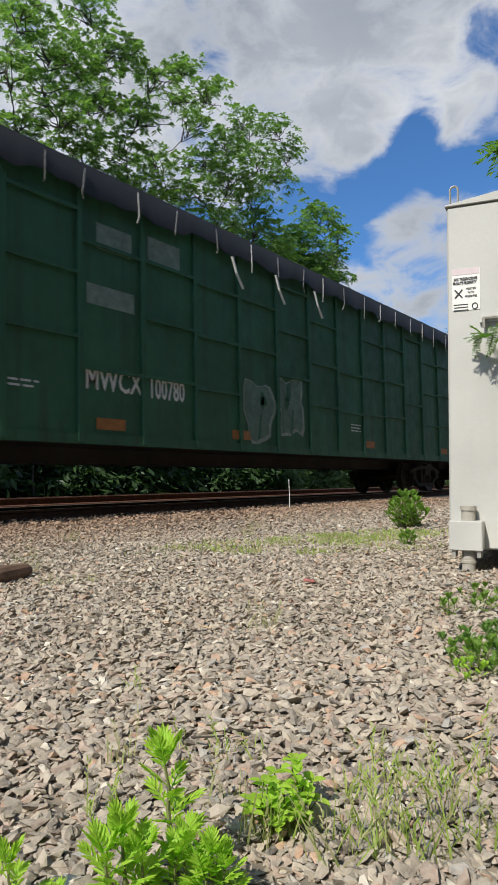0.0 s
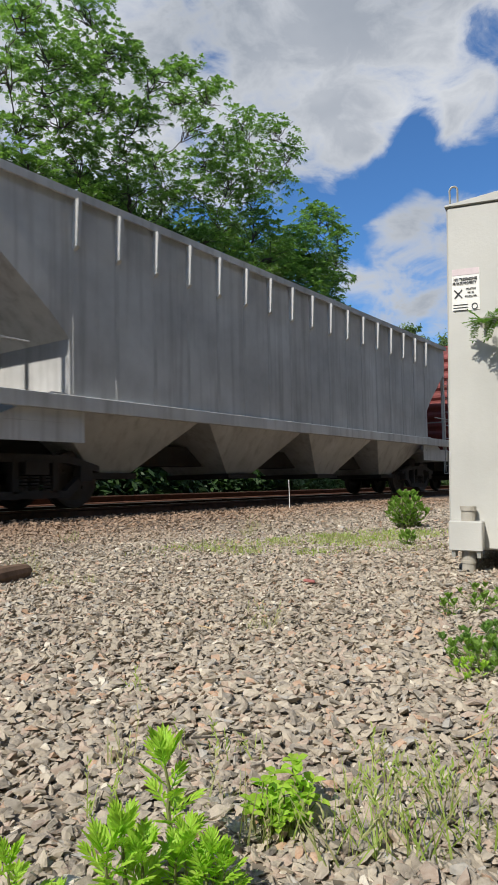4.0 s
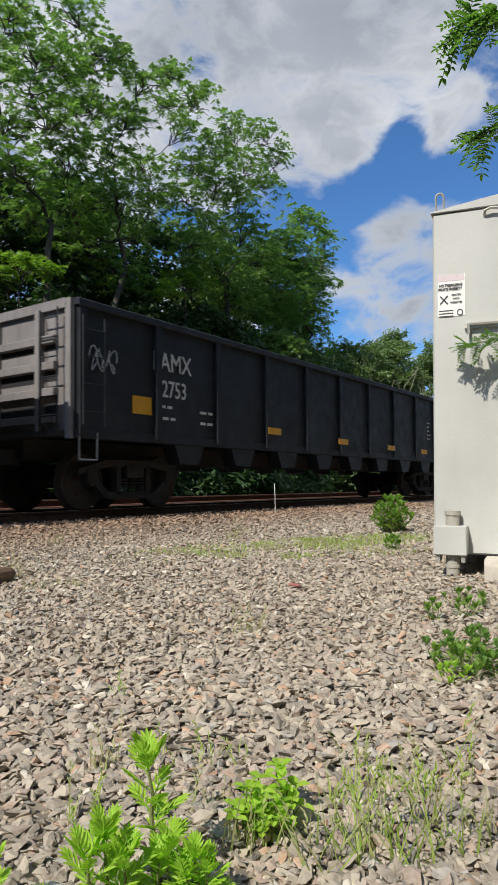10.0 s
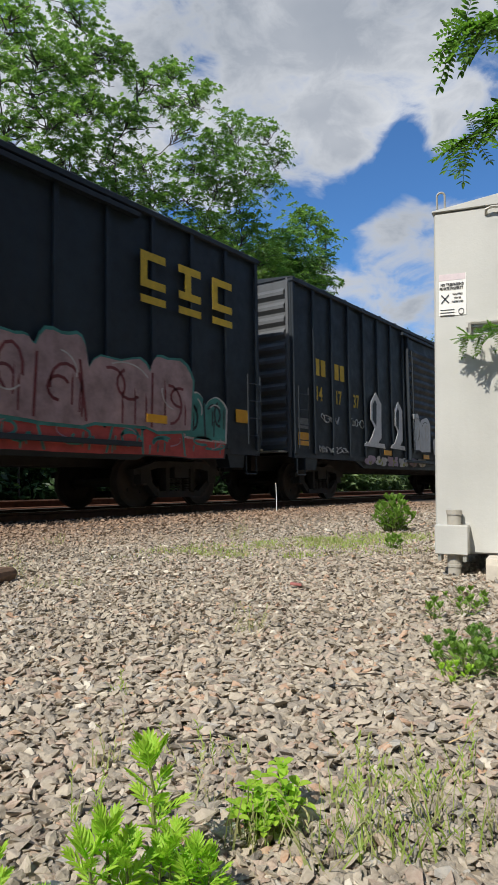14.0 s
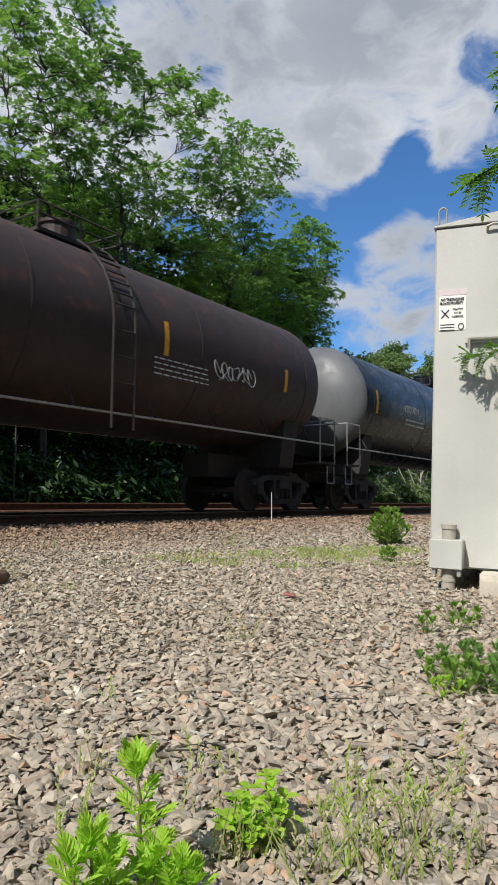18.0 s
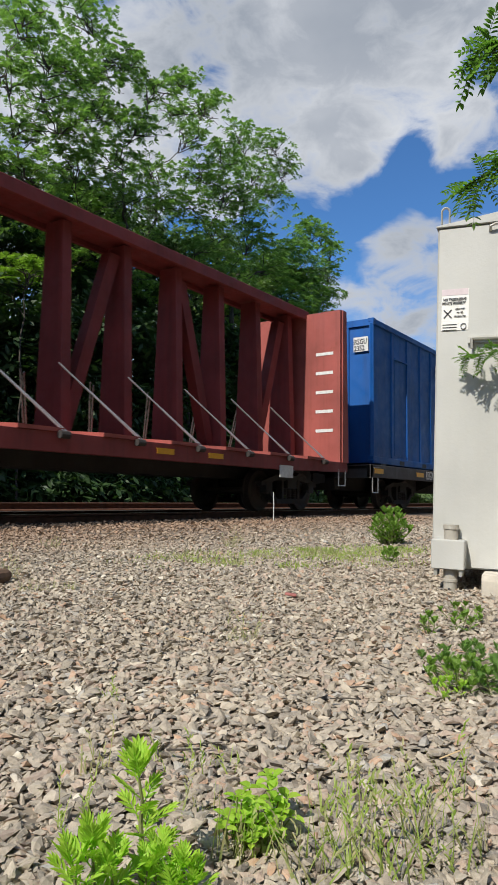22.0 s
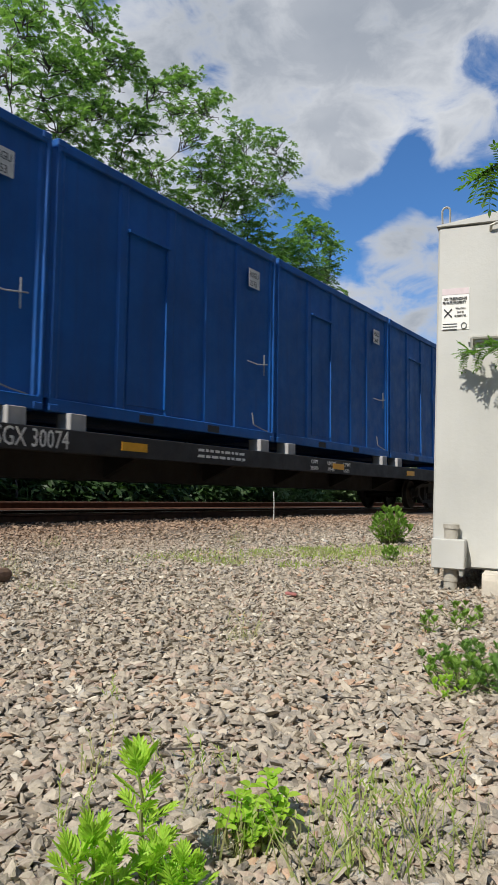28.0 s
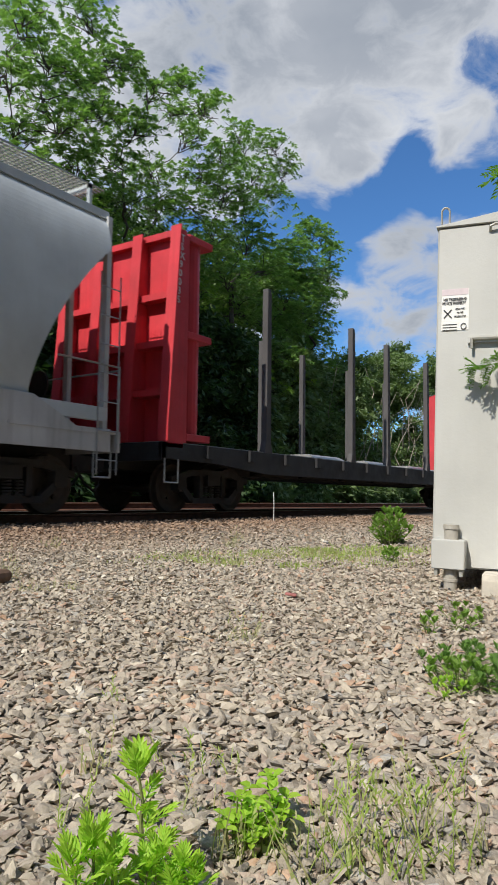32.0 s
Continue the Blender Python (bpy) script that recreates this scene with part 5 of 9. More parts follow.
# -- gondolas --
def gondola(start, end, colour, label, top=3.2, low=0.70, side_low=0.70, ribs=12, end_mat=None, inset=1.8, panels=False, scallop=False, horizontal=0, half_w=1.50, rib_d=0.07, posts=None, belly=False):
    car, h = wagon("gondola_car", label, start, end, inset)
    m = colour
    xs = posts(h) if posts else [-h + 0.12 + i * (2 * h - 0.24) / (ribs - 1) for i in range(ribs)]
    edge = [(-h, 1.0), (-h + 2.5, 1.0), (-h + 3.2, side_low), (h - 3.2, side_low), (h - 2.5, 1.0), (h, 1.0)] if belly else [(-h, side_low), (h, side_low)]
    for y in (-1, 1):
        part("side_wall", Shape().prism([(a, b + 0.06) for a, b in edge] + [(h, top - 0.1), (-h, top - 0.1)], "y", y * half_w, y * (half_w - 0.05)), m, car)
        part("top_chord", Shape().box(-h, h, y * (half_w + 0.09), y * (half_w - 0.1), top - 0.12, top), m, car, bevel=0.015)
        part("side_sill", Shape().prism(edge + [(a, b + 0.15) for a, b in edge[::-1]], "y", y * (half_w + 0.03), y * (half_w - 0.09)), m, car, bevel=0.01)
        z1 = top - 0.12
        for z0 in sorted({round(1.04 if belly and abs(x) > h - 2.8 else side_low + 0.05, 3) for x in xs}):
            poly = [(0, z0), (rib_d * 0.9, z0), (rib_d, z0 + 0.2), (rib_d, z1), (0, z1)]
            rib = mesh_of("side_post", Shape().prism([(y * (half_w + a), b) for a, b in poly], "x", -0.075, 0.075), m, 0.008)
            for x in xs:
                if round(1.04 if belly and abs(x) > h - 2.8 else side_low + 0.05, 3) == z0:
                    part("side_post", rib, m, car, at=(x, 0, 0))
        if panels:
            for i in range(ribs - 1):
                a = -h + 0.12 + (i + 0.14) * (2 * h - 0.24) / (ribs - 1)
                b = -h + 0.12 + (i + 0.86) * (2 * h - 0.24) / (ribs - 1)
                for k in range(4):
                    z = side_low + 0.42 + k * (top - side_low - 0.7) / 4
                    part("panel_rib", Shape().prism([(y * half_w, z), (y * (half_w + 0.06), z + 0.13), (y * (half_w + 0.06), z + 0.20), (y * half_w, z + 0.36)], "x", a, b), m, car)
        if scallop:
            for i in range(ribs - 3):
                x = -h + 2.7 + i * (2 * h - 5.4) / (ribs - 4)
                part("hopper_gusset", Shape().prism([(x - 0.42, side_low + 0.02), (x + 0.42, side_low + 0.02), (x + 0.26, side_low - 0.34), (x - 0.26, side_low - 0.34)], "y", y * half_w, y * (half_w - 0.3)), m, car)
    part("floor", Shape().box(-h + 0.06, h - 0.06, -half_w + 0.1, half_w - 0.1, low + 0.38, low + 0.46), m, car)
    part("centre_sill", Shape().box(-h, h, -0.32, 0.32, low + 0.02, low + 0.36), IRON, car)
    for k in (-1, 1):
        # end_mat colours the -x end only
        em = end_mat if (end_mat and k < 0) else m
        e = part("end_wall", Shape().box(k * h, k * (h - 0.06), -half_w + 0.06, half_w - 0.06, low + 0.4, top - 0.02), em, car)
        part("end_chord", Shape().box(k * (h + 0.07), k * (h - 0.07), -half_w + 0.12, half_w - 0.12, top - 0.14, top + 0.01), em, e)
        for i in range(4):
            z = low + 0.55 + i * (top - low - 0.8) / 4
            part("end_rib", Shape().box(k * (h + 0.11), k * (h - 0.02), -half_w + 0.35, half_w - 0.1, z, z + 0.13), em, e, bevel=0.01)
        for y in (-half_w + 0.02, half_w - 0.14):
            part("corner_post", Shape().box(k * (h + 0.06), k * (h - 0.1), y, y + 0.12, low + 0.3, top), em, e)
        part("end_platform", Shape().box(k * (h + 0.2), k * (h - 0.1), -half_w + 0.15, half_w - 0.15, low + 0.34, low + 0.42), IRON, e)
    ladder(car, -h + 0.08, -half_w - 0.02, side_low + 0.2, top - 0.25, BRIGHT if end_mat is None else m, 0.44)
    stirrup(car, -h + 0.08, -half_w - 0.02, side_low + 0.1, BRIGHT)
    stirrup(car, h - 0.46, -half_w - 0.02, side_low + 0.1, m)
    ladder(car, h - 0.5, -half_w - 0.02, side_low + 0.2, top - 0.4, m, 0.4)
    return car, h


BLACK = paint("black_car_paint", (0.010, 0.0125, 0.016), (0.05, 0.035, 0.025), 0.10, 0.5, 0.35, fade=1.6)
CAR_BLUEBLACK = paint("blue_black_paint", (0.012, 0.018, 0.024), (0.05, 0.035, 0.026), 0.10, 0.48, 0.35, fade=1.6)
GREY_END = paint("grey_gondola_end", (0.20, 0.185, 0.18), (0.12, 0.08, 0.06), 0.3, 0.6, 0.6)
BROWN = paint("brown_car_paint", (0.044, 0.026, 0.021), (0.09, 0.045, 0.03), 0.4, 0.6, 0.5)
FOREST = paint("dark_green_paint", (0.026, 0.105, 0.052), (0.05, 0.055, 0.035), 0.3, 0.55, 0.7)
OXIDE = paint("oxide_red_paint", (0.195, 0.045, 0.042), (0.13, 0.06, 0.04), 0.22, 0.5, 0.5)
FLAT_RED = paint("flatcar_red_paint", (0.30, 0.07, 0.055), (0.17, 0.06, 0.035), 0.3, 0.6, 0.4)
RED = paint("signal_red_paint", (0.52, 0.035, 0.045), (0.25, 0.06, 0.04), 0.15, 0.5, 0.3)
RUST_ORANGE = paint("rusty_orange_paint", (0.55, 0.20, 0.03), (0.16, 0.055, 0.03), 0.95, 0.75, 0.6)
SOOT_BROWN = paint("sooty_brown_sill", (0.075, 0.038, 0.026), (0.20, 0.11, 0.03), 0.45, 0.8, 0.5)
RUST = paint("rust_brown_steel", (0.16, 0.065, 0.04), (0.30, 0.11, 0.05), 0.5, 0.85, 0.5)
OCHRE = paint("ochre_yellow_paint", (0.36, 0.17, 0.04), (0.09, 0.045, 0.025), 0.62, 0.6, 0.4)
TAN = paint("tan_bulkhead_paint", (0.30, 0.22, 0.15), (0.14, 0.08, 0.05), 0.4, 0.7, 0.5)
TAN_PLATE = paint("rusty_brown_plate", (0.17, 0.105, 0.065), (0.10, 0.05, 0.03), 0.5, 0.75, 0.6)
TAN_SILL = paint("sooty_tan_sill", (0.085, 0.066, 0.05), (0.06, 0.035, 0.025), 0.4, 0.75, 0.5)
HOPPER_TAN = paint("weathered_tan_hopper", (0.285, 0.225, 0.16), (0.17, 0.075, 0.035), 0.46, 0.65, 0.9)
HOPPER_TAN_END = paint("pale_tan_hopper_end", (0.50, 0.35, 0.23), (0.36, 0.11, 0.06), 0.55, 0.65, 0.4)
# dark brown for the bays, with the shade below the body put into it
SHADED_BAY = paint("shaded_hopper_bay", (0.085, 0.056, 0.036), (0.05, 0.032, 0.024), 0.4, 0.75, 0.6)
WALK = paint("rusty_walkway", (0.26, 0.18, 0.13), (0.16, 0.07, 0.04), 0.4, 0.7, 0.4)
HOPPER_GREY = paint("light_grey_hopper", (0.50, 0.50, 0.49), (0.20, 0.16, 0.13), 0.12, 0.5, 0.5)
HOPPER_SILVER = paint("silver_grey_hopper", (0.56, 0.60, 0.61), (0.3, 0.28, 0.26), 0.03, 0.36, 0.10, fade=1.12)
HOPPER_CREAM = paint("cream_hopper", (0.70, 0.605, 0.47), (0.30, 0.20, 0.12), 0.12, 0.55, 0.3, fade=1.15)
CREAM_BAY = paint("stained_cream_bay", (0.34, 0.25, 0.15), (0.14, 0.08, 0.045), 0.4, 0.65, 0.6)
HOPPER_RUST = paint("rust_stained_cream_hopper", (0.42, 0.27, 0.15), (0.24, 0.075, 0.035), 0.68, 0.7, 0.85)
HOPPER_BUFF = paint("buff_hopper", (0.46, 0.31, 0.17), (0.26, 0.095, 0.04), 0.5, 0.65, 0.8)
TANK_BROWN = paint("sooty_brown_tank", (0.042, 0.026, 0.023), (0.10, 0.045, 0.035), 0.5, 0.55, 0.3)
TANK_BLACK = paint("black_tank_gloss", (0.010, 0.014, 0.018), (0.05, 0.04, 0.035), 0.05, 0.22, 0.2, fade=1.4)
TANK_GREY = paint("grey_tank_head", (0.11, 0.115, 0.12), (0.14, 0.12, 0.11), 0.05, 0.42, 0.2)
COAL_BROWN = paint("sooty_hopper", (0.050, 0.036, 0.032), (0.10, 0.05, 0.035), 0.35, 0.65, 0.6)
CENTRE_RED = paint("centrebeam_red", (0.20, 0.035, 0.032), (0.13, 0.05, 0.04), 0.25, 0.6, 0.5)
BLUE = paint("container_blue_paint", (0.003, 0.086, 0.325), (0.05, 0.06, 0.10), 0.06, 0.45, 0.35, fade=1.25)
GREY_SILL = paint("light_grey_sill", (0.36, 0.35, 0.34), (0.14, 0.11, 0.09), 0.2, 0.6, 0.5)
DARK_SILL = paint("dark_grey_sill", (0.075, 0.07, 0.068), (0.09, 0.06, 0.04), 0.3, 0.65, 0.5)
SILL_BLACK = paint("black_sill", (0.022, 0.022, 0.023), (0.07, 0.05, 0.035), 0.2, 0.6, 0.4)
TARP = plain("black_tarpaulin", (0.010, 0.011, 0.012), 0.62, 0.5, 3, relief=0.5)
SILVER_SPRAY = plain("silver_spray", (0.55, 0.55, 0.56), 0.45, 0.15, 6)
PINK_SPRAY = plain("pink_spray", (0.40, 0.22, 0.26), 0.6, 0.25, 4)
LILAC_SPRAY = plain("lilac_spray", (0.36, 0.27, 0.33), 0.6, 0.25, 4)
MUD_SPRAY = plain("mauve_brown_spray", (0.12, 0.08, 0.085), 0.6, 0.25, 4)
ROSE_SPRAY = plain("rose_grey_spray", (0.34, 0.23, 0.23), 0.6, 0.35, 3)
WINE_SPRAY = plain("wine_spray", (0.16, 0.035, 0.04), 0.6, 0.3, 4)
FADED_GOLD = plain("faded_gold", (0.13, 0.10, 0.03), 0.6, 0.3, 6)
TEAL_SPRAY = plain("teal_spray", (0.05, 0.22, 0.19), 0.6, 0.3, 4)
RED_SPRAY = plain("red_spray", (0.42, 0.06, 0.05), 0.6, 0.3, 4)
YELLOW_SPRAY = plain("yellow_spray", (0.27, 0.29, 0.06), 0.6, 0.3, 4)
PALE_SPRAY = plain("pale_spray", (0.50, 0.48, 0.45), 0.6, 0.3, 4)
LOGO_YELLOW = plain("logo_yellow", (0.62, 0.42, 0.03), 0.55, 0.15, 8)
LOGO_BLUE = plain("logo_blue", (0.05, 0.28, 0.50), 0.55, 0.15, 8)


def green_gondola(start, end):
    car, h = wagon("gondola_car", "tall dark green trash gondola under a black tarpaulin", start, end, 2.0)
    top, low, w = 5.18, 0.98, 1.52
    xs = [-h + 0.06] + [-h + 5.27 + 1.33 * (i - 4) for i in range(1, 16)] + [h - 0.06]
    for y in (-1, 1):
        part("side_wall", Shape().box(-h, h, y * w, y * (w - 0.05), low, top - 0.08), FOREST, car)
        post = mesh_of("side_post", Shape().box(-0.05, 0.05, y * w, y * (w + 0.055), low, top - 0.12), FOREST, 0.008)
        for x in xs:
            part("side_post", post, FOREST, car, at=(x, 0, 0))
        for i, (a, b) in enumerate(zip(xs, xs[1:])):
            for k, z in enumerate((low + 1.11, low + 2.08, low + 3.04)):
                if (i * 7 + k * 3) % 9 != 4:
                    z += 0.04 * math.sin(i * 1.7) + (0.5 if i % 5 == 3 else 0.0)
                    part("side_beam", Shape().box(a + 0.04, b - 0.04, y * w, y * (w + 0.05), z - 0.03, z + 0.03), FOREST, car)
        part("top_chord", Shape().box(-h, h, y * (w + 0.1), y * (w - 0.08), top - 0.12, top), FOREST, car)
        part("side_sill", Shape().box(-h, h, y * (w + 0.04), y * (w - 0.1), low - 0.02, low + 0.14), FOREST, car)
    part("floor", Shape().box(-h, h, -1.4, 1.4, low + 0.0, low + 0.1), IRON, car)
    part("centre_sill", Shape().box(-h, h, -0.35, 0.35, 0.72, low), IRON, car)
    for k in (-1, 1):
        part("end_wall", Shape().box(k * h, k * (h - 0.06), -1.48, 1.48, low, top), FOREST, car)
    # tarpaulin with a sagging, wavy hem
    s, m = Shape(), 90
    v = []
    for i in range(m + 1):
        x = -h - 0.06 + i * (2 * h + 0.12) / m
        hem = 0.44 + 0.05 * math.sin(i * 0.9) + 0.035 * math.sin(i * 2.3) + 0.10 * (noise.noise((i * 0.13, 0, 0)))
        crown = top + 0.20 + 0.07 * noise.noise((i * 0.2, 3, 0))
        for y, z in ((-w - 0.14, top - hem), (-w - 0.13, top - 0.02), (-w + 0.1, top + 0.09), (-0.7, crown), (0, crown + 0.06), (0.7, crown), (w - 0.1, top + 0.09), (w + 0.13, top), (w + 0.14, top - hem)):
            v.append((x, y + 0.012 * math.sin(i * 1.3), z))
    s.add(v, [(i * 9 + j, i * 9 + j + 1, (i + 1) * 9 + j + 1, (i + 1) * 9 + j) for i in range(m) for j in range(8)])
    part("tarpaulin", s, TARP, car, "black tarpaulin lashed over the load", smooth=True)
    r = random.Random(2)
    for i in range(22):
        x = -h + 0.4 + i * (2 * h - 0.8) / 21 + r.uniform(-0.15, 0.15)
        part("lashing", Shape().path([(x, -w - 0.16, top - 0.1), (x + r.uniform(-0.05, 0.05), -w - 0.15, top - 0.5), (x + r.uniform(-0.1, 0.1), -w - 0.13, top - r.uniform(0.52, 0.66))], 0.008, 4), BRIGHT if i % 3 else WHITE, car)
    for x in (-h + 8.9, -h + 10.4, -h + 12.0):
        part("torn_strap", Shape().path([(x, -w - 0.16, top - 0.5), (x + 0.12, -w - 0.17, top - 0.8), (x + 0.35, -w - 0.15, top - 1.05)], 0.024, 4), WHITE, car)
    y = -w - 0.005
    lettering(car, "MWCX", -h + 5.38, y, 1.80, 0.50, WHITE, squeeze=0.74, bold=0.008)
    lettering(car, "100780", -h + 6.74, y, 1.78, 0.50, WHITE, squeeze=0.60, bold=0.008)
    for i, (x, z) in enumerate(((-h + 5.9, 1.28), (-h + 9.3, 1.28), (-h + 14.9, 1.30), (-h + 20.3, 1.28))):
        reflectors(car, [(x, z)], y - 0.002, (0.6, 0.18), plain("faded_orange", (0.32, 0.13, 0.03), 0.6, 0.3, 8))
    for x, z, a, b in ((-h + 5.62, 4.0, 0.75, 0.40), (-h + 5.42, 3.10, 1.0, 0.32), (-h + 6.75, 4.1, 0.8, 0.4)):
        part("faded_panel", Shape().box(x, x + a, y - 0.003, y, z, z + b), plain("faded_notice", (0.17, 0.23, 0.19), 0.6, 0.3, 6), car)
    stencil_lines(car, -h + 13.9, 1.75, y, WHITE, 3, 0.6, seed=4)
    stencil_lines(car, -h + 4.05, 1.78, y, GLASSY, 2, 0.5, seed=5)
    faint = plain("faded_spray", (0.10, 0.17, 0.125), 0.6, 0.35, 5)
    graffiti(car, -h + 9.4, -h + 11.6, 1.12, 2.7, y - 0.002, (faint, faint, FOREST), 4, 2, plain("faded_white_spray", (0.24, 0.29, 0.25), 0.6, 0.3, 6))
    ladder(car, -h + 0.25, -w - 0.05, 1.1, 3.9, BRIGHT, 0.4)
    ladder(car, h - 0.7, -w - 0.05, 1.1, 3.4, BRIGHT, 0.4)
    stirrup(car, -h + 0.25, -w - 0.04, low, BRIGHT)
    stirrup(car, h - 0.7, -w - 0.04, low, BRIGHT)


# -- bulkhead flat cars --
def bulkhead(car, x, k, top, deck, plate, frame, half_w=1.5, depth=1.15, boards=None, cut=0.0, board_from=0.0, crest=0.0):
    """An end wall of a flat car: a plate towards the load (+k is inwards), a braced frame outwards."""
    wall = part("bulkhead", Shape().prism([(-half_w, deck), (half_w, deck), (half_w, top - 0.12), (half_w - 0.25, top + crest), (-half_w + 0.25, top + crest), (-half_w, top - 0.12)], "x", x, x - k * 0.08), plate, car, "braced steel end bulkhead")
    for y in (-half_w + 0.05, -0.5, 0.5, half_w - 0.05):
        part("brace", Shape().prism([(x - k * 0.08, deck - 0.1), (x - k * depth, deck - 0.1), (x - k * depth, deck + 0.25), (x - k * 0.30, top - 0.05), (x - k * 0.08, top - 0.05)], "y", y - 0.05, y + 0.05), frame, wall)
        part("brace_flange", Shape().prism([(x - k * depth, deck), (x - k * (depth + 0.03), deck), (x - k * (depth + 0.03), deck + 0.25), (x - k * 0.33, top), (x - k * 0.30, top)], "y", y - 0.12, y + 0.12), frame, wall)
    for z in (deck + 0.9, deck + 1.8, deck + 2.7, top - 0.08):
        d = 0.1 + (depth - 0.3) * max(0.0, (top - z) / (top - deck))
        part("crossbeam", Shape().box(x - k * 0.08, x - k * (d + 0.12), -half_w + 0.1, half_w - 0.1, z - 0.06, z + 0.06), frame, wall)
    if boards:
        n = 17
        for i in range(n):
            z0 = board_from + deck + (top - deck - board_from) * i / n
            z1 = board_from + deck + (top - deck - board_from) * (i + 1) / n - 0.012
            part("board", Shape().box(x + k * 0.002, x + k * (0.05 + 0.012 * ((i * 7) % 3)), -half_w, half_w, z0, z1), boards, wall)
        part("edge_angle", Shape().box(x - k * 0.12, x + k * 0.07, -half_w - 0.02, -half_w - 0.002, deck - 0.3, top + crest), plain("pale_green_edge", (0.42, 0.46, 0.33), 0.6, 0.2, 6) if boards is GREY_WOOD else frame, wall)
    return wall


def flat_car(start, end, label, deck, body, deck_mat=None, low=0.78, inset=2.0, pockets=15, half_w=1.5):
    car, h = wagon("bulkhead_flat_car", label, start, end, inset)
    part("deck", Shape().box(-h + 0.1, h - 0.1, -half_w + 0.04, half_w - 0.04, deck - 0.06, deck), deck_mat or DARK_WOOD, car, "worn plank deck")
    for y in (-1, 1):
        part("side_sill", Shape().prism([(-h, deck - 0.30), (-h + 1.6, deck - 0.34), (-h + 3.4, deck - 0.48), (h - 3.4, deck - 0.48), (h - 1.6, deck - 0.34), (h, deck - 0.30), (h, deck - 0.02), (-h, deck - 0.02)], "y", y * half_w, y * (half_w - 0.08)), body, car, bevel=0.006)
        pocket = mesh_of("stake_pocket", Shape().box(-0.09, 0.09, y * half_w, y * (half_w + 0.07), deck - 0.26, deck - 0.02), body, 0.008)
        for i in range(pockets):
            part("stake_pocket", pocket, body, car, at=(-h + 1.3 + i * (2 * h - 2.6) / (pockets - 1), 0, 0))
    part("centre_sill", Shape().box(-h, h, -0.36, 0.36, low, deck - 0.06), IRON, car)
    for i in range(9):
        x = -h + 2.2 + i * (2 * h - 4.4) / 8
        part("crossbearer", Shape().prism([(-half_w + 0.1, deck - 0.1), (half_w - 0.1, deck - 0.1), (0.4, low + 0.02), (-0.4, low + 0.02)], "x", x - 0.06, x + 0.06), IRON, car)
    for k in (-1, 1):
        part("end_sill", Shape().box(k * h, k * (h - 0.12), -half_w, half_w, deck - 0.34, deck - 0.02), body, car)
        stirrup(car, k * (h - 0.25) - 0.18, -half_w - 0.01, deck - 0.3, BRIGHT)
    return car, h


def stakes(car, xs, mat, deck, height, half_w=1.5, width=0.15):
    s = Shape().prism([(-width / 2 - 0.10, 0), (width / 2 + 0.10, 0), (width / 2 + 0.02, 0.28), (width / 2, height - 0.1), (width / 2 - 0.05, height), (-width / 2, height), (-width / 2 - 0.02, 0.28)], "y", -0.07, 0.07)
    me = mesh_of("stake", s, mat, 0.008)
    for x in xs:
        for y in (-1, 1):
            part("stake", me, mat, car, at=(x, y * (half_w - 0.08), deck))


# -- covered hoppers --
def hull(profile, ends, top_end, n=10, x_of=None):
    """Closed shell: half profile (y, z) from eave to sill, with the end of the shell at each height."""
    s = Shape()
    rings = []
    for y, z in profile:
        e = x_of(z)
        rings.append([(-e, -y, z), (e, -y, z), (e, y, z), (-e, y, z)])
    v = [p for r in rings for p in r]
    f = []
    for i in range(len(rings) - 1):
        for j in range(4):
            a, b = i * 4 + j, i * 4 + (j + 1) % 4
            f.append((a, a + 4, b + 4, b))
    f.append((3, 2, 1, 0)[::-1])
    k = (len(rings) - 1) * 4
    f.append((k, k + 3, k + 2, k + 1)[::-1])
    return s.add(v, f)


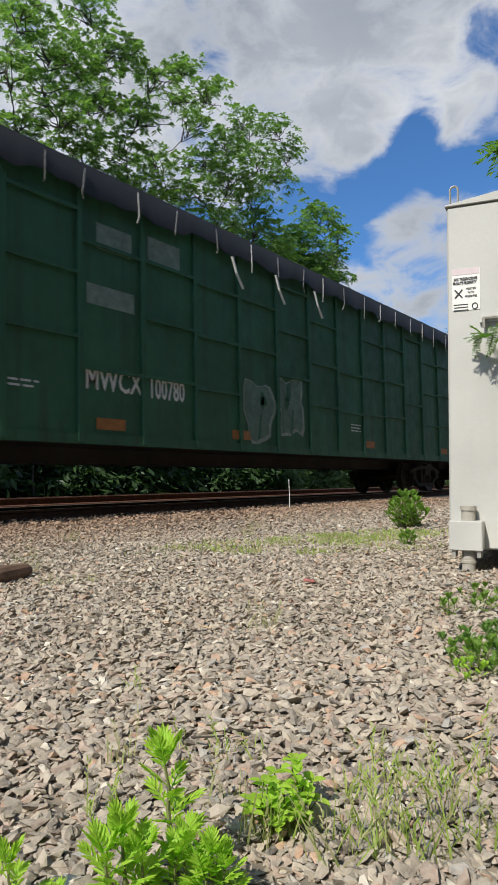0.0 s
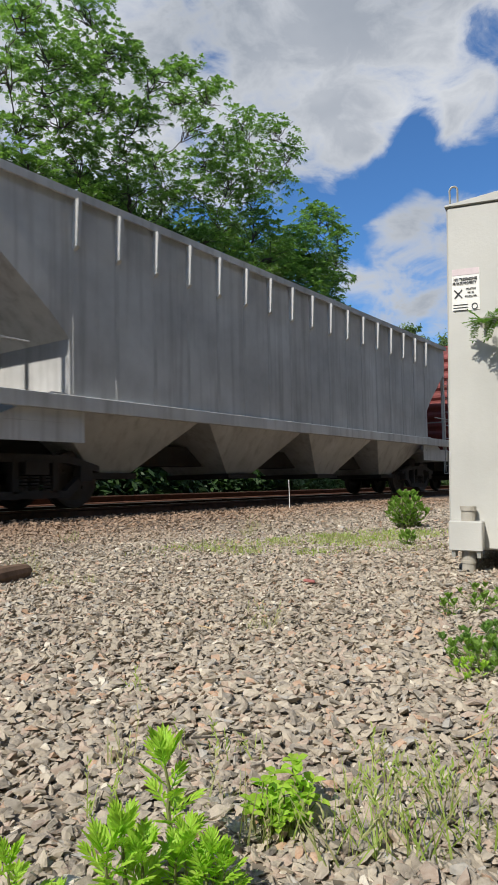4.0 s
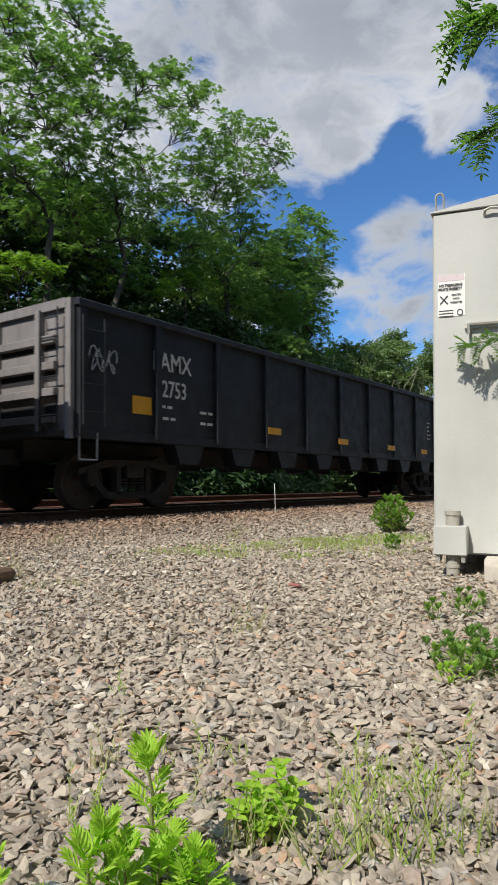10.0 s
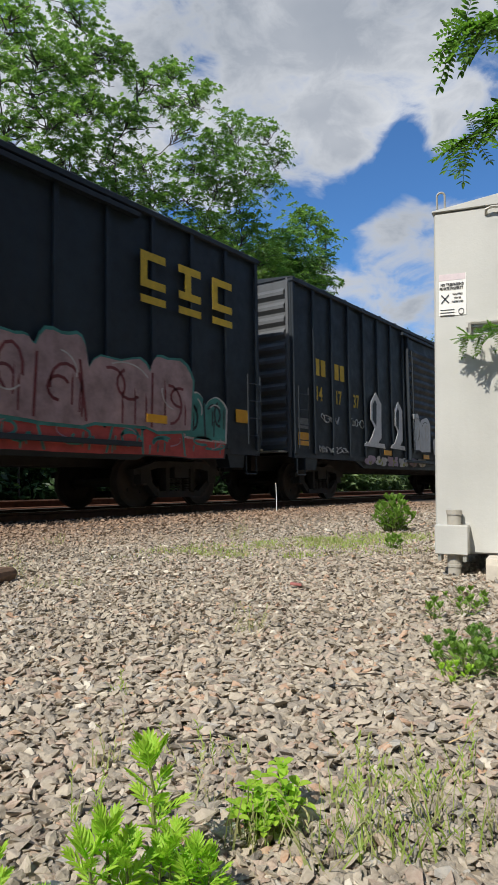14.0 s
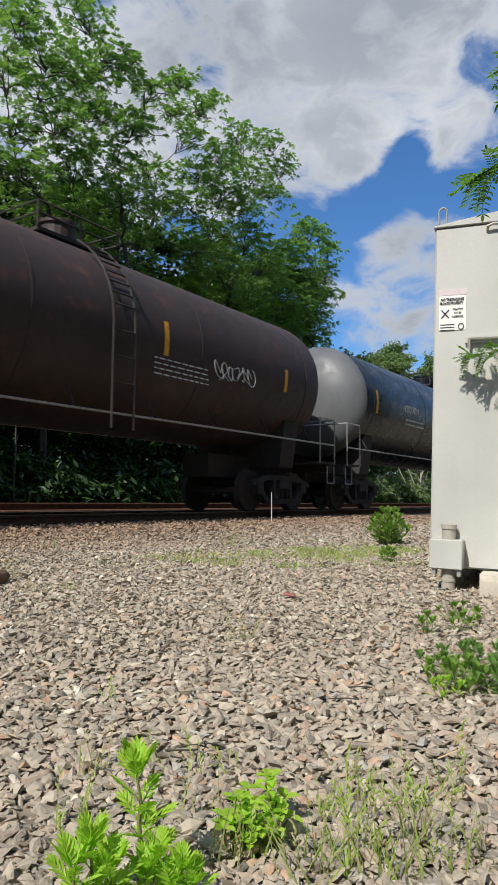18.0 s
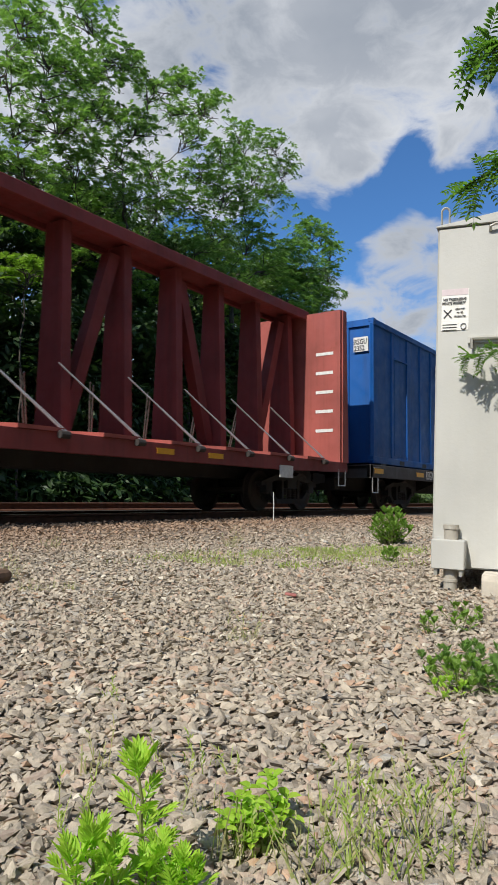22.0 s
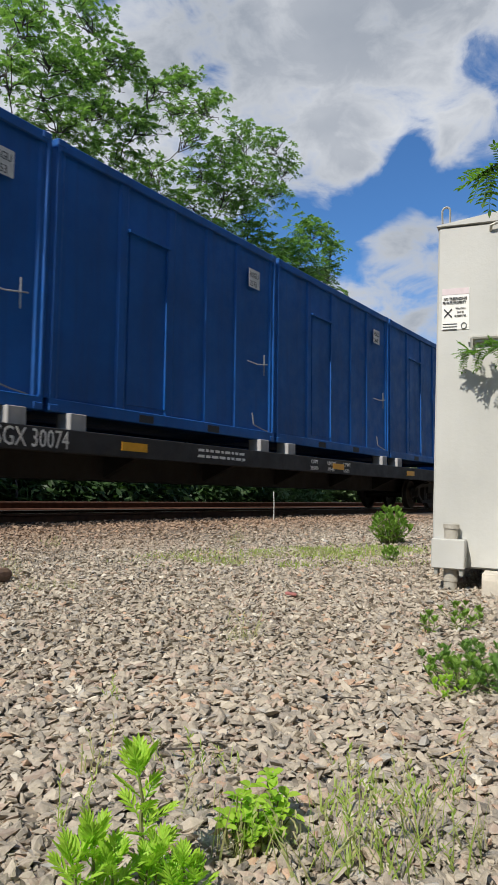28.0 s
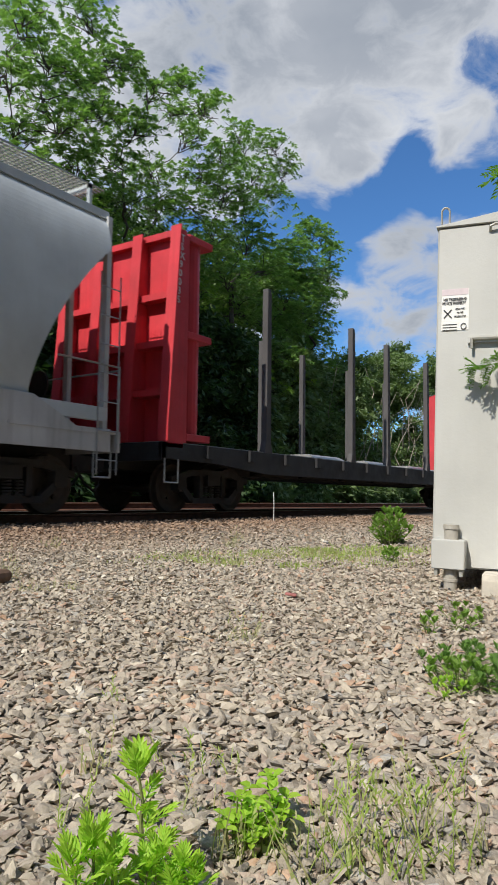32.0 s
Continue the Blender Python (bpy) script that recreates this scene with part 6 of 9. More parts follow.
def covered_hopper(start, end, label, mat, top, sill, ribs, round_side, bays=4, walkway=True, inset=1.75, rail_walk=False, end_mat=None, bay_mat=None):
    car, h = wagon("covered_hopper_car", label, start, end, inset)
    top_in, low_in = 0.35, (2.0 if not round_side else 1.75)
    if round_side:
        prof = [(1.33, top), (1.47, top - 0.22), (1.55, top - 0.65), (1.585, top - 1.2), (1.58, top - 1.7), (1.55, top - 2.2), (1.49, top - 2.7), (1.40, sill)]
        knee = top - 0.62
    else:
        prof = [(1.50, top), (1.52, top - 0.2), (1.52, top - 1.2), (1.52, top - 2.2), (1.52, sill)]
        knee = top - 0.80

    def x_of(z):
        if z >= knee:
            return h - top_in
        if round_side:
            return h - top_in - (low_in - top_in) * math.sin(math.pi / 2 * (knee - z) / (knee - sill)) ** 0.9
        return h - top_in - (low_in - top_in) * min(1.0, (knee - z) / 1.33)
    extra = []
    for (y0, z0), (y1, z1) in zip(prof, prof[1:]):
        for k in range(3):
            u = k / 3
            extra.append((y0 + (y1 - y0) * u, z0 + (z1 - z0) * u))
    extra.append(prof[-1])
    if round_side:
        # the same outline as an even curve
        ys, zs = np.array([p[0] for p in prof]), np.array([p[1] for p in prof])
        bend = np.polyfit(zs, ys, 5)
        extra = [(float(np.polyval(bend, z)), float(z)) for z in np.linspace(top, sill, 44)]
    edge_of = x_of
    if round_side:
        # slope sheets run in under the body; the side sheets end in an arc
        def x_of(z):
            return h - top_in - max(0.0, min(2.9, (knee - z) * 1.08))
        for y in (-1, 1):
            sheet, n = Shape(), len(extra)
            for a, z in extra:
                sheet.v += [(s, y * b, z) for s, b in ((edge_of(z), a), (x_of(z), a), (x_of(z), a - 0.03), (edge_of(z), a - 0.03))]
            sheet.f += [(4 * i + j, 4 * i + (j + 1) % 4, 4 * i + 4 + (j + 1) % 4, 4 * i + 4 + j) for i in range(n - 1) for j in range(4)]
            part("end_side_sheet", Shape().add(sheet.v, sheet.f), mat, car)
            part("end_side_sheet", Shape().add([(-p[0], p[1], p[2]) for p in sheet.v], sheet.f), mat, car)
    part("body", hull(extra, None, None, x_of=x_of), mat, car, smooth=False)
    eave = prof[0][0]
    part("roof", Shape().prism([(-eave - 0.05, top - 0.03), (eave + 0.05, top - 0.03), (eave + 0.05, top + 0.03), (0.5, top + 0.20), (-0.5, top + 0.20), (-eave - 0.05, top + 0.03)], "x", -h + top_in - 0.05, h - top_in + 0.05), mat, car)
    for y in (-1, 1):
        part("eave_angle", Shape().box(-h + top_in - 0.05, h - top_in + 0.05, y * (eave + 0.05), y * (eave + 0.10), top - 0.09, top + 0.035), mat, car)
        part("side_sill", Shape().box(-h + 0.25, h - 0.25, y * (prof[-1][0] - 0.02), y * (prof[-1][0] + 0.07), sill - 0.16, sill + 0.06), mat, car, bevel=0.008)
        if not round_side:
            rib = mesh_of("side_post", Shape().prism([(y * 1.52, sill), (y * 1.526, sill), (y * 1.528, top - 0.86), (y * 1.61, top - 0.80), (y * 1.655, top - 0.10), (y * 1.52, top - 0.09)], "x", -0.035, 0.035), mat)
            for i in range(ribs):
                u = -h + low_in + 0.1 + i * (2 * h - 2 * low_in - 0.2) / (ribs - 1)
                part("side_post", rib, mat, car, at=(u, 0, 0))
        else:
            for i in range(ribs):
                u = -h + low_in + 0.9 + i * (2 * h - 2 * low_in - 1.8) / (ribs - 1)
                seam = Shape()
                for (a, b), (c, d) in zip(prof, prof[1:]):
                    seam.rod((u, y * (a + 0.002), b), (u, y * (c + 0.002), d), 0.0045, 4)
                part("weld_seam", seam, mat, car)
    # discharge bays
    span = (2 * h - 2 * low_in + 0.6) / bays
    for i in range(bays):
        c = -h + low_in - 0.3 + (i + 0.5) * span
        bay = Shape()
        bay.add([(c - span * 0.48, -1.35, sill - 0.05), (c + span * 0.48, -1.35, sill - 0.05), (c + span * 0.48, 1.35, sill - 0.05), (c - span * 0.48, 1.35, sill - 0.05),
                 (c - 0.42, -0.75, 0.55), (c + 0.42, -0.75, 0.55), (c + 0.42, 0.75, 0.55), (c - 0.42, 0.75, 0.55)],
                [(0, 1, 5, 4), (1, 2, 6, 5), (2, 3, 7, 6), (3, 0, 4, 7), (4, 5, 6, 7), (3, 2, 1, 0)])
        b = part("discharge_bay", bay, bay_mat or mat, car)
        part("outlet_gate", Shape().box(c - 0.5, c + 0.5, -0.85, 0.85, 0.46, 0.56), IRON, b)
    part("centre_sill", Shape().box(-h, h, -0.3, 0.3, 0.72, 1.1), IRON, car)
    for k in (-1, 1):
        em = end_mat or mat
        frame = part("end_frame", Shape().box(k * (h - 0.08), k * h, -1.5, 1.5, 0.98, 1.32).box(k * (h - 2.1), k * (h - 0.02), -1.5, 1.5, 1.26, 1.32), em, car, "end platform with ladders")
        part("end_panel", Shape().box(k * (h - top_in - 0.02), k * (h - top_in + 0.05), -eave, eave, top - 0.75, top), em, frame)
        for y in (-1.42, -0.55, 0.55, 1.42):
            part("end_post", Shape().box(k * (h - top_in), k * (h - top_in + 0.09), y - 0.05, y + 0.05, 1.3, top - 0.05), em, frame)
        for y in (-1.47, 1.47):
            part("shear_plate", Shape().prism([(k * (h - 0.2), 0.98), (k * (h - 2.3), 0.98), (k * (h - 2.3), sill + 0.1), (k * (h - 1.7), sill + 0.1), (k * (h - 0.9), 1.34), (k * (h - 0.2), 1.34)], "y", y - 0.02, y + 0.02), em, frame)
        part("bolster_box", Shape().box(k * (h - 2.0), k * (h - 1.4), -1.2, 1.2, 1.3, 1.7), em, frame)
        x = k * (h - 0.30)
        ladder(frame, x - 0.2, -1.42, 0.62, top - 1.0, BRIGHT if k > 0 else em, 0.42, 7)
        part("handrail", Shape().path([(k * (h - 0.05), -1.5, 1.3), (k * (h - 0.05), -1.5, 2.35), (k * (h - 1.3), -1.5, 2.35)], 0.018).path([(k * (h - 0.05), -1.5, 2.3), (k * (h - 0.05), 1.5, 2.3)], 0.018), BRIGHT if k > 0 else em, frame)
        part("brake_gear", Shape().box(k * (h - 0.9), k * (h - 0.4), -0.4, 0.4, 1.32, 1.75).lathe([(-0.02, 0.0), (-0.02, 0.25), (0.02, 0.25), (0.02, 0.0)], "x", 14, (k * (h - 0.2), 0.3, 2.2)), IRON, frame)
        stirrup(car, k * (h - 0.35) - 0.18, -1.47, 1.0, BRIGHT)
    if walkway:
        z = top + (0.42 if rail_walk else 0.27)
        for y in ((-0.95, 0.95) if rail_walk else (0.0,)):
            s = Shape()
            for j in range(9):
                s.box(-h + 0.3, h - 0.3, y - 0.34 + j * 0.083, y - 0.328 + j * 0.083, z, z + 0.03)
            for j in range(int((2 * h - 0.6) / 0.09)):
                s.box(-h + 0.3 + j * 0.09, -h + 0.309 + j * 0.09, y - 0.34, y + 0.34, z + 0.004, z + 0.026)
            w = part("roof_walk", s, WALK if rail_walk and not end_mat else GALV, car, "open steel roof walkway")
            for j in range(9):
                x = -h + 0.6 + j * (2 * h - 1.2) / 8
                part("walk_bracket", Shape().box(x - 0.03, x + 0.03, y - 0.36, y + 0.36, z - 0.06, z).box(x - 0.03, x + 0.03, y - 0.36, y - 0.30, top + 0.03, z), mat, w)
        part("hatch_rim", Shape().box(-h + 1.2, h - 1.2, -0.32, 0.32, top + 0.20, top + 0.25), mat, car)
    return car, h


# -- boxcars --
def boxcar(start, end, label, mat, top=5.22, low=0.80, ribs=(9, 9), door=(-1.6, 1.6), door_bars=16, end_bars=11, inset=2.0, end_mat=None, post_d=0.06, ladder_mat=None):
    car, h = wagon("boxcar", label, start, end, inset)
    w = 1.50
    eave = top - 0.16
    for y in (-1, 1):
        part("side_wall", Shape().prism([(-h, 1.02), (-h + 3.0, 1.02), (-h + 3.6, low), (h - 3.6, low), (h - 3.0, 1.02), (h, 1.02), (h, eave), (-h, eave)], "y", y * w, y * (w - 0.06)), mat, car)
        post = mesh_of("side_post", Shape().prism([(y * w, 1.05), (y * (w + post_d), 1.08), (y * (w + post_d), eave - 0.06), (y * w, eave - 0.03)], "x", -0.05, 0.05), mat, 0.006)
        for n, a, b in ((ribs[0], -h + 0.06, door[0] - 0.25), (ribs[1], door[1] + 0.25, h - 0.06)):
            for i in range(n):
                part("side_post", post, mat, car, at=(a + i * (b - a) / (n - 1), 0, 0))
        part("side_sill", Shape().box(-h, h, y * (w + 0.03), y * (w - 0.05), 0.98, 1.10), mat, car)
        part("eave_rail", Shape().box(-h - 0.02, h + 0.02, y * (w + 0.08), y * (w - 0.05), eave - 0.08, eave + 0.02), mat, car, bevel=0.01)
        d = part("door", Shape().box(door[0], door[1], y * (w + 0.02), y * (w + 0.07), 1.15, eave - 0.25), mat, car, "sliding side door with pressed ribs")
        for i in range(door_bars):
            z = 1.4 + i * (eave - 1.9) / door_bars
            dz = (eave - 1.9) / door_bars
            part("door_rib", Shape().prism([(y * (w + 0.07), z), (y * (w + 0.125), z + dz * 0.35), (y * (w + 0.125), z + dz * 0.55), (y * (w + 0.07), z + dz * 0.9)], "x", door[0] + 0.12, door[1] - 0.12), mat, d)
        for x in (door[0] - 0.04, door[1] - 0.02):
            part("door_edge", Shape().box(x, x + 0.07, y * (w + 0.02), y * (w + 0.13), 1.1, eave - 0.2), mat, d)
        part("lock_rod", Shape().rod((door[0] + 0.25, y * (w + 0.14), 1.3), (door[0] + 0.25, y * (w + 0.14), eave - 0.6), 0.02), mat, d)
        part("lock_handle", Shape().box(door[0] + 0.17, door[0] + 0.33, y * (w + 0.12), y * (w + 0.18), 2.35, 2.5).rod((door[0] + 0.25, y * (w + 0.16), 2.42), (door[0] + 0.62, y * (w + 0.16), 2.36), 0.018), BRIGHT, d)
        for z in (1.06, eave - 0.18):
            part("door_track", Shape().box(door[0] - 0.4, door[1] + 3.0, y * (w + 0.02), y * (w + 0.14), z - 0.05, z + 0.03), mat, car)
    part("roof", Shape().prism([(-w - 0.06, eave), (w + 0.06, eave), (w + 0.06, eave + 0.03), (0, top), (-w - 0.06, eave + 0.03)], "x", -h - 0.03, h + 0.03), mat, car)
    for i in range(15):
        x = -h + 0.5 + i * (2 * h - 1) / 14
        part("roof_rib", Shape().prism([(-w - 0.05, eave + 0.03), (0, top), (w + 0.05, eave + 0.03), (w + 0.05, eave + 0.06), (0, top + 0.04), (-w - 0.05, eave + 0.06)], "x", x - 0.05, x + 0.05), mat, car)
    part("centre_sill", Shape().box(-h, h, -0.35, 0.35, 0.72, 1.05), IRON, car)
    part("floor", Shape().box(-h, h, -1.44, 1.44, 1.05, 1.12), IRON, car)
    for k in (-1, 1):
        em = end_mat or mat
        e = part("end_wall", Shape().box(k * h, k * (h - 0.06), -1.44, 1.44, 1.05, eave), em, car, "corrugated steel end")
        dz = (eave - 1.35) / end_bars
        for i in range(end_bars):
            z = 1.2 + i * dz
            part("corrugation", Shape().prism([(k * h, z), (k * (h + 0.075), z + dz * 0.28), (k * (h + 0.075), z + dz * 0.52), (k * h, z + dz * 0.8)], "y", -1.36, 1.36), em, e)
        for y in (-1.46, 1.40):
            part("corner_post", Shape().box(k * (h + 0.05), k * (h - 0.06), y, y + 0.06, 1.0, eave), em, e)
        part("end_platform", Shape().box(k * (h + 0.02), k * (h + 0.38), -1.35, 1.35, 1.10, 1.14), GALV, e)
        ladder(car, k * (h - 0.30) - 0.22, -w - 0.03, 1.2, 2.6, (ladder_mat or BRIGHT) if k < 0 else mat, 0.44, 4)
        stirrup(car, k * (h - 0.30) - 0.18, -w - 0.02, 1.02, mat)
        part("jacking_pad", Shape().prism([(k * (h - 0.5), 1.0), (k * (h - 1.1), 1.0), (k * (h - 1.0), 0.72), (k * (h - 0.55), 0.72)], "y", -w, -w + 0.3), mat, car)
    return car, h


# -- tank cars --
def tank_car(start, end, label, mat, head_mat, rad=1.58, mid=3.02, inset=1.9, step=0.0):
    car, h = wagon("tank_car", label, start, end, inset)
    inner = h - 0.5
    n = 44
    prof = [(-inner, 0.0)]
    for i in range(1, 9):
        a = math.pi / 2 * i / 8
        prof.append((-inner + 0.72 * (1 - math.cos(a)), rad * math.sin(a)))
    for i in range(1, 10):
        prof.append((-inner + 0.72 + (2 * inner - 1.44) * i / 9, rad))
    for i in range(1, 9):
        a = math.pi / 2 * (1 - i / 8)
        prof.append((inner - 0.72 * (1 - math.cos(a)), rad * math.sin(a)))
    part("tank", Shape().lathe(prof, "x", n, (0, 0, mid)), mat, car, "long cylindrical tank with domed heads", smooth=True)
    if head_mat:
        hp = []
        for i in range(1, 10):
            a = math.pi / 2 * i / 9
            hp.append((-inner - 0.008 + 0.72 * (1 - math.cos(a)), (rad + 0.006) * math.sin(a)))
        part("head", Shape().lathe([(-inner - 0.008, 0.0)] + hp, "x", n, (0, 0, mid)), head_mat, car, "pale grey domed tank head", smooth=True)
    for i in range(5):
        x = -inner + 1.2 + i * (2 * inner - 2.4) / 4
        part("seam", Shape().lathe([(x - 0.02, rad), (x - 0.02, rad + 0.008), (x + 0.02, rad + 0.008), (x + 0.02, rad)], "x", n, (0, 0, mid)), mat, car)
    for k in (-1, 1):
        c = k * (h - inset)
        part("saddle", Shape().prism([(-1.15, 1.0), (1.15, 1.0), (1.3, 2.05), (-1.3, 2.05)], "x", c - 0.3, c + 0.3), IRON, car)
        part("stub_sill", Shape().box(k * h, k * (h - 3.8), -0.35, 0.35, 0.75, 1.25), IRON, car)
        part("end_sill", Shape().box(k * (h - 0.1), k * (h - 0.25), -1.4, 1.4, 0.95, 1.15), IRON, car)
        part("end_platform", Shape().box(k * (h - 0.1), k * (h - 1.0), -1.45, 1.45, 1.15, 1.2), IRON, car)
        part("end_rail", Shape().path([(k * (h - 0.15), -1.5, 1.15), (k * (h - 0.15), -1.5, 2.25), (k * (h - 0.9), -1.5, 2.25), (k * (h - 0.9), -1.5, 1.15)], 0.02).path([(k * (h - 0.15), -1.5, 2.25), (k * (h - 0.15), 1.5, 2.25), (k * (h - 0.15), 1.5, 1.15)], 0.02), BRIGHT, car)
        stirrup(car, k * (h - 0.3) - 0.18, -1.47, 1.1, BRIGHT)
        part("head_brace", Shape().prism([(k * (h - 0.9), 1.2), (k * (h - 2.6), 1.2), (k * (h - 2.6), 2.3)], "y", -0.05, 0.05), IRON, car)
    for y in (-1, 1):
        part("side_rail", Shape().path([(-h + 0.2, y * 1.5, 1.62), (h - 0.2, y * 1.5, 1.62)], 0.022, 6), BRIGHT, car)
        for i in range(10):
            x = -h + 1.4 + i * (2 * h - 2.8) / 9
            part("rail_bracket", Shape().rod((x, y * 1.5, 1.62), (x, y * 1.28, 2.0), 0.018), IRON, car)
    # manway, platform and ladder amidships
    z = mid + rad
    plat = part("top_platform", at=(step, 0, 0), shape=Shape().box(-0.9, 0.9, -0.6, 0.6, z - 0.06, z + 0.0), mat=IRON, parent=car, label="platform round the manway")
    part("manway", Shape().lathe([(z + 0.07, 0.0), (z + 0.0, 0.32), (z + 0.38, 0.32), (z + 0.38, 0.36), (z + 0.44, 0.36), (z + 0.48, 0.0)], "z", 18), mat, plat)
    rail = Shape()
    for zz in (z + 0.22, z + 0.42):
        rail.path([(-0.9, -0.6, zz), (0.9, -0.6, zz), (0.9, 0.6, zz), (-0.9, 0.6, zz), (-0.9, -0.6, zz)], 0.02)
    for x in (-0.9, 0, 0.9):
        for y in (-0.6, 0.6):
            rail.rod((x, y, z), (x, y, z + 0.42), 0.02)
    part("top_rail", rail, IRON, plat)
    lad = Shape()
    for x in (-0.24, 0.24):
        pts = [(x, -(rad + 0.12) * math.cos(a), mid + (rad + 0.12) * math.sin(a)) for a in [radians(k) for k in range(62, -1, -10)]] + [(x, -rad - 0.12, 1.35)]
        lad.path(pts, 0.02)
    for i in range(11):
        a = radians(60 - i * 7)
        zz = mid + (rad + 0.12) * math.sin(a) if i < 8 else mid - 0.1 - (i - 8) * 0.42
        yy = -(rad + 0.12) * math.cos(a) if i < 8 else -rad - 0.12
        lad.rod((-0.24, yy, zz), (0.24, yy, zz), 0.016)
    part("ladder", lad, IRON, car, at=(step, 0, 0))
    return car, h


def tank_mark(car, x, rad, mid, a0, a1, wide, mat, name="reflector"):
    """A strip that follows the round of the tank between two angles below the horizontal."""
    s, n = Shape(), 6
    v = []
    for i in range(n + 1):
        a = radians(a0 + (a1 - a0) * i / n)
        for xx in (x - wide / 2, x + wide / 2):
            v.append((xx, -(rad + 0.006) * math.cos(a), mid + (rad + 0.006) * math.sin(a)))
    s.add(v, [(2 * i, 2 * i + 1, 2 * i + 3, 2 * i + 2) for i in range(n)])
    part(name, s, mat, car)


# -- open hopper --
def open_hopper(start, end):
    car, h = wagon("open_hopper_car", "sooty brown open hopper car with ribbed sides and sloped ends", start, end, 1.6)
    top, sill, w, m = 4.42, 1.45, 1.5, COAL_BROWN
    n = 11
    for y in (-1, 1):
        part("side_wall", Shape().prism([(-h + 1.75, sill), (h - 1.3, sill), (h - 1.3, top - 0.1), (-h + 1.75, top - 0.1)], "y", y * w, y * (w - 0.05)), m, car)
        part("top_chord", Shape().box(-h + 1.65, h - 1.2, y * (w + 0.1), y * (w - 0.08), top - 0.13, top), m, car, bevel=0.012)
        part("side_sill", Shape().box(-h + 0.1, h - 0.1, y * (w + 0.06), y * (w - 0.06), sill - 0.28, sill + 0.03), m, car, bevel=0.01)
        rib = mesh_of("side_post", Shape().prism([(y * w, sill), (y * (w + 0.06), sill), (y * (w + 0.10), top - 0.3), (y * w, top - 0.1)], "x", -0.05, 0.05), m, 0.006)
        for i in range(n):
            part("side_post", rib, m, car, at=(-h + 1.8 + i * (2 * h - 3.15) / (n - 1), 0, 0))
        for k in (-1, 1):
            part("end_brace", Shape().prism([(k * (h - 1.55), top - 0.1), (k * (h - 1.85), top - 0.1), (k * (h - 0.62), sill - 0.05), (k * (h - 0.32), sill - 0.05)], "y", y * w, y * (w - 0.1)), m, car)
    for k in (-1, 1):
        part("slope_sheet", Shape().prism([(k * (h - 1.45), top - 0.05), (k * (h - 1.39), top - 0.05), (k * (h - 3.4), 1.2), (k * (h - 3.48), 1.2)], "y", -1.46, 1.46), m, car, "sloped end sheet")
        part("end_lip", Shape().box(k * (h - 1.36), k * (h - 1.48), -1.5, 1.5, top - 0.22, top), m, car)
        part("end_panel", Shape().box(k * (h - 1.40), k * (h - 1.46), -1.44, 1.44, top - 1.9, top - 0.2), m, car)
        for z in (top - 0.55, top - 0.72, top - 1.35, top - 1.47, top - 1.59):
            part("stencil_bar", Shape().box(k * (h - 1.395), k * (h - 1.40), -0.75, -0.1, z, z + 0.035), GLASSY, car)
        part("end_platform", Shape().box(k * h, k * (h - 1.9), -1.45, 1.45, 1.12, 1.2), IRON, car)
        ladder(car, k * (h - 1.75) - 0.2, -w - 0.02, 1.2, top - 0.4, m, 0.42)
        stirrup(car, k * (h - 0.35) - 0.18, -1.47, 1.2, m)
        part("air_reservoir", Shape().lathe([(-0.5, 0.0), (-0.46, 0.2), (0.46, 0.2), (0.5, 0.0)], "y", 14, (k * (h - 0.75), -0.8, 2.0)), plain("cream_reservoir", (0.55, 0.46, 0.33), 0.6, 0.2, 6), car, "pale air reservoir")
    part("coal_floor", Shape().box(-h + 2.2, h - 2.2, -1.44, 1.44, 1.1, 1.25), m, car)
    part("centre_sill", Shape().box(-h, h, -0.3, 0.3, 0.75, 1.12), IRON, car)
    for c in (-3.4, 0.0, 3.4):
        part("hopper_bay", Shape().prism([(c - 1.5, 1.2), (c + 1.5, 1.2), (c + 0.5, 0.5), (c - 0.5, 0.5)], "y", -1.0, 1.0), m, car)
    y = -w - 0.008
    for i, (x, z, a, b) in enumerate(((-h + 2.0, 2.1, 0.8, 0.6), (-h + 3.6, 1.9, 0.7, 0.5), (-h + 5.3, 2.0, 0.8, 0.6), (-h + 14.3, 1.85, 0.55, 0.6), (-h + 14.3, 1.80, 0.7, 0.25), (-h + 16.15, 1.7, 0.6, 0.7), (-h + 15.3, 1.85, 0.45, 0.2))):
        scrawl(car, x, z, a, b, y, GLASSY, 40 + i, 5)
    graffiti(car, -h + 12.7, -h + 13.8, 1.6, 2.6, y, (TEAL_SPRAY, TEAL_SPRAY, COAL_BROWN), 9, 2, TEAL_SPRAY)
    graffiti(car, -h + 12.8, -h + 13.8, 3.0, 3.85, y, (RED_SPRAY, RED_SPRAY, COAL_BROWN), 12, 2, COAL_BROWN)
    for i in range(14):
        scrawl(car, -h + 11.6 + i * 0.42, sill - 0.22, 0.36, 0.2, -w - 0.06, GLASSY, 60 + i, 2)
    reflectors(car, [(-h + 14.15, 1.85), (-h + 17.15, 2.0), (-h + 3.0, 1.9)], y - 0.06, (0.10, 0.75))
    for x in (-h + 14.05, -h + 17.05):
        part("main_post", Shape().box(x - 0.10, x + 0.06, -w, -w - 0.09, sill, top - 0.1), m, car)


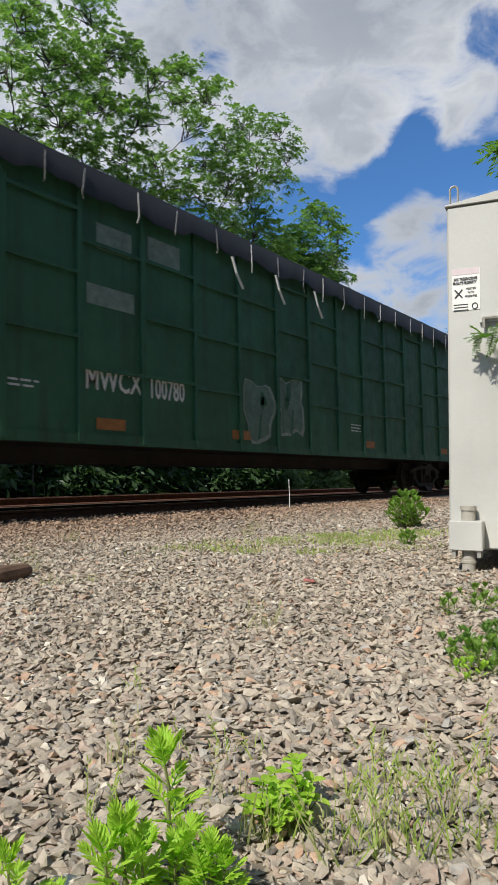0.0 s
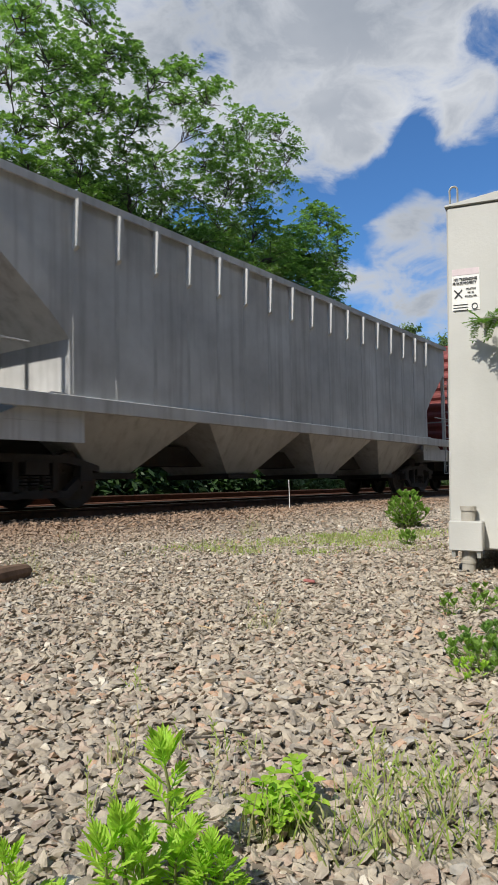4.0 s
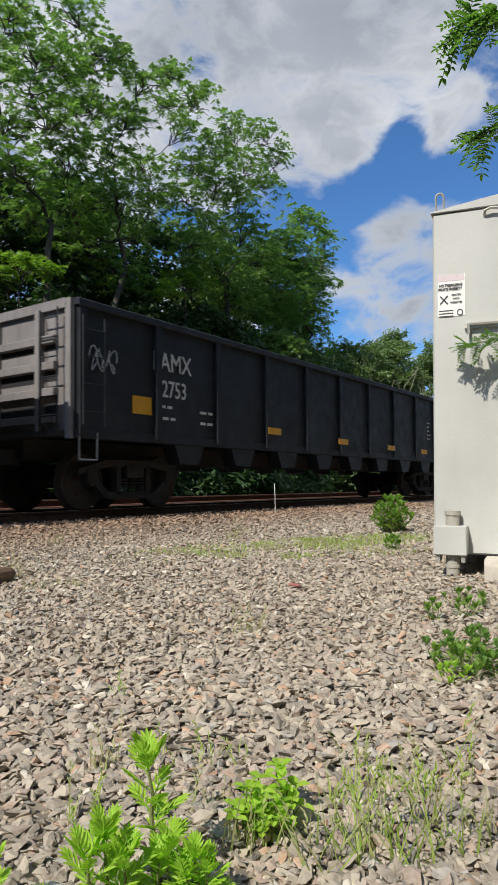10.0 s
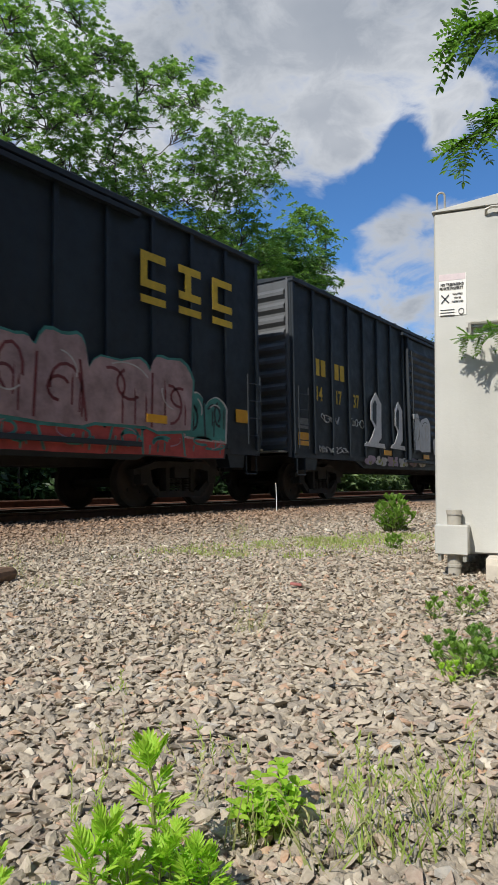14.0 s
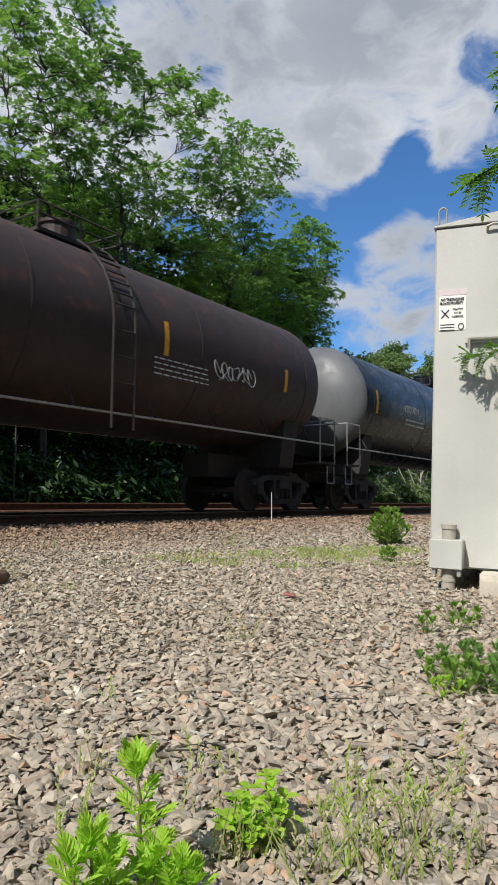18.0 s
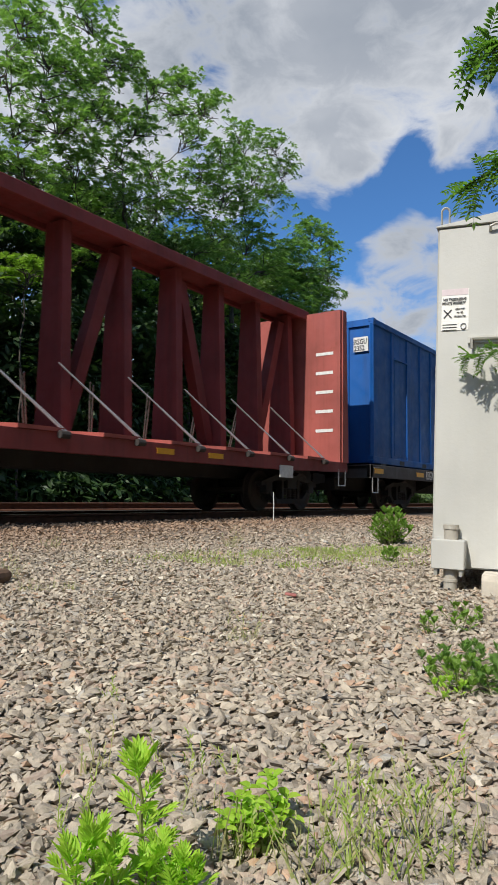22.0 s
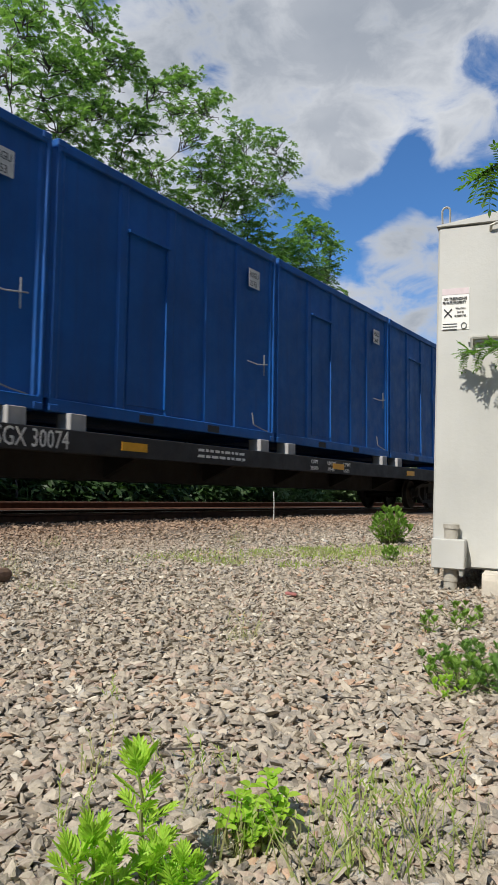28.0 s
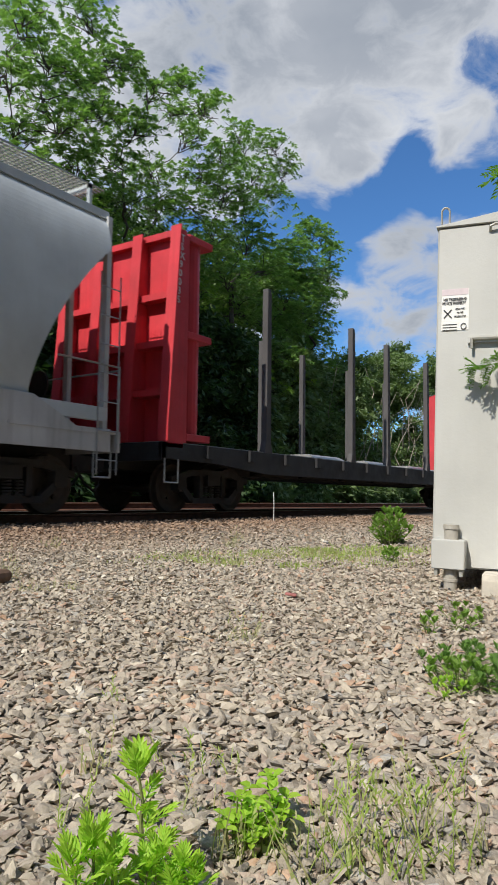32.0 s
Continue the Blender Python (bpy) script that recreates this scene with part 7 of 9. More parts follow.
# -- centre beam --
def centrebeam(start, end):
    car, h = wagon("centrebeam_flat_car", "empty dark red centrebeam lumber car", start, end, 2.2)
    m, deck, top = CENTRE_RED, 1.22, 5.25
    part("deck", Shape().box(-h, h, -1.42, 1.42, deck - 0.10, deck), m, car)
    for y in (-1, 1):
        part("side_sill", Shape().prism([(-h, 0.98), (-h + 3, 0.92), (h - 3, 0.92), (h, 0.98), (h, deck), (-h, deck)], "y", y * 1.45, y * 1.35), m, car, bevel=0.008)
        for i in range(14):
            x = -h + 1.6 + i * (2 * h - 3.2) / 13
            part("riser", Shape().prism([(y * 0.2, deck + 0.16), (y * 1.48, deck + 0.06), (y * 1.48, deck), (y * 0.2, deck)], "x", x - 0.5, x + 0.32), FLAT_RED, car)
            w = part("winch", Shape().lathe([(-0.09, 0.0), (-0.09, 0.06), (0.09, 0.06), (0.09, 0.0)], "x", 10, (x + 0.3, y * 1.50, deck - 0.04)), IRON, car)
            part("strap", Shape().path([(x + 0.30, y * 1.5, deck), (x - 0.62, y * 0.5, deck + 1.25)], 0.014, 4).path([(x + 0.36, y * 1.5, deck), (x - 0.54, y * 0.5, deck + 1.2)], 0.014, 4), BRIGHT, w)
    part("top_chord", Shape().box(-h + 0.3, h - 0.3, -0.42, 0.42, top - 0.14, top).box(-h + 0.3, h - 0.3, -0.46, -0.36, top - 0.24, top).box(-h + 0.3, h - 0.3, 0.36, 0.46, top - 0.24, top), m, car, "wide top chord of the centre beam", bevel=0.01)
    n = 16
    for i in range(n):
        x = -h + 0.9 + i * (2 * h - 1.8) / (n - 1)
        part("upright", Shape().prism([(-0.36, deck), (0.36, deck), (0.22, top - 0.2), (-0.22, top - 0.2)], "x", x - 0.105, x + 0.105), m, car, bevel=0.012)
        if i < n - 1 and i % 2 == 0:
            d = (2 * h - 1.8) / (n - 1)
            part("diagonal", Shape().prism([(x + 0.1, top - 0.4), (x + 0.36, top - 0.4), (x + d + 0.02, deck), (x + d - 0.24, deck)] if i % 4 == 0 else [(x + d - 0.1, top - 0.4), (x + d - 0.36, top - 0.4), (x + 0.0, deck), (x + 0.26, deck)], "y", -0.12, 0.12), m, car)
    part("centre_sill", Shape().box(-h, h, -0.34, 0.34, 0.72, deck - 0.1), IRON, car)
    for k in (-1, 1):
        wall = part("bulkhead", Shape().box(k * (h - 0.32), k * (h - 0.42), -1.45, 1.45, deck, top - 0.1), FLAT_RED, car, "faded red end bulkhead")
        for y in (-1.42, 0.0, 1.42):
            part("brace", Shape().prism([(k * (h - 0.32), deck), (k * h, deck), (k * (h - 0.12), top - 0.1), (k * (h - 0.32), top - 0.1)], "y", y - 0.06, y + 0.06), FLAT_RED, wall)
        for z in (deck + 0.1, deck + 1.0, deck + 1.9, deck + 2.8, top - 0.2):
            part("crossbeam", Shape().box(k * (h - 0.08), k * (h - 0.32), -1.45, 1.45, z - 0.1, z + 0.1), FLAT_RED, wall)
        stirrup(car, k * (h - 0.3) - 0.18, -1.44, 1.05, BRIGHT)
        if k > 0:
            for j in range(5):
                part("stencil_bar", Shape().box(k * (h - 0.43), k * (h - 0.424), -1.25, -0.75, 2.0 + j * 0.5, 2.08 + j * 0.5), WHITE, wall)
    reflectors(car, [(-h + 0.35, 2.2)], -1.47, (0.1, 0.55))
    reflectors(car, [(-h + 1.0, 1.08), (0, 1.08), (h - 5.6, 1.08), (5, 1.08)], -1.46, (0.45, 0.1))
    part("notice", Shape().box(h - 3.3, h - 2.75, -1.47, -1.455, 0.75, 1.02), WHITE, car)
    return car, h


# -- waste containers on flat cars --
def container_mould():
    L, w, H = 6.20, 1.27, 4.19
    c = thing("waste_container", "tall blue steel waste container on a flat car", "container", "blue waste containers")
    part("body", Shape().box(-L / 2 + 0.06, L / 2 - 0.06, -w + 0.06, w - 0.06, 0.12, H - 0.04), BLUE, c)
    for y in (-1, 1):
        part("top_rail", Shape().box(-L / 2, L / 2, y * w, y * (w - 0.12), H - 0.16, H), BLUE, c, bevel=0.012)
        part("bottom_rail", Shape().box(-L / 2, L / 2, y * w, y * (w - 0.12), 0.0, 0.2), BLUE, c, bevel=0.012)
        for i, x in enumerate((-L / 2 + 0.07, -1.62, -0.40, 0.72, 1.72, L / 2 - 0.07)):
            part("side_post", Shape().prism([(x - 0.13, y * (w - 0.065)), (x + 0.13, y * (w - 0.065)), (x + 0.08, y * (w - 0.026)), (x - 0.08, y * (w - 0.026))][::y], "z", 0.2, H - 0.16), BLUE, c)
        d = part("access_door", Shape().box(-1.46, -0.53, y * (w - 0.045), y * (w - 0.062), 0.3, H - 0.95), BLUE, c, "recessed access door")
        part("door_hood", Shape().box(-1.52, -0.46, y * (w + 0.01), y * (w - 0.06), H - 0.95, H - 0.90), BLUE, d)
        part("door_edge", Shape().box(-0.53, -0.50, y * (w - 0.01), y * (w - 0.06), 0.3, H - 0.95), BLUE, d)
        for x in (-1.0, 0.9):
            # flat dark plate in place of the pocket's inner shade
            part("fork_pocket", Shape().box(x - 0.18, x + 0.18, y * (w + 0.004), y * (w - 0.01), 0.02, 0.15), DARKMARK, c, "forklift pocket, its inner shade drawn as a flat dark plate")
        part("latch_bar", Shape().path([(2.0, y * (w + 0.03), 1.62), (2.35, y * (w + 0.04), 1.60), (2.75, y * (w + 0.03), 1.66)], 0.014).path([(2.62, y * (w + 0.03), 1.4), (2.62, y * (w + 0.03), 1.85)], 0.014), BRIGHT, c)
        part("latch_chain", Shape().path([(2.2, y * (w + 0.02), 0.55), (2.25, y * (w + 0.03), 0.3), (2.5, y * (w + 0.03), 0.24), (2.8, y * (w + 0.02), 0.2)], 0.014, 4), BRIGHT, c)
        part("number_plate", Shape().box(2.05, 2.45, y * (w + 0.002), y * (w - 0.002), H - 0.95, H - 0.55), WHITE, c)
    for k in (-1, 1):
        for i, y in enumerate((-w + 0.07, -0.42, 0.42, w - 0.07)):
            part("end_post", Shape().box(k * L / 2, k * (L / 2 - 0.07), y - 0.07, y + 0.07, 0.1, H - 0.1), BLUE, c, bevel=0.015)
        part("end_header", Shape().box(k * (L / 2 + 0.004), k * (L / 2 - 0.08), -w, w, H - 0.2, H - 0.01), BLUE, c)
        part("end_sill", Shape().box(k * (L / 2 + 0.004), k * (L / 2 - 0.08), -w, w, 0.01, 0.22), BLUE, c)
        part("end_plate", Shape().box(k * (L / 2 + 0.004), k * (L / 2 - 0.002), -w + 0.16, -w + 0.62, H - 0.95, H - 0.52), WHITE, c)
    corner = mesh_of("corner_casting", Shape().box(-0.09, 0.09, -0.09, 0.09, -0.06, 0.06), BLUE, 0.015)
    for x in (-L / 2 + 0.08, L / 2 - 0.08):
        for y in (-w + 0.08, w - 0.08):
            for z in (0.055, H - 0.05):
                part("corner_casting", corner, BLUE, c, at=(x, y, z))
    return c


MOULD = container_mould()
MOULD_USED = []


def container_car(start, end, label, sill_mat, black, numbers, seed, mark="RSGX"):
    # the deck reaches past the containers at both ends
    over = 0.70
    car, h = wagon("container_flat_car", label, start - over, end + over, 3.2)
    top = 1.25
    low = 0.90
    for y in (-1, 1):
        part("side_sill", Shape().prism([(-h, low), (h, low), (h, top), (-h, top)], "y", y * 1.50, y * 1.38), sill_mat, car, bevel=0.01)
    part("deck", Shape().box(-h, h, -1.38, 1.38, top - 0.12, top - 0.04), sill_mat, car)
    part("centre_sill", Shape().box(-h, h, -0.4, 0.4, 0.55, top - 0.12), IRON, car)
    for i in range(8):
        x = -h + 3.4 + i * (2 * h - 6.8) / 7
        part("crossbearer", Shape().prism([(-1.35, low + 0.1), (1.35, low + 0.1), (0.4, 0.6), (-0.4, 0.6)], "x", x - 0.07, x + 0.07), IRON, car)
    for k in (-1, 1):
        part("end_sill", Shape().box(k * h, k * (h - 0.15), -1.5, 1.5, low - 0.02, top), sill_mat, car)
        part("grab_iron", Shape().path([(k * (h - 0.2), -1.49, top - 0.09), (k * (h - 0.2), -1.58, top - 0.09), (k * (h - 0.8), -1.58, top - 0.09), (k * (h - 0.8), -1.49, top - 0.09)], 0.016), BRIGHT if black else sill_mat, car)
        stirrup(car, k * (h - 0.3) - 0.18, -1.5, low, BRIGHT)
    base = 1.52 if black else 1.32
    reflectors(car, [(-h + 0.55, 1.08), (-h + 3.7, 1.08), (-h + 8.6, 1.08), (h - 10.7, 1.08), (h - 5.9, 1.08), (h - 1.2, 1.08)], -1.505, (0.6, 0.14))
    pad = mesh_of("container_pedestal", Shape().box(-0.16, 0.16, -0.16, 0.16, top - 0.05, base), sill_mat if not black else GREY_SILL, 0.01)
    pitch = (2 * (h - over) - 6.20) / 3
    for i in range(4):
        x = -h + over + 3.10 + i * pitch
        for dx in (-2.6, 2.6):
            for y in (-1.2, 1.2):
                part("container_pedestal", pad, sill_mat, car, at=(x + dx, y, 0))
        middle = (start + end) / 2 + x
        m = pose(middle, TRACK, RAIL + base)
        if not MOULD_USED:
            box = MOULD
            box.matrix_basis = m
            MOULD_USED.append(1)
        else:
            box = copy_thing(CLEAN[0], m)
        CRATES.append((box, numbers[i]))
        TRAIN.append((box, middle, base))
    return car, h


CLEAN = [MOULD]
CRATES = []


def mark_containers():
    L, w, H = 6.20, 1.27, 4.19
    for box, number in CRATES:
        if number:
            for words, z in (("RSGU", H - 0.73), (number, H - 0.92)):
                lettering(box, words, 2.08, -w - 0.004, z, 0.17, DARKMARK, squeeze=0.78, name="number_lettering")
                lettering(box, words, -L / 2 - 0.006, -w + 0.60, z, 0.21, DARKMARK, True, squeeze=0.78, bold=0.006, name="number_lettering")


def build_train():
    green_gondola(1.55, 23.4)

    # rusty bulkhead flat
    car, h = flat_car(24.5, 46.6, "empty rusty brown bulkhead flat car with orange-topped end walls", 1.38, SOOT_BROWN)
    bulkhead(car, -h + 1.2, 1, 5.0, 1.38, RUST_ORANGE, RUST_ORANGE)
    bulkhead(car, h - 0.8, -1, 5.25, 1.38, RUST, RUST_ORANGE, crest=0.08, depth=0.7)
    part("painted_crown", Shape().prism([(-1.5, 4.35), (-0.9, 4.6), (-0.3, 4.25), (0.5, 4.75), (1.0, 4.6), (1.5, 4.8), (1.5, 5.10), (1.25, 5.32), (-1.25, 5.32), (-1.5, 5.10)], "x", h - 0.805, h - 0.80), RUST_ORANGE, car, "flaking orange paint on the bulkhead")
    lettering(car, "TTPX", -h + 5.3, -1.51, 0.98, 0.34, WHITE, squeeze=0.7)
    lettering(car, "81161", -h + 6.85, -1.51, 0.96, 0.38, WHITE, squeeze=0.78)
    lettering(car, "TTPX", h - 2.6, -1.51, 1.02, 0.26, WHITE, squeeze=0.8)
    for i, x in enumerate((-h + 4.2, -h + 6.8, -h + 9.3, -h + 13.2, -h + 15.5, -h + 18.4)):
        part("dunnage", Shape().box(x, x + 1.6, -1.3 + 0.1 * i, 1.1, 1.38, 1.46 + 0.02 * (i % 3)), PINE, car, "pale lumber dunnage", at=pose(0, 0, 0, 0, 0, 0))
        part("post_stub", Shape().box(x + 0.7, x + 0.8, -1.40, -1.3, 1.38, 1.55 + 0.18 * (i % 2)), PINE, car)
    reflectors(car, [(-h + 11.2, 1.15), (-h + 16, 1.15), (-h + 4, 1.15)], -1.505, (0.5, 0.12), plain("dirty_yellow", (0.20, 0.12, 0.03), 0.7, 0.3, 8))

    # red flat with stakes
    car, h = flat_car(48.0, 70.5, "dark red bulkhead flat car with upright steel stakes", 1.30, OXIDE, pockets=0)
    bulkhead(car, -h + 1.5, 1, 5.1, 1.30, FLAT_RED, OXIDE)
    bulkhead(car, h - 0.75, -1, 5.1, 1.30, FLAT_RED, FLAT_RED, depth=0.6)
    stakes(car, [-h + 3.46 + 3.17 * i for i in range(6)], FLAT_RED, 1.24, 3.85)
    for i in range(6):
        part("bolster", Shape().prism([(-1.4, 1.30), (1.4, 1.30), (1.1, 1.46), (-1.1, 1.46)], "x", -h + 3.9 + 3.17 * i, -h + 6.0 + 3.17 * i), FLAT_RED, car)
    lettering(car, "EAMX", -h + 4.06, -1.51, 0.97, 0.30, WHITE, squeeze=0.72)
    lettering(car, "118000", -h + 5.4, -1.51, 0.97, 0.30, WHITE, squeeze=0.62)
    lettering(car, "118000", -h + 0.0, 0.65, 4.35, 0.22, WHITE, True, squeeze=0.7)
    scrawl(car, -h + 17.8, 0.92, 1.6, 0.25, -1.51, GLASSY, 3, 6)
    reflectors(car, [(-h + 2.1, 1.16), (-h + 9.0, 1.0), (-h + 11.0, 1.0), (-h + 14, 1.02), (-h + 20.5, 1.14)], -1.58, (0.5, 0.2))
    for x in (-h + 0.95,):
        ladder(car, x - 0.1, -1.52, 1.1, 3.6, BRIGHT, 0.3, 6)
    for j in range(3):
        part("stencil_bar", Shape().box(h - 0.836, h - 0.832, 0.2 - 0.0 * j, 0.8, 4.2 + 0.13 * j, 4.26 + 0.13 * j), WHITE, car)

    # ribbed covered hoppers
    car, h = covered_hopper(71.9, 90.4, "rust-streaked tan covered hopper car with ribbed sides", HOPPER_TAN, 4.70, 1.60, 17, False, end_mat=HOPPER_TAN_END, bay_mat=SHADED_BAY)
    y = -1.53
    for words, x, z in (("DJ", -h + 2.30, 2.98), ("TX", -h + 2.98, 2.98), ("475", -h + 2.12, 2.34), ("183", -h + 2.95, 2.34)):
        lettering(car, words, x, y - 0.004, z, 0.42, DARKMARK, squeeze=0.70, gap=1.15, bold=0.008)
    lettering(car, "DJTX", -h + 0.29, 0.1, 4.42, 0.16, DARKMARK, True)
    lettering(car, "475393", -h + 0.29, 0.2, 4.16, 0.16, DARKMARK, True)
    e = part("emblem", Shape().box(-h + 9.18, -h + 9.80, y - 0.004, y, 2.42, 3.12), WHITE, car, "white emblem plate with a blue diamond")
    part("diamond", Shape().prism([(-h + 9.49, 2.44), (-h + 9.78, 2.77), (-h + 9.49, 3.10), (-h + 9.20, 2.77)], "y", y - 0.008, y - 0.004), LOGO_BLUE, e)
    for k, z in ((-1, 2.70), (0, 2.66), (1, 2.70)):
        part("diamond_bar", Shape().box(-h + 9.46 + 0.13 * k, -h + 9.52 + 0.13 * k, y - 0.012, y - 0.008, z, z + 0.17), WHITE, e)
    part("caption_panel", Shape().box(-h + 9.18, -h + 9.80, y - 0.005, y, 2.04, 2.42), LOGO_BLUE, e)
    for z, a in ((2.33, 0.10), (2.22, 0.24), (2.11, 0.20)):
        part("caption_bar", Shape().box(-h + 9.49 - a, -h + 9.49 + a, y - 0.008, y - 0.005, z - 0.025, z + 0.025), WHITE, e)
    car, h = covered_hopper(91.6, 109.5, "light grey covered hopper car with ribbed sides", HOPPER_GREY, 4.70, 1.60, 17, False)
    lettering(car, "DJTX", -h + 0.29, 0.1, 4.42, 0.16, DARKMARK, True)
    lettering(car, "472490", -h + 0.29, 0.2, 4.16, 0.16, DARKMARK, True)

    # oxide red boxcars
    y = -1.508
    car, h = boxcar(111.0, 128.3, "oxide red steel boxcar with smooth panels", OXIDE, ribs=(4, 4), post_d=0.02)
    reflectors(car, [(h - 2.8, 1.55), (-h + 4.0, 1.55), (0.0, 1.55)], y - 0.004, (0.13, 0.5))
    reflectors(car, [(h - 0.07, 1.67)], y - 0.03, (0.12, 1.0))
    part("notice", Shape().box(h - 1.66, h - 1.10, y - 0.004, y, 1.98, 2.26), WHITE, car)
    part("notice_ink", Shape().box(h - 1.62, h - 1.14, y - 0.007, y - 0.004, 2.02, 2.22), plain("dull_teal", (0.05, 0.13, 0.13), 0.6, 0.2, 8), car)
    part("paint_patch", Shape().box(h - 1.68, h - 1.15, y - 0.003, y, 1.52, 1.95), plain("dull_slate", (0.07, 0.07, 0.09), 0.6, 0.3, 4), car)
    for k, x in enumerate((h - 3.1, h - 2.36)):
        stencil_lines(car, x, 1.98, y, WHITE, 6, 0.34, 0.12, 0.035, 70 + k)
    lettering(car, "2 INCH HF COMP SHOES", h - 3.02, y - 0.03, 0.87, 0.10, WHITE, squeeze=0.75)
    scrawl(car, h - 1.7, 1.05, 0.6, 0.3, y, GLASSY, 9, 4)
    car, h = boxcar(130.3, 147.7, "oxide red boxcar with graffiti and a ribbed sliding door", OXIDE, ribs=(4, 4), post_d=0.03, door=(-1.45, 2.05), door_bars=18)
    reflectors(car, [(-h + 0.15, 1.9), (h - 0.2, 2.0)], y - 0.03, (0.12, 1.1))
    lettering(car, "CUSHION-CAR", -h + 2.1, y - 0.034, 3.0, 0.44, LOGO_YELLOW, squeeze=0.70)
    lettering(car, "ATW", -h + 0.85, y - 0.004, 2.30, 0.36, WHITE, squeeze=0.8)
    stencil_lines(car, -h + 1.5, 1.9, y, WHITE, 3, 0.7, 0.12, 0.05, 74)
    piece(car, -h + 1.1, -h + 7.0, 1.02, 2.75, y - 0.032, PINK_SPRAY, MUD_SPRAY, DARKMARK, 21, 4)
    piece(car, h - 6.35, h - 1.4, 1.06, 2.78, y - 0.032, LILAC_SPRAY, MUD_SPRAY, DARKMARK, 22, 5)
    stencil_lines(car, h - 1.3, 1.9, y, WHITE, 4, 0.5, 0.1, 0.05, 75)

    # gondolas
    def black_gondola(a, b, number):
        car, h = gondola(a, b, CAR_BLUEBLACK, "long black gondola car with upright yellow reflectors", 3.22, 0.68, 0.68, belly=True, posts=lambda h: [-h + 0.12] + [-h + 3.15 + 1.165 * k for k in range(11)] + [h - 1.2, h - 0.12])
        y = -1.508
        reflectors(car, [(-h + 1.35, 2.0), (-h + 4.50, 1.55), (-h + 7.2, 1.55), (-h + 10.6, 1.55), (-h + 13.0, 1.55), (h - 0.85, 1.9)], y - 0.002, (0.12, 0.75 if number else 0.6))
        lettering(car, "KMHX", -h + 1.72, y - 0.003, 2.22, 0.46, WHITE, squeeze=0.8)
        lettering(car, number, -h + 1.62, y - 0.003, 1.76, 0.46, WHITE, squeeze=0.8)
        part("plate_mark", Shape().box(-h + 3.49, -h + 3.77, y - 0.004, y, 1.95, 2.28), WHITE, car)
        part("plate_mark_ink", Shape().box(-h + 3.515, -h + 3.745, y - 0.006, y - 0.004, 1.975, 2.255), CAR_BLUEBLACK, car)
        lettering(car, "C", -h + 3.56, y - 0.007, 2.0, 0.18, WHITE)
        lettering(car, "LD LMT  217800", -h + 1.75, y - 0.003, 1.30, 0.15, WHITE)
        lettering(car, "LT WT    68200", -h + 1.75, y - 0.003, 1.06, 0.15, WHITE)
        for k, words in enumerate(() if number != "526457" else ("CONDITIONALLY", "APPROVED", "CONTROL VALVE", "IF DEFECTIVE SEE", "AAR RULE 4")):
            lettering(car, words, h - 11.42, y - 0.003, 1.44 - 0.11 * k, 0.10, WHITE, centre=True, squeeze=0.85)
        lettering(car, "RELEASE ROD", h - 12.0, y - 0.04, 0.74, 0.11, WHITE)
        lettering(car, "RETAINING VALVE", h - 10.3, y - 0.04, 0.74, 0.11, WHITE, squeeze=0.85)
        stencil_lines(car, h - 2.6, 2.05, y, WHITE, 5, 0.35, 0.14, 0.05, 77)
        part("notice", Shape().box(h - 4.3, h - 4.0, y - 0.036, y - 0.032, 0.92, 1.0), WHITE, car)
        lettering(car, number, -h - 0.05, 0.9, 2.85, 0.22, WHITE, True)
        return car, h
    black_gondola(149.3, 166.7, "526455")
    car, h = gondola(168.3, 185.6, BROWN, "worn brown gondola car with pressed side panels and scrawls", 3.18, 0.70, 0.72, 13, panels=True)
    y = -1.575
    lettering(car, "OFOX", -h + 2.35, y, 2.42, 0.34, WHITE, squeeze=0.75)
    lettering(car, "5004", -h + 2.5, y, 2.04, 0.34, WHITE, squeeze=0.75)
    lettering(car, "5004", -h - 0.08, 0.5, 3.05, 0.18, WHITE, True)
    reflectors(car, [(-h + 1.2, 0.95), (-h + 5.5, 0.95), (-h + 9.4, 0.95), (h - 4.9, 0.95), (h - 1.0, 0.95)], y + 0.03, (0.7, 0.14))
    for i, (a, b, c, d) in enumerate(((-h + 0.6, 1.7, 1.0, 0.6), (-h + 5.2, 1.3, 1.2, 0.8), (h - 9.5, 1.4, 1.2, 0.8))):
        scrawl(car, a, b, c, d, y, GLASSY, 80 + i, 3)
    chalk(car, y, h - 4.2, 1.0, ((0.50, 1.10, 0.52, 0.55, 25, 290), (0.38, 1.12, 0.13, 0.12, 0, 360), (0.72, 1.08, 0.12, 0.12, 0, 360), (0.45, 0.35, 0.10, 0.35, 40, 200), (0.65, 0.35, 0.10, 0.35, 40, 200), (0.85, 0.40, 0.10, 0.32, 40, 200), (0.95, 0.75, 0.18, 0.12, 180, 380)))
    chalk(car, y, h - 3.1, 1.15, ((0.45, 1.35, 0.55, 0.14, 0, 360), (0.45, 1.15, 0.40, 0.72, 190, 350), (0.45, 0.95, 0.42, 0.75, 10, 170), (0.30, 0.75, 0.10, 0.12, 0, 360), (0.62, 0.75, 0.10, 0.12, 0, 360), (0.46, 0.30, 0.30, 0.22, 180, 360), (0.75, 0.60, 0.16, 0.55, -60, 60)))
    for i in range(4):
        scrawl(car, h - 9 + i * 2.0, 2.99, 0.8, 0.13, -1.60, GLASSY, 90 + i, 6)

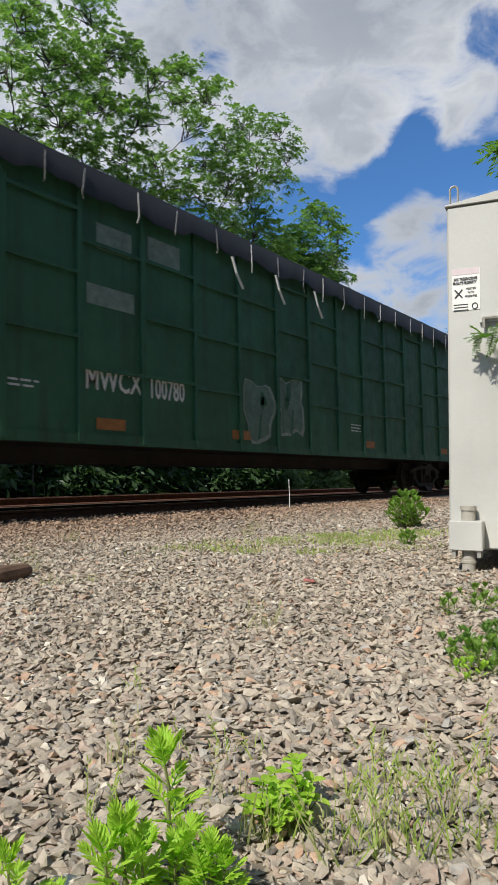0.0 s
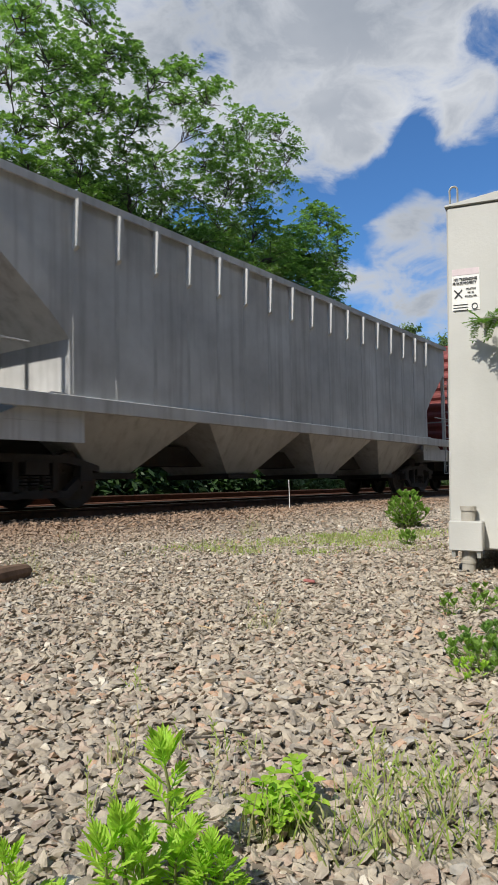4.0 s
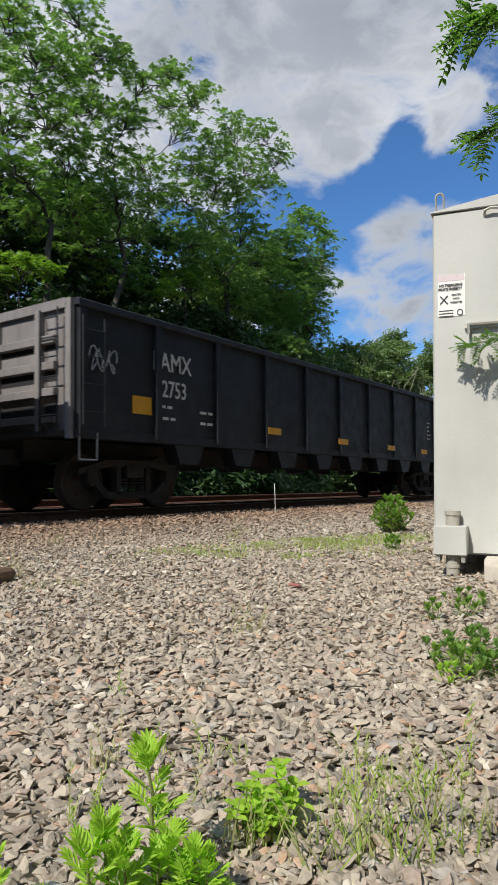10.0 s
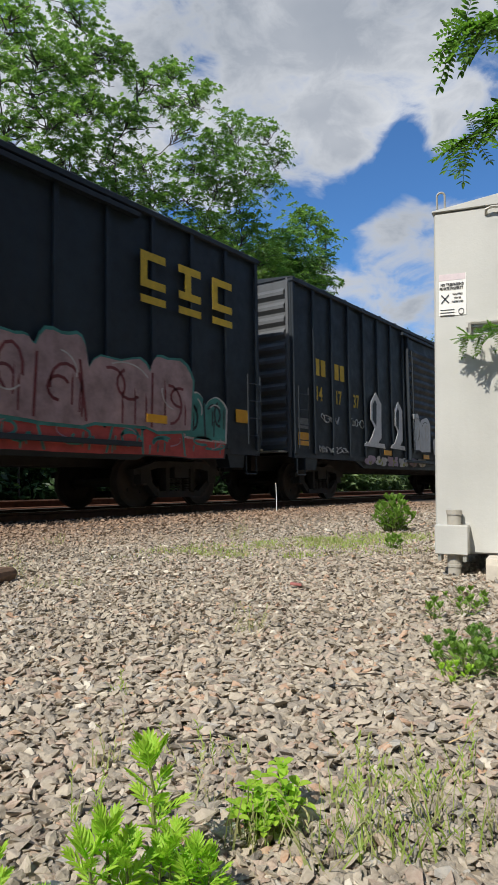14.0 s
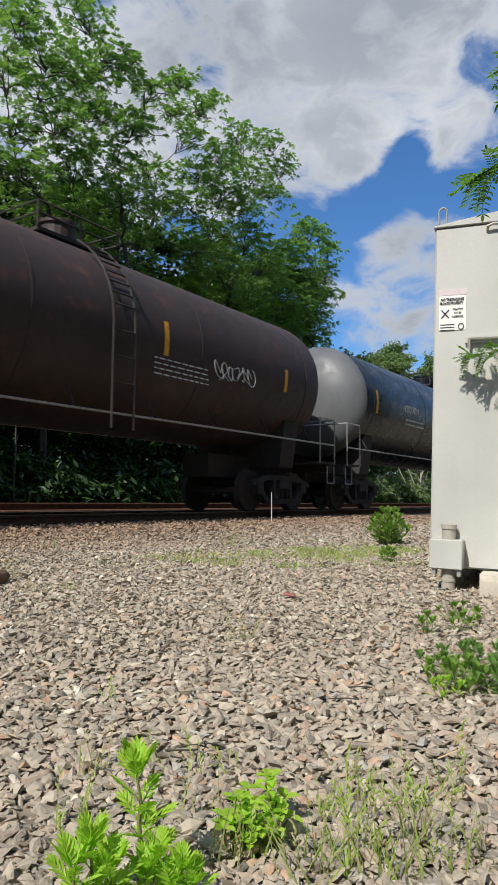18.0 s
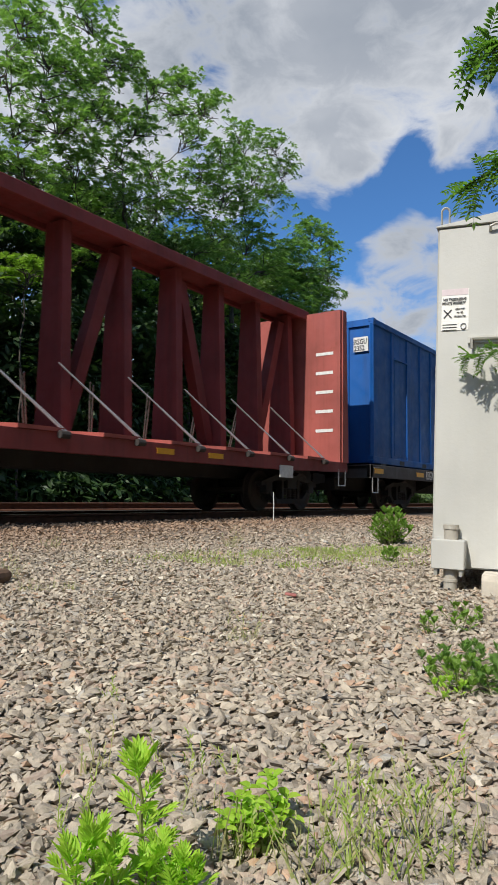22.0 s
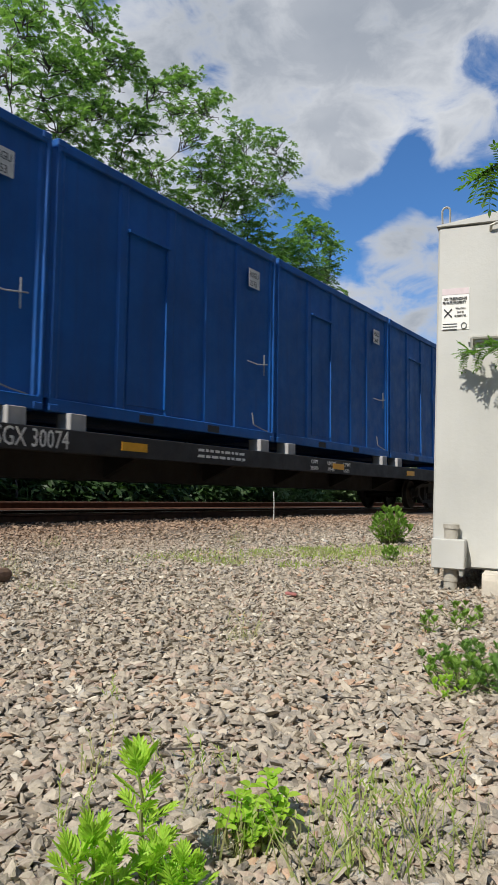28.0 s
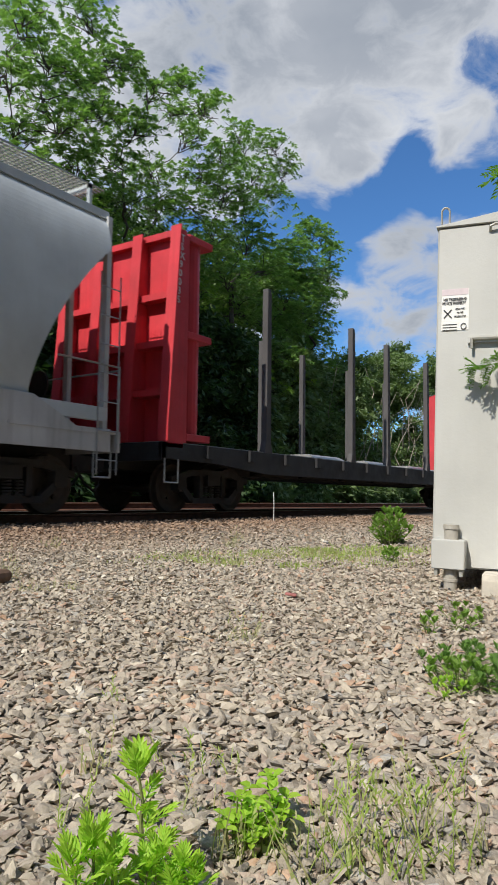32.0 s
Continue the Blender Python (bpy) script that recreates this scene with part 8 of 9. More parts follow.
    def scallop_gondola(a, b, number, tag):
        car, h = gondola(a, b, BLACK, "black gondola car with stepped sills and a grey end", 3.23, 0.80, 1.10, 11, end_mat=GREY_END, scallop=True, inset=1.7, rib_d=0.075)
        y = -1.508
        lettering(car, "EAMX", -h + 1.72, y - 0.003, 2.38, 0.46, WHITE, squeeze=0.85, bold=0.004)
        lettering(car, number, -h + 1.95, y - 0.003, 1.92, 0.42, WHITE, squeeze=0.8, bold=0.004)
        reflectors(car, [(-h + 5.4, 1.52), (-h + 8.6, 1.45), (-h + 11.6, 1.42), (-h + 14.2, 1.40)], y - 0.11, (0.5, 0.14))
        reflectors(car, [(-h + 1.45, 1.72), (h - 1.2, 1.72)], y - 0.004, (0.46, 0.30))
        part("notice", Shape().box(-h + 6.9, -h + 7.1, y - 0.004, y, 1.48, 1.60), WHITE, car)
        stencil_lines(car, -h + 1.95, 1.72, y, WHITE, 2, 0.35, 0.2, 0.05, 100)
        stencil_lines(car, -h + 3.0, 1.70, y, WHITE, 2, 0.45, 0.2, 0.05, 103)
        stencil_lines(car, h - 2.5, 2.35, y, WHITE, 5, 0.3, 0.13, 0.04, 101)
        stencil_lines(car, h - 1.9, 2.30, y, WHITE, 5, 0.3, 0.13, 0.04, 102)
        if tag:
            scrawl(car, -h + 0.3, 2.1, 0.5, 0.5, y - 0.02, GLASSY, 115 + tag, 4)
        if tag == 2:
            scrawl(car, h - 3.6, 1.3, 0.7, 0.8, y - 0.02, GLASSY, 118, 5)
        ladder(car, -h - 0.14, -1.28, 1.3, 3.1, BLACK, 0.4, 6, True)
        for yy in (-0.78, 0.3, 1.2):
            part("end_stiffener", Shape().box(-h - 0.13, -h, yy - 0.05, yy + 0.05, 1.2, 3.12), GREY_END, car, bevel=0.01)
        for k in range(3):
            # no hole is cut: a dark plate gives the opening's shade
            part("end_opening_shade", Shape().box(-h - 0.004, -h + 0.02, -1.1, 1.15 - 0.5 * (k % 2), 1.5 + 0.5 * k, 1.66 + 0.5 * k), DARKMARK, car)
        return car, h
    scallop_gondola(187.4, 203.6, "755", 1)
    scallop_gondola(205.0, 222.2, "1754", 2)
    scallop_gondola(223.9, 241.2, "2753", 1)
    black_gondola(242.6, 259.6, "526456")
    black_gondola(261.4, 278.65, "526457")
    scallop_gondola(280.1, 297.45, "2751", 1)

    # black boxcars
    def black_boxcar(a, b, number, seed, kind):
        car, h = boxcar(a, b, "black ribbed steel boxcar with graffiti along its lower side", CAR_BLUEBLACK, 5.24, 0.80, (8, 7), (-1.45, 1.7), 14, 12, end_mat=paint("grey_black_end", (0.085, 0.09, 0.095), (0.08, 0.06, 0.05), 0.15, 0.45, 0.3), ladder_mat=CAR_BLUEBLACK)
        y = -1.508
        gold = FADED_GOLD if kind else LOGO_YELLOW
        # faded logo as plain shapes
        for i in range(3):
            x = h - 3.55 + i * 0.98
            part("logo_mark", Shape().box(x, x + 0.62, y - 0.070, y - 0.064, 3.45, 3.58).box(x, x + 0.62, y - 0.070, y - 0.064, 3.72, 3.86).box(x, x + 0.62, y - 0.070, y - 0.064, 4.20, 4.34).box(x + (0.0 if i != 1 else 0.18), x + 0.16 + (0.0 if i != 1 else 0.18), y - 0.070, y - 0.064, 3.86, 4.20), LOGO_YELLOW, car)
        for j, z in enumerate((2.98, 2.38)):
            for i, (x, n) in enumerate(((-h + 1.05, 2), (-h + 2.05, 2), (-h + 3.05, 2)) if j else ((-h + 1.05, 2), (-h + 2.05, 2))):
                words = number[2 * i:2 * i + 2]
                if j:
                    lettering(car, words, x, y - 0.004, z, 0.48, gold, squeeze=0.72, bold=0.0 if kind else 0.008)
                else:
                    for k in range(n):
                        part("logo_bar", Shape().box(x + 0.3 * k, x + 0.3 * k + 0.22, y - 0.004, y, z, z + 0.40), gold, car)
        if kind:
            reflectors(car, [(-h + 0.55, 1.75), (h - 0.6, 1.75)], y - 0.01, (0.42, 0.26))
        else:
            reflectors(car, [(-h + 0.45, 1.42), (h - 0.6, 1.42)], y - 0.01, (0.52, 0.30))
            part("notice", Shape().box(-h + 0.2, -h + 0.68, y - 0.008, y, 1.66, 1.90), plain("grimy_notice", (0.16, 0.16, 0.155), 0.6, 0.35, 14), car)
        reflectors(car, [(-h + 5.0, 1.25), (-h + 8.0, 1.22), (h - 3.2, 1.5)], y - 0.09, (0.5, 0.14))
        if kind:
            part("sprayed_base", Shape().prism([(-h + 4.0, 1.25), (-h + 4.35, 0.82), (-0.4, 0.82), (-0.4, 1.28)], "y", y - 0.02, y), PALE_SPRAY, car, "silver sprayed lower panel")
            graffiti(car, -h + 3.9, -h + 8.0, 1.2, 2.15, y - 0.015, (SILVER_SPRAY, PALE_SPRAY, CAR_BLUEBLACK), seed, 4, CAR_BLUEBLACK)
            piece(car, h - 7.6, h - 1.2, 0.86, 1.45, y - 0.062, RED_SPRAY, TEAL_SPRAY, DARKMARK, seed + 2, 6, PINK_SPRAY)
            piece(car, h - 7.4, h - 2.2, 1.28, 2.62, y - 0.078, ROSE_SPRAY, WINE_SPRAY, TEAL_SPRAY, seed + 1, 5)
            piece(car, h - 2.5, h - 1.2, 1.2, 2.2, y - 0.066, TEAL_SPRAY, DARKMARK, PALE_SPRAY, seed + 3, 2)
        else:
            # tall hooked letters in silver with dark hearts
            for x, z, wide, tall, deep in ((-h + 3.75, 1.45, 0.95, 1.45, 0.064), (-h + 5.45, 1.45, 0.75, 1.35, 0.064), (-h + 10.3, 1.40, 0.90, 1.15, 0.064), (-h + 12.3, 1.35, 0.75, 1.05, 0.064)):
                def at(pts):
                    return [(x + a * wide, z + b * tall) for a, b in pts]
                g = part("graffiti", Shape().prism(at(((0.0, 0.0), (0.62, 0.0), (0.95, 0.14), (1.0, 0.80), (0.62, 1.0), (0.28, 0.80), (0.24, 0.46), (0.36, 0.40), (0.50, 0.32), (0.28, 0.14))), "y", y - deep, y - deep + 0.01), SILVER_SPRAY, car, "tall hooked silver graffiti letter")
                part("detail", Shape().prism(at(((0.36, 0.46), (0.60, 0.36), (0.66, 0.78), (0.56, 0.86), (0.38, 0.74))), "y", y - deep - 0.003, y - deep + 0.001), CAR_BLUEBLACK, g)
                part("underline", Shape().prism(at(((-0.25, -0.04), (1.2, -0.06), (1.15, 0.03), (-0.05, 0.04))), "y", y - deep - 0.002, y - deep + 0.006), GLASSY, g)
            piece(car, -h + 6.85, -h + 8.35, 1.35, 2.55, y - 0.13, SILVER_SPRAY, PALE_SPRAY, CAR_BLUEBLACK, seed + 2, 2, CAR_BLUEBLACK)
            piece(car, -h + 8.5, -h + 9.8, 1.30, 1.95, y - 0.13, PALE_SPRAY, SILVER_SPRAY, CAR_BLUEBLACK, seed + 3, 2, CAR_BLUEBLACK)
            graffiti(car, -h + 3.6, 0.0, 0.85, 1.2, y - 0.03, (LILAC_SPRAY, PALE_SPRAY, YELLOW_SPRAY), seed + 4, 6)
        scrawl(car, -h + 1.3, 1.85, 0.9, 0.25, y, GLASSY, seed, 5)
        scrawl(car, -h + 2.8, 1.85, 0.8, 0.25, y, GLASSY, seed + 1, 5)
        scrawl(car, -h + 1.1, 1.12, 1.5, 0.2, y - 0.03, GLASSY, seed + 2, 8)
        lettering(car, number, -h - 0.005, 0.35, 4.86, 0.24, LOGO_YELLOW, True, squeeze=0.8)
        return car, h
    black_boxcar(298.7, 315.3, "507727", 31, True)
    black_boxcar(316.7, 333.0, "141737", 41, False)

    # ochre bulkhead flat
    car, h = flat_car(334.4, 354.9, "ochre yellow bulkhead flat car", 1.30, OCHRE)
    bulkhead(car, -h + 1.15, 1, 5.0, 1.30, OCHRE, OCHRE)
    bulkhead(car, h - 0.75, -1, 5.0, 1.30, OCHRE, OCHRE, depth=0.6)

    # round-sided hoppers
    car, h = covered_hopper(356.3, 372.9, "rust-stained cream covered hopper car with a silver tag", HOPPER_RUST, 4.78, 1.66, 6, True, 3, rail_walk=True, bay_mat=SHADED_BAY)
    y = -1.60
    lettering(car, "NCUX", -h + 6.3, y, 2.95, 0.40, DARKMARK, squeeze=0.75)
    lettering(car, "20412", -h + 6.3, y, 2.3, 0.36, DARKMARK, squeeze=0.75)
    for words, x, z, sz, sq in (("T", -0.85, 1.62, 1.55, 0.95), ("H", 0.15, 1.62, 1.45, 0.72), ("L", 0.98, 1.62, 0.75, 0.9), ("O", 1.45, 1.66, 1.3, 0.95), ("T", 2.55, 1.45, 1.5, 0.85)):
        lettering(car, words, x, y - 0.012, z, sz, SILVER_SPRAY, squeeze=sq, bold=0.07, name="graffiti")
        lettering(car, words, x - 0.01, y - 0.004, z, sz, DARKMARK, squeeze=sq, bold=0.115, name="graffiti_outline")
    part("notice", Shape().box(h - 4.3, h - 3.7, y + 0.03, y + 0.05, 1.85, 2.2), plain("orange_notice", (0.35, 0.16, 0.06), 0.6, 0.2, 8), car)
    car, h = covered_hopper(374.1, 386.5, "buff covered hopper car streaked with rust", HOPPER_BUFF, 4.78, 1.66, 5, True, 2, rail_walk=True, bay_mat=SHADED_BAY)
    lettering(car, "NCUX", -h + 2.1, y, 2.95, 0.38, DARKMARK, squeeze=0.75)
    lettering(car, "20431", -h + 2.1, y, 2.42, 0.36, DARKMARK, squeeze=0.75)
    piece(car, -h + 4.9, -h + 10.2, 1.75, 2.95, y + 0.02, plain("olive_spray", (0.13, 0.135, 0.10), 0.6, 0.25, 4), plain("sage_spray", (0.26, 0.23, 0.16), 0.6, 0.25, 4), plain("faint_olive_spray", (0.22, 0.18, 0.11), 0.6, 0.3, 4), 51, 6, plain("dull_buff_spray", (0.28, 0.22, 0.14), 0.6, 0.3, 4))

    # tank cars
    car, h = tank_car(386.4, 405.3, "long sooty brown tank car", TANK_BROWN, None, step=1.7)
    for x, a0, a1 in ((-h + 2.6, 22, -2), (-h + 5.6, 12, -10), (h - 6.6, 12, -10), (h - 2.6, 4, -14)):
        tank_mark(car, x, 1.58, 3.02, a0, a1, 0.12, YELLOW)
    lettering(car, "TILX 251462", -h + 3.4, -1.585, 3.0, 0.34, WHITE, squeeze=0.8)
    stencil_lines(car, -h + 3.4, 2.72, -1.57, WHITE, 2, 2.2, 0.14, 0.05, 120)
    stencil_lines(car, h - 6.9, 2.66, -1.57, GLASSY, 4, 1.5, 0.09, 0.025, 121)
    scrawl(car, h - 5.2, 2.5, 1.3, 0.45, -1.57, GLASSY, 122, 7)
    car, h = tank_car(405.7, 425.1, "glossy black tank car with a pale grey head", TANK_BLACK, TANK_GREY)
    for x, a0, a1 in ((-h + 1.9, 12, -12), (-h + 8.2, 14, -10), (h - 4.8, 14, -8), (h - 1.3, 0, -28)):
        tank_mark(car, x, 1.58, 3.02, a0, a1, 0.13, YELLOW)
    lettering(car, "CBTX 8719", -h + 3.9, -1.585, 2.95, 0.30, WHITE, squeeze=0.8)
    stencil_lines(car, -h + 4.0, 2.7, -1.57, WHITE, 2, 1.6, 0.14, 0.05, 123)
    stencil_lines(car, h - 9.6, 2.62, -1.57, WHITE, 2, 2.1, 0.16, 0.06, 124)
    stencil_lines(car, h - 2.2, 3.0, -1.58, GLASSY, 6, 0.75, 0.1, 0.05, 125)

    open_hopper(425.4, 443.6)

    # tan flat with a boarded bulkhead
    car, h = flat_car(444.3, 466.2, "empty brown bulkhead flat car with a weathered boarded end", 1.30, TAN_SILL)
    bulkhead(car, -h + 1.6, 1, 5.12, 1.30, TAN_PLATE, TAN, depth=0.72)
    bulkhead(car, h - 0.85, -1, 5.08, 1.30, TAN, TAN, boards=GREY_WOOD, depth=0.5)
    for i in range(15):
        x = -h + 1.3 + i * (2 * h - 2.6) / 14
        part("bearer_end", Shape().box(x - 0.10, x + 0.10, -1.59, -1.572, 1.08, 1.26), PINE, car, "pale lumber end")
    reflectors(car, [(-h + 3.1, 0.98), (-h + 6.4, 0.98), (h - 1.4, 0.98), (h - 6, 0.98)], -1.505, (0.55, 0.18))
    part("notice", Shape().box(-h + 4.2, -h + 5.6, -1.508, -1.502, 0.92, 1.12), WHITE, car)

    car, h = centrebeam(467.5, 491.6)

    container_car(493.6, 519.2, "flat car with a dark grey sill carrying blue containers", DARK_SILL, False, ("2352", "2651", "2603", "2608"), 1)

    # ochre flat with a boarded bulkhead
    car, h = flat_car(521.1, 543.4, "empty ochre bulkhead flat car with a dark boarded end", 1.25, OCHRE, pockets=0)
    bulkhead(car, -h + 1.2, 1, 5.0, 1.25, OCHRE, OCHRE)
    bulkhead(car, h - 0.85, -1, 5.0, 1.25, OCHRE, OCHRE, boards=DARK_WOOD, board_from=0.55, depth=0.5, crest=0.15)
    lettering(car, "TTPX", -h + 5.72, -1.51, 0.84, 0.42, PALE_SPRAY, squeeze=0.78)
    lettering(car, "804331", -h + 6.85, -1.51, 0.84, 0.42, PALE_SPRAY, squeeze=0.72)
    for i, x in enumerate((-h + 1.7, -h + 5.63, -h + 9.58)):
        part("post_stub", Shape().box(x, x + 0.14, -1.40, -1.26, 1.25, 1.72 + 0.14 * (i % 2)), PINE, car)
    for i in range(9):
        part("post_stub", Shape().box(h - 4.4 + 0.42 * i, h - 4.30 + 0.42 * i, -1.38, -1.27, 1.25, 1.66 + 0.05 * ((i * 5) % 4)), PINE if i % 3 else WHITE, car)
    for i in range(5):
        part("dunnage", Shape().box(-h + 4 + 3.1 * i, -h + 5.6 + 3.1 * i, -1.3, 1.2, 1.25, 1.30), PINE, car)
    reflectors(car, [(-h + 4.6, 1.02), (-h + 2.5, 1.02)], -1.508, (0.9, 0.16))

    container_car(544.98, 570.2, "black flat car carrying blue containers on pedestals", SILL_BLACK, True, ("2170", "2166", "2644", "2619"), 2)
    container_car(573.5, 599.1, "flat car with a light grey sill carrying blue containers", GREY_SILL, False, ("2616", "2637", "2604", "2626"), 3)
    container_car(602.05, 627.2, "black flat car carrying blue containers on pedestals", SILL_BLACK, True, ("2153", "2173", "2643", "2181"), 4)
    container_car(629.8, 654.8, "flat car with a light grey sill carrying blue containers", GREY_SILL, False, ("2188", "2179", "2110", "2518"), 5)
    cars = [c for c, *_ in TRAIN if c.name.startswith("container_flat_car")]
    for car, number, x in zip(cars, ("RSGX 30025", "RSGX 30062", "RSGX 30058", "RSGX 30074", "RSGX 30066"), (-9.3, -8.8, -8.0, -7.5, -8.0)):
        part("number_panel", Shape().box(x - 0.08, x + 2.75, -1.504, -1.501, 0.925, 1.235), SILL_BLACK, car)
        lettering(car, number, x, -1.506, 0.955, 0.38, WHITE, squeeze=0.72)
        stencil_lines(car, x + 4.5, 1.12, -1.503, WHITE, 2, 1.5, 0.11, 0.05, 140)
    lettering(cars[3], "CAPY", 1.2, -1.506, 1.10, 0.13, WHITE)
    lettering(cars[3], "286000", 1.15, -1.506, 0.95, 0.13, WHITE)
    lettering(cars[3], "LD LMT", 2.0, -1.506, 1.10, 0.13, WHITE)
    lettering(cars[3], "199400", 2.0, -1.506, 0.95, 0.13, WHITE)
    lettering(cars[3], "LT WT", 2.85, -1.506, 1.10, 0.13, WHITE)
    lettering(cars[3], "63600", 2.85, -1.506, 0.95, 0.13, WHITE)
    lettering(cars[1], "LENGTH 84-4", -11.2, -1.506, 1.0, 0.12, WHITE)
    for i, words in enumerate("WPK"):
        lettering(cars[4], words, 5.9 + 0.42 * i, -1.51, 0.93, 0.36, GLASSY, squeeze=1.0, name="chalk_tag")
    part("notice", Shape().box(8.2, 8.9, -1.508, -1.502, 0.95, 1.2), WHITE, cars[4])
    part("notice_ink", Shape().box(8.23, 8.87, -1.511, -1.508, 0.98, 1.17), GREY_SILL, cars[4])
    mark_containers()
    front = [b for b, n in CRATES if n == "2188"][0]
    s = Shape()
    for x, w, h in ((-2.7, 3.0, 1.30), (-2.55, 0.9, 1.05), (-2.0, 0.6, 0.75), (-1.55, 0.75, 1.15), (-1.35, 0.35, 0.8), (-0.9, 0.7, 1.1), (-0.35, 0.55, 0.85), (-0.2, 0.35, 0.6), (-2.3, 0.5, 1.2), (-1.1, 1.5, 1.2), (-1.75, 0.25, 1.0), (-0.6, 0.3, 0.95)):
        s.path([(x + w * (0.5 - 0.5 * math.cos(math.pi * k / 14)) + 0.05 * math.sin(k * 1.9 + x), -1.285, 0.22 + h * math.sin(math.pi * k / 14) ** 0.6 * (1 + 0.05 * math.sin(k * 2.3))) for k in range(15)], 0.013, 4)
    tagged(part("graffiti", s, YELLOW_SPRAY, front), "yellow-green sprayed outline scrawl", kind="stuff")

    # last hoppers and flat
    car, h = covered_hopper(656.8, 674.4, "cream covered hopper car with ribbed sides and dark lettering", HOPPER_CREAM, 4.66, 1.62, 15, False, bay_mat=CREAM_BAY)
    y = -1.556
    for i, words in enumerate(("25", "98", "15")):
        lettering(car, words, -h + 2.5 + 1.05 * i, y, 2.35, 0.40, DARKMARK, squeeze=0.72)
        if i < 2:
            for k in range(2):
                part("logo_bar", Shape().box(-h + 2.5 + 1.05 * i + 0.3 * k, -h + 2.7 + 1.05 * i + 0.3 * k, y - 0.003, y, 2.85, 3.2), DARKMARK, car)
    lettering(car, "259815", -h + 0.29, 0.0, 4.12, 0.17, DARKMARK, True)
    for i in range(3):
        x = 3.0 + i * 0.78
        part("logo_mark", Shape().box(x, x + 0.66, y - 0.004, y, 3.05, 3.17).box(x, x + 0.66, y - 0.004, y, 3.30, 3.45).box(x, x + 0.66, y - 0.004, y, 3.85, 4.0).box(x + (0.0 if i != 1 else 0.22), x + 0.2 + (0.0 if i != 1 else 0.22), y - 0.004, y, 3.45, 3.85), DARKMARK, car)
    lettering(car, "W2", h - 6.05, y - 0.003, 1.72, 1.25, DARKMARK, squeeze=0.5, name="graffiti")
    lettering(car, "WH", h - 5.1, y - 0.003, 1.68, 0.45, DARKMARK, squeeze=0.75, name="graffiti")
    part("notice", Shape().box(h - 5.05, h - 4.58, y - 0.004, y, 2.02, 2.34), DARKMARK, car)
    for k, x in enumerate((h - 4.2, h - 3.45)):
        stencil_lines(car, x, 2.15, y, DARKMARK, 3, 0.36, 0.09, 0.03, 150 + k)
    scrawl(car, -h + 6.6, 2.0, 1.9, 0.6, y, GLASSY, 151, 6)
    car, h = covered_hopper(674.95, 690.9, "smooth silver grey covered hopper car", HOPPER_SILVER, 4.82, 1.62, 4, True, 3, rail_walk=True, end_mat=HOPPER_GREY, bay_mat=SHADED_BAY)
    y = -1.60
    lettering(car, "ACFX", -h + 2.25, y, 2.66, 0.42, DARKMARK, squeeze=0.8, gap=1.15)
    lettering(car, "27968", -h + 2.2, y, 2.16, 0.42, DARKMARK, squeeze=0.75, gap=1.15)
    lettering(car, "ACFX", -h + 0.29, 0.3, 4.42, 0.20, DARKMARK, True)
    lettering(car, "27968", -h + 0.29, 0.3, 4.16, 0.20, DARKMARK, True)
    reflectors(car, [(-h + 4.0, 1.95), (h - 2.4, 1.85), (h - 6.5, 1.85)], y + 0.06, (0.10, 0.55), OCHRE)

    car, h = flat_car(691.9, 714.0, "black flat car with a bright red bulkhead and dark stakes", 1.26, SILL_BLACK, BRIGHT)
    bulkhead(car, -h + 0.65, 1, 5.2, 1.26, RED, RED, depth=0.55)
    for z in (1.3, 3.18, 5.0):
        part("bulkhead_cap", Shape().box(-h + 0.652, -h + 1.35, -1.5, 1.5, z, z + 0.13), RED, car, bevel=0.01)
    for yy in (-1.42, -0.5, 0.5, 1.42):
        part("bulkhead_post", Shape().lathe([(1.43, 0.0), (1.43, 0.20), (5.0, 0.20), (5.0, 0.0)], "z", 16, (-h + 0.95, yy * 0.88, 0)), RED, car)
    bulkhead(car, h - 0.85, -1, 5.0, 1.26, RED, RED, depth=0.6)
    stakes(car, [-h + 3.4, -h + 7.5, -h + 9.8, -h + 13.0, -h + 16.2], DARK_SILL, 1.2, 3.6)
    for i, ch in enumerate("TSX90035"):
        lettering(car, ch, -h + 0.40 - 0.012 * i, -1.505, 4.92 - 0.165 * i, 0.19, WHITE, bold=0.003)
    for i in range(5):
        part("bolster", Shape().prism([(-1.4, 1.26), (1.4, 1.26), (1.2, 1.36), (-1.2, 1.36)], "x", -h + 5.6 + 3.1 * i, -h + 7.2 + 3.1 * i), BRIGHT, car)


build_train()


# ---- movement ----
TIMES = [0.0, 1.0, 2.0, 3.0, 4.0, 5.0, 6.0, 7.0, 8.0, 9.0, 10.0, 11.0, 12.0, 13.0, 14.0, 15.0, 16.0, 17.0, 18.0, 19.0, 20.0, 21.0, 22.0, 23.0, 24.0, 25.0, 26.0, 27.0, 28.0, 29.0, 30.0, 31.0, 32.0]


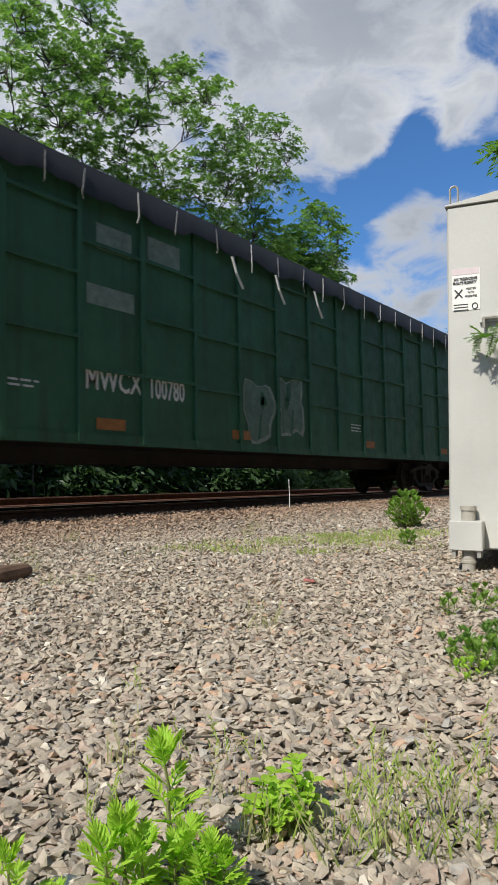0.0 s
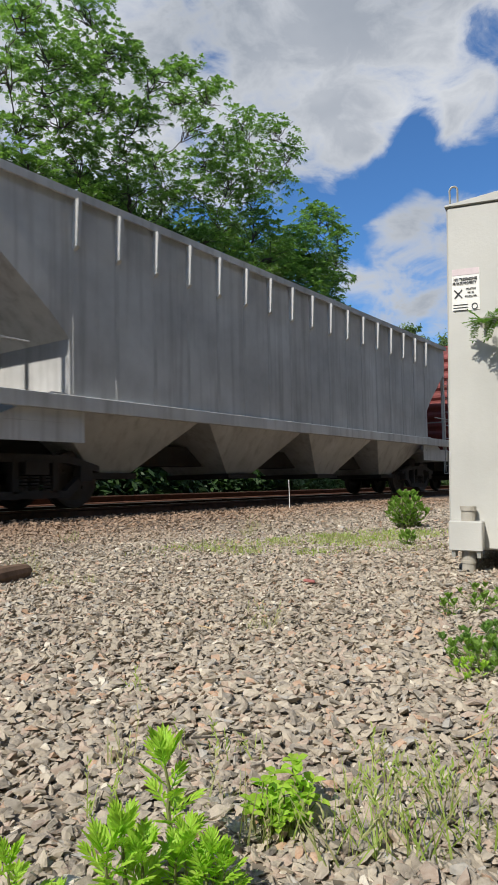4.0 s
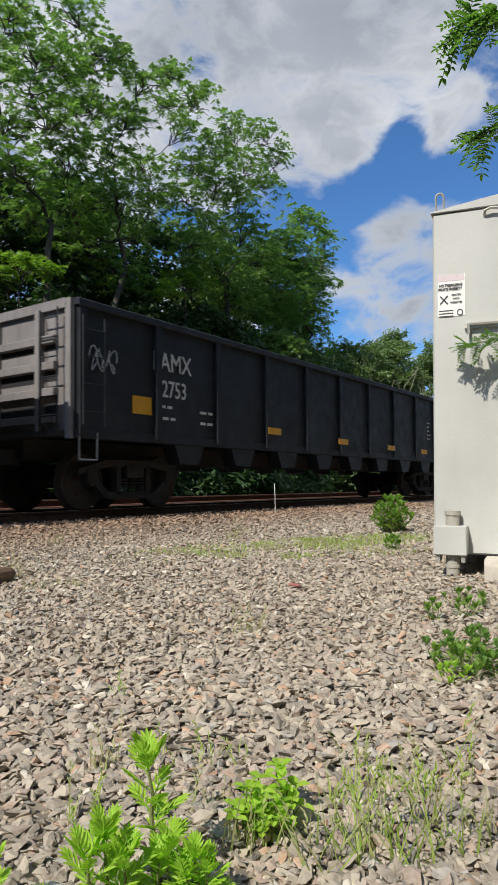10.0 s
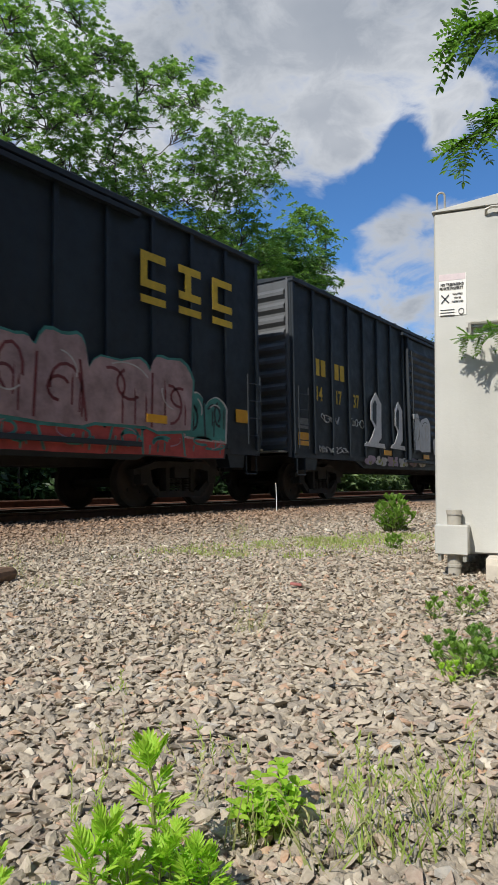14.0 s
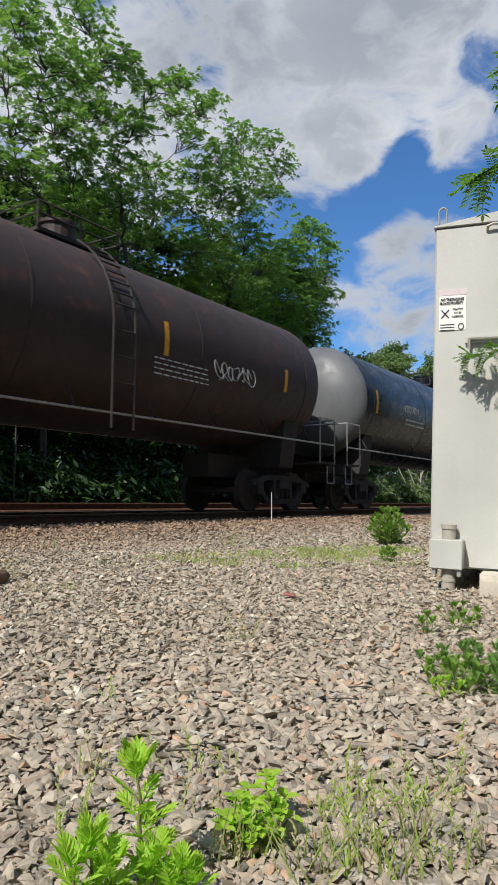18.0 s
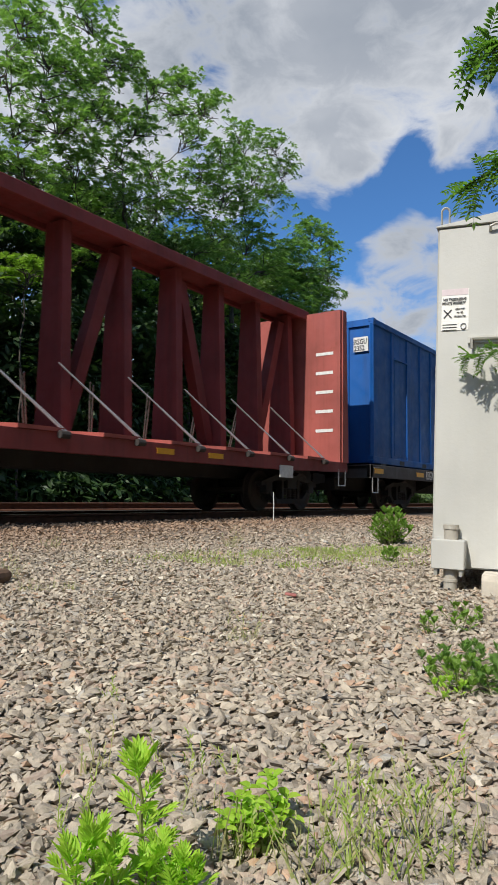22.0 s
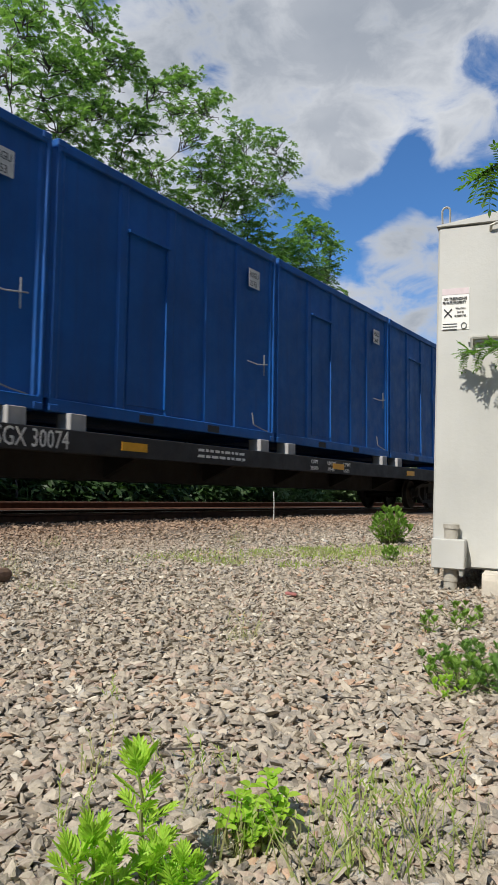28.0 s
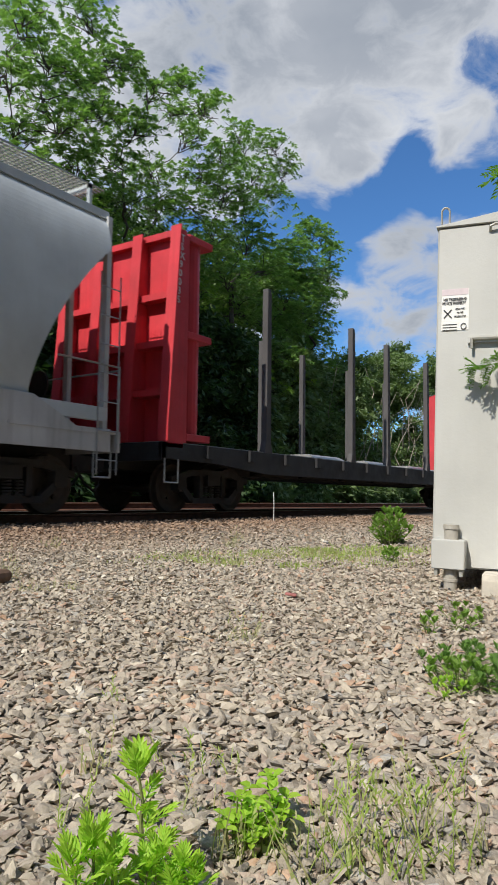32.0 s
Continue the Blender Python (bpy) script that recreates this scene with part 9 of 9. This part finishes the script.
def motions():
    for ob, middle, *lift in TRAIN:
        up = lift[0] if lift else 0.0
        walk(ob, [(t, pose(middle - travel(t), TRACK, RAIL + up)) for t in TIMES])
    for wheel, at, middle, half in SPIN:
        rows, turn = [], 0.0
        for k in range(0, 32 * FPS + 1):
            t = k / FPS
            here = middle - travel(t)
            if -half - 1 < here < 27 + half:
                rows.append((t, pose(*at) @ Matrix.Rotation(-turn, 4, "Y")))
                turn += 1.55
        if not rows:
            continue
        if rows[0][0] > 0.05:
            rows.insert(0, (0.0, rows[0][1]))
        if rows[-1][0] < 31.95:
            rows.append((32.0, rows[-1][1]))
        walk(wheel, rows)
    # the young tree's branches in the wind: seconds, swing, lift
    for branch, rows in ((BRANCH_UP, ((0, -22, 6), (1.2, -14, 2), (2, 0, 3), (3, -15, 9), (6, -24, 5), (7, -18, 6), (8, -9, 6), (9, -8, 7), (10, -6, 5), (11, -10, 2), (12, -18, 4), (13, -12, 2), (14, -5, 3), (16.5, -24, 4), (17, -10, 5), (18, -18, 3),
                                      (19, 1, 0), (20, -12, 5), (21, -9, 4), (22, -8, 3), (23, -20, 6), (24, -26, 4), (25, 0, 1), (28, -22, 5), (29, -20, 5), (30, -16, 6), (31, -18, 5), (32, -20, 4))),
                         (BRANCH_LOW, ((0, -7, 3), (2, -1, 5), (3, -20, 6), (6, -22, 4), (7, -13, 6), (8, -6, 6), (9, -7, 6), (10, -4, 7), (12, -4, 0), (14, 1, 5), (17, 2, 2), (18, -3, 1), (19, 0, 0), (20, -3, 0), (21, -5, 1),
                                       (22, 0, -1), (23, -8, 2), (24, -5, 1), (25, -4, -1), (28, -4, 2), (29, -9, 2), (30, -8, -3), (31, -9, 1), (32, -10, 3))),
                         (BRANCH_CAB, ((0, 0, 0), (2, -1, 0), (3, 1, 4), (6, 1.5, 3), (7, -2, 0), (10, 0, -1), (14, 0, 1), (18, -1, 0), (22, 0, 0), (26, 0.5, 1), (30, 0, 0), (31, -2, -2), (32, -3, -3)))):
        root = branch.matrix_basis.translation.copy()
        walk(branch, [(t, Matrix.Translation(root + Vector((-0.0105 * a, 0.0152 * a, 0.012 * b))) @ Matrix.Rotation(radians(b * 0.6), 4, "X")) for t, a, b in rows])


motions()
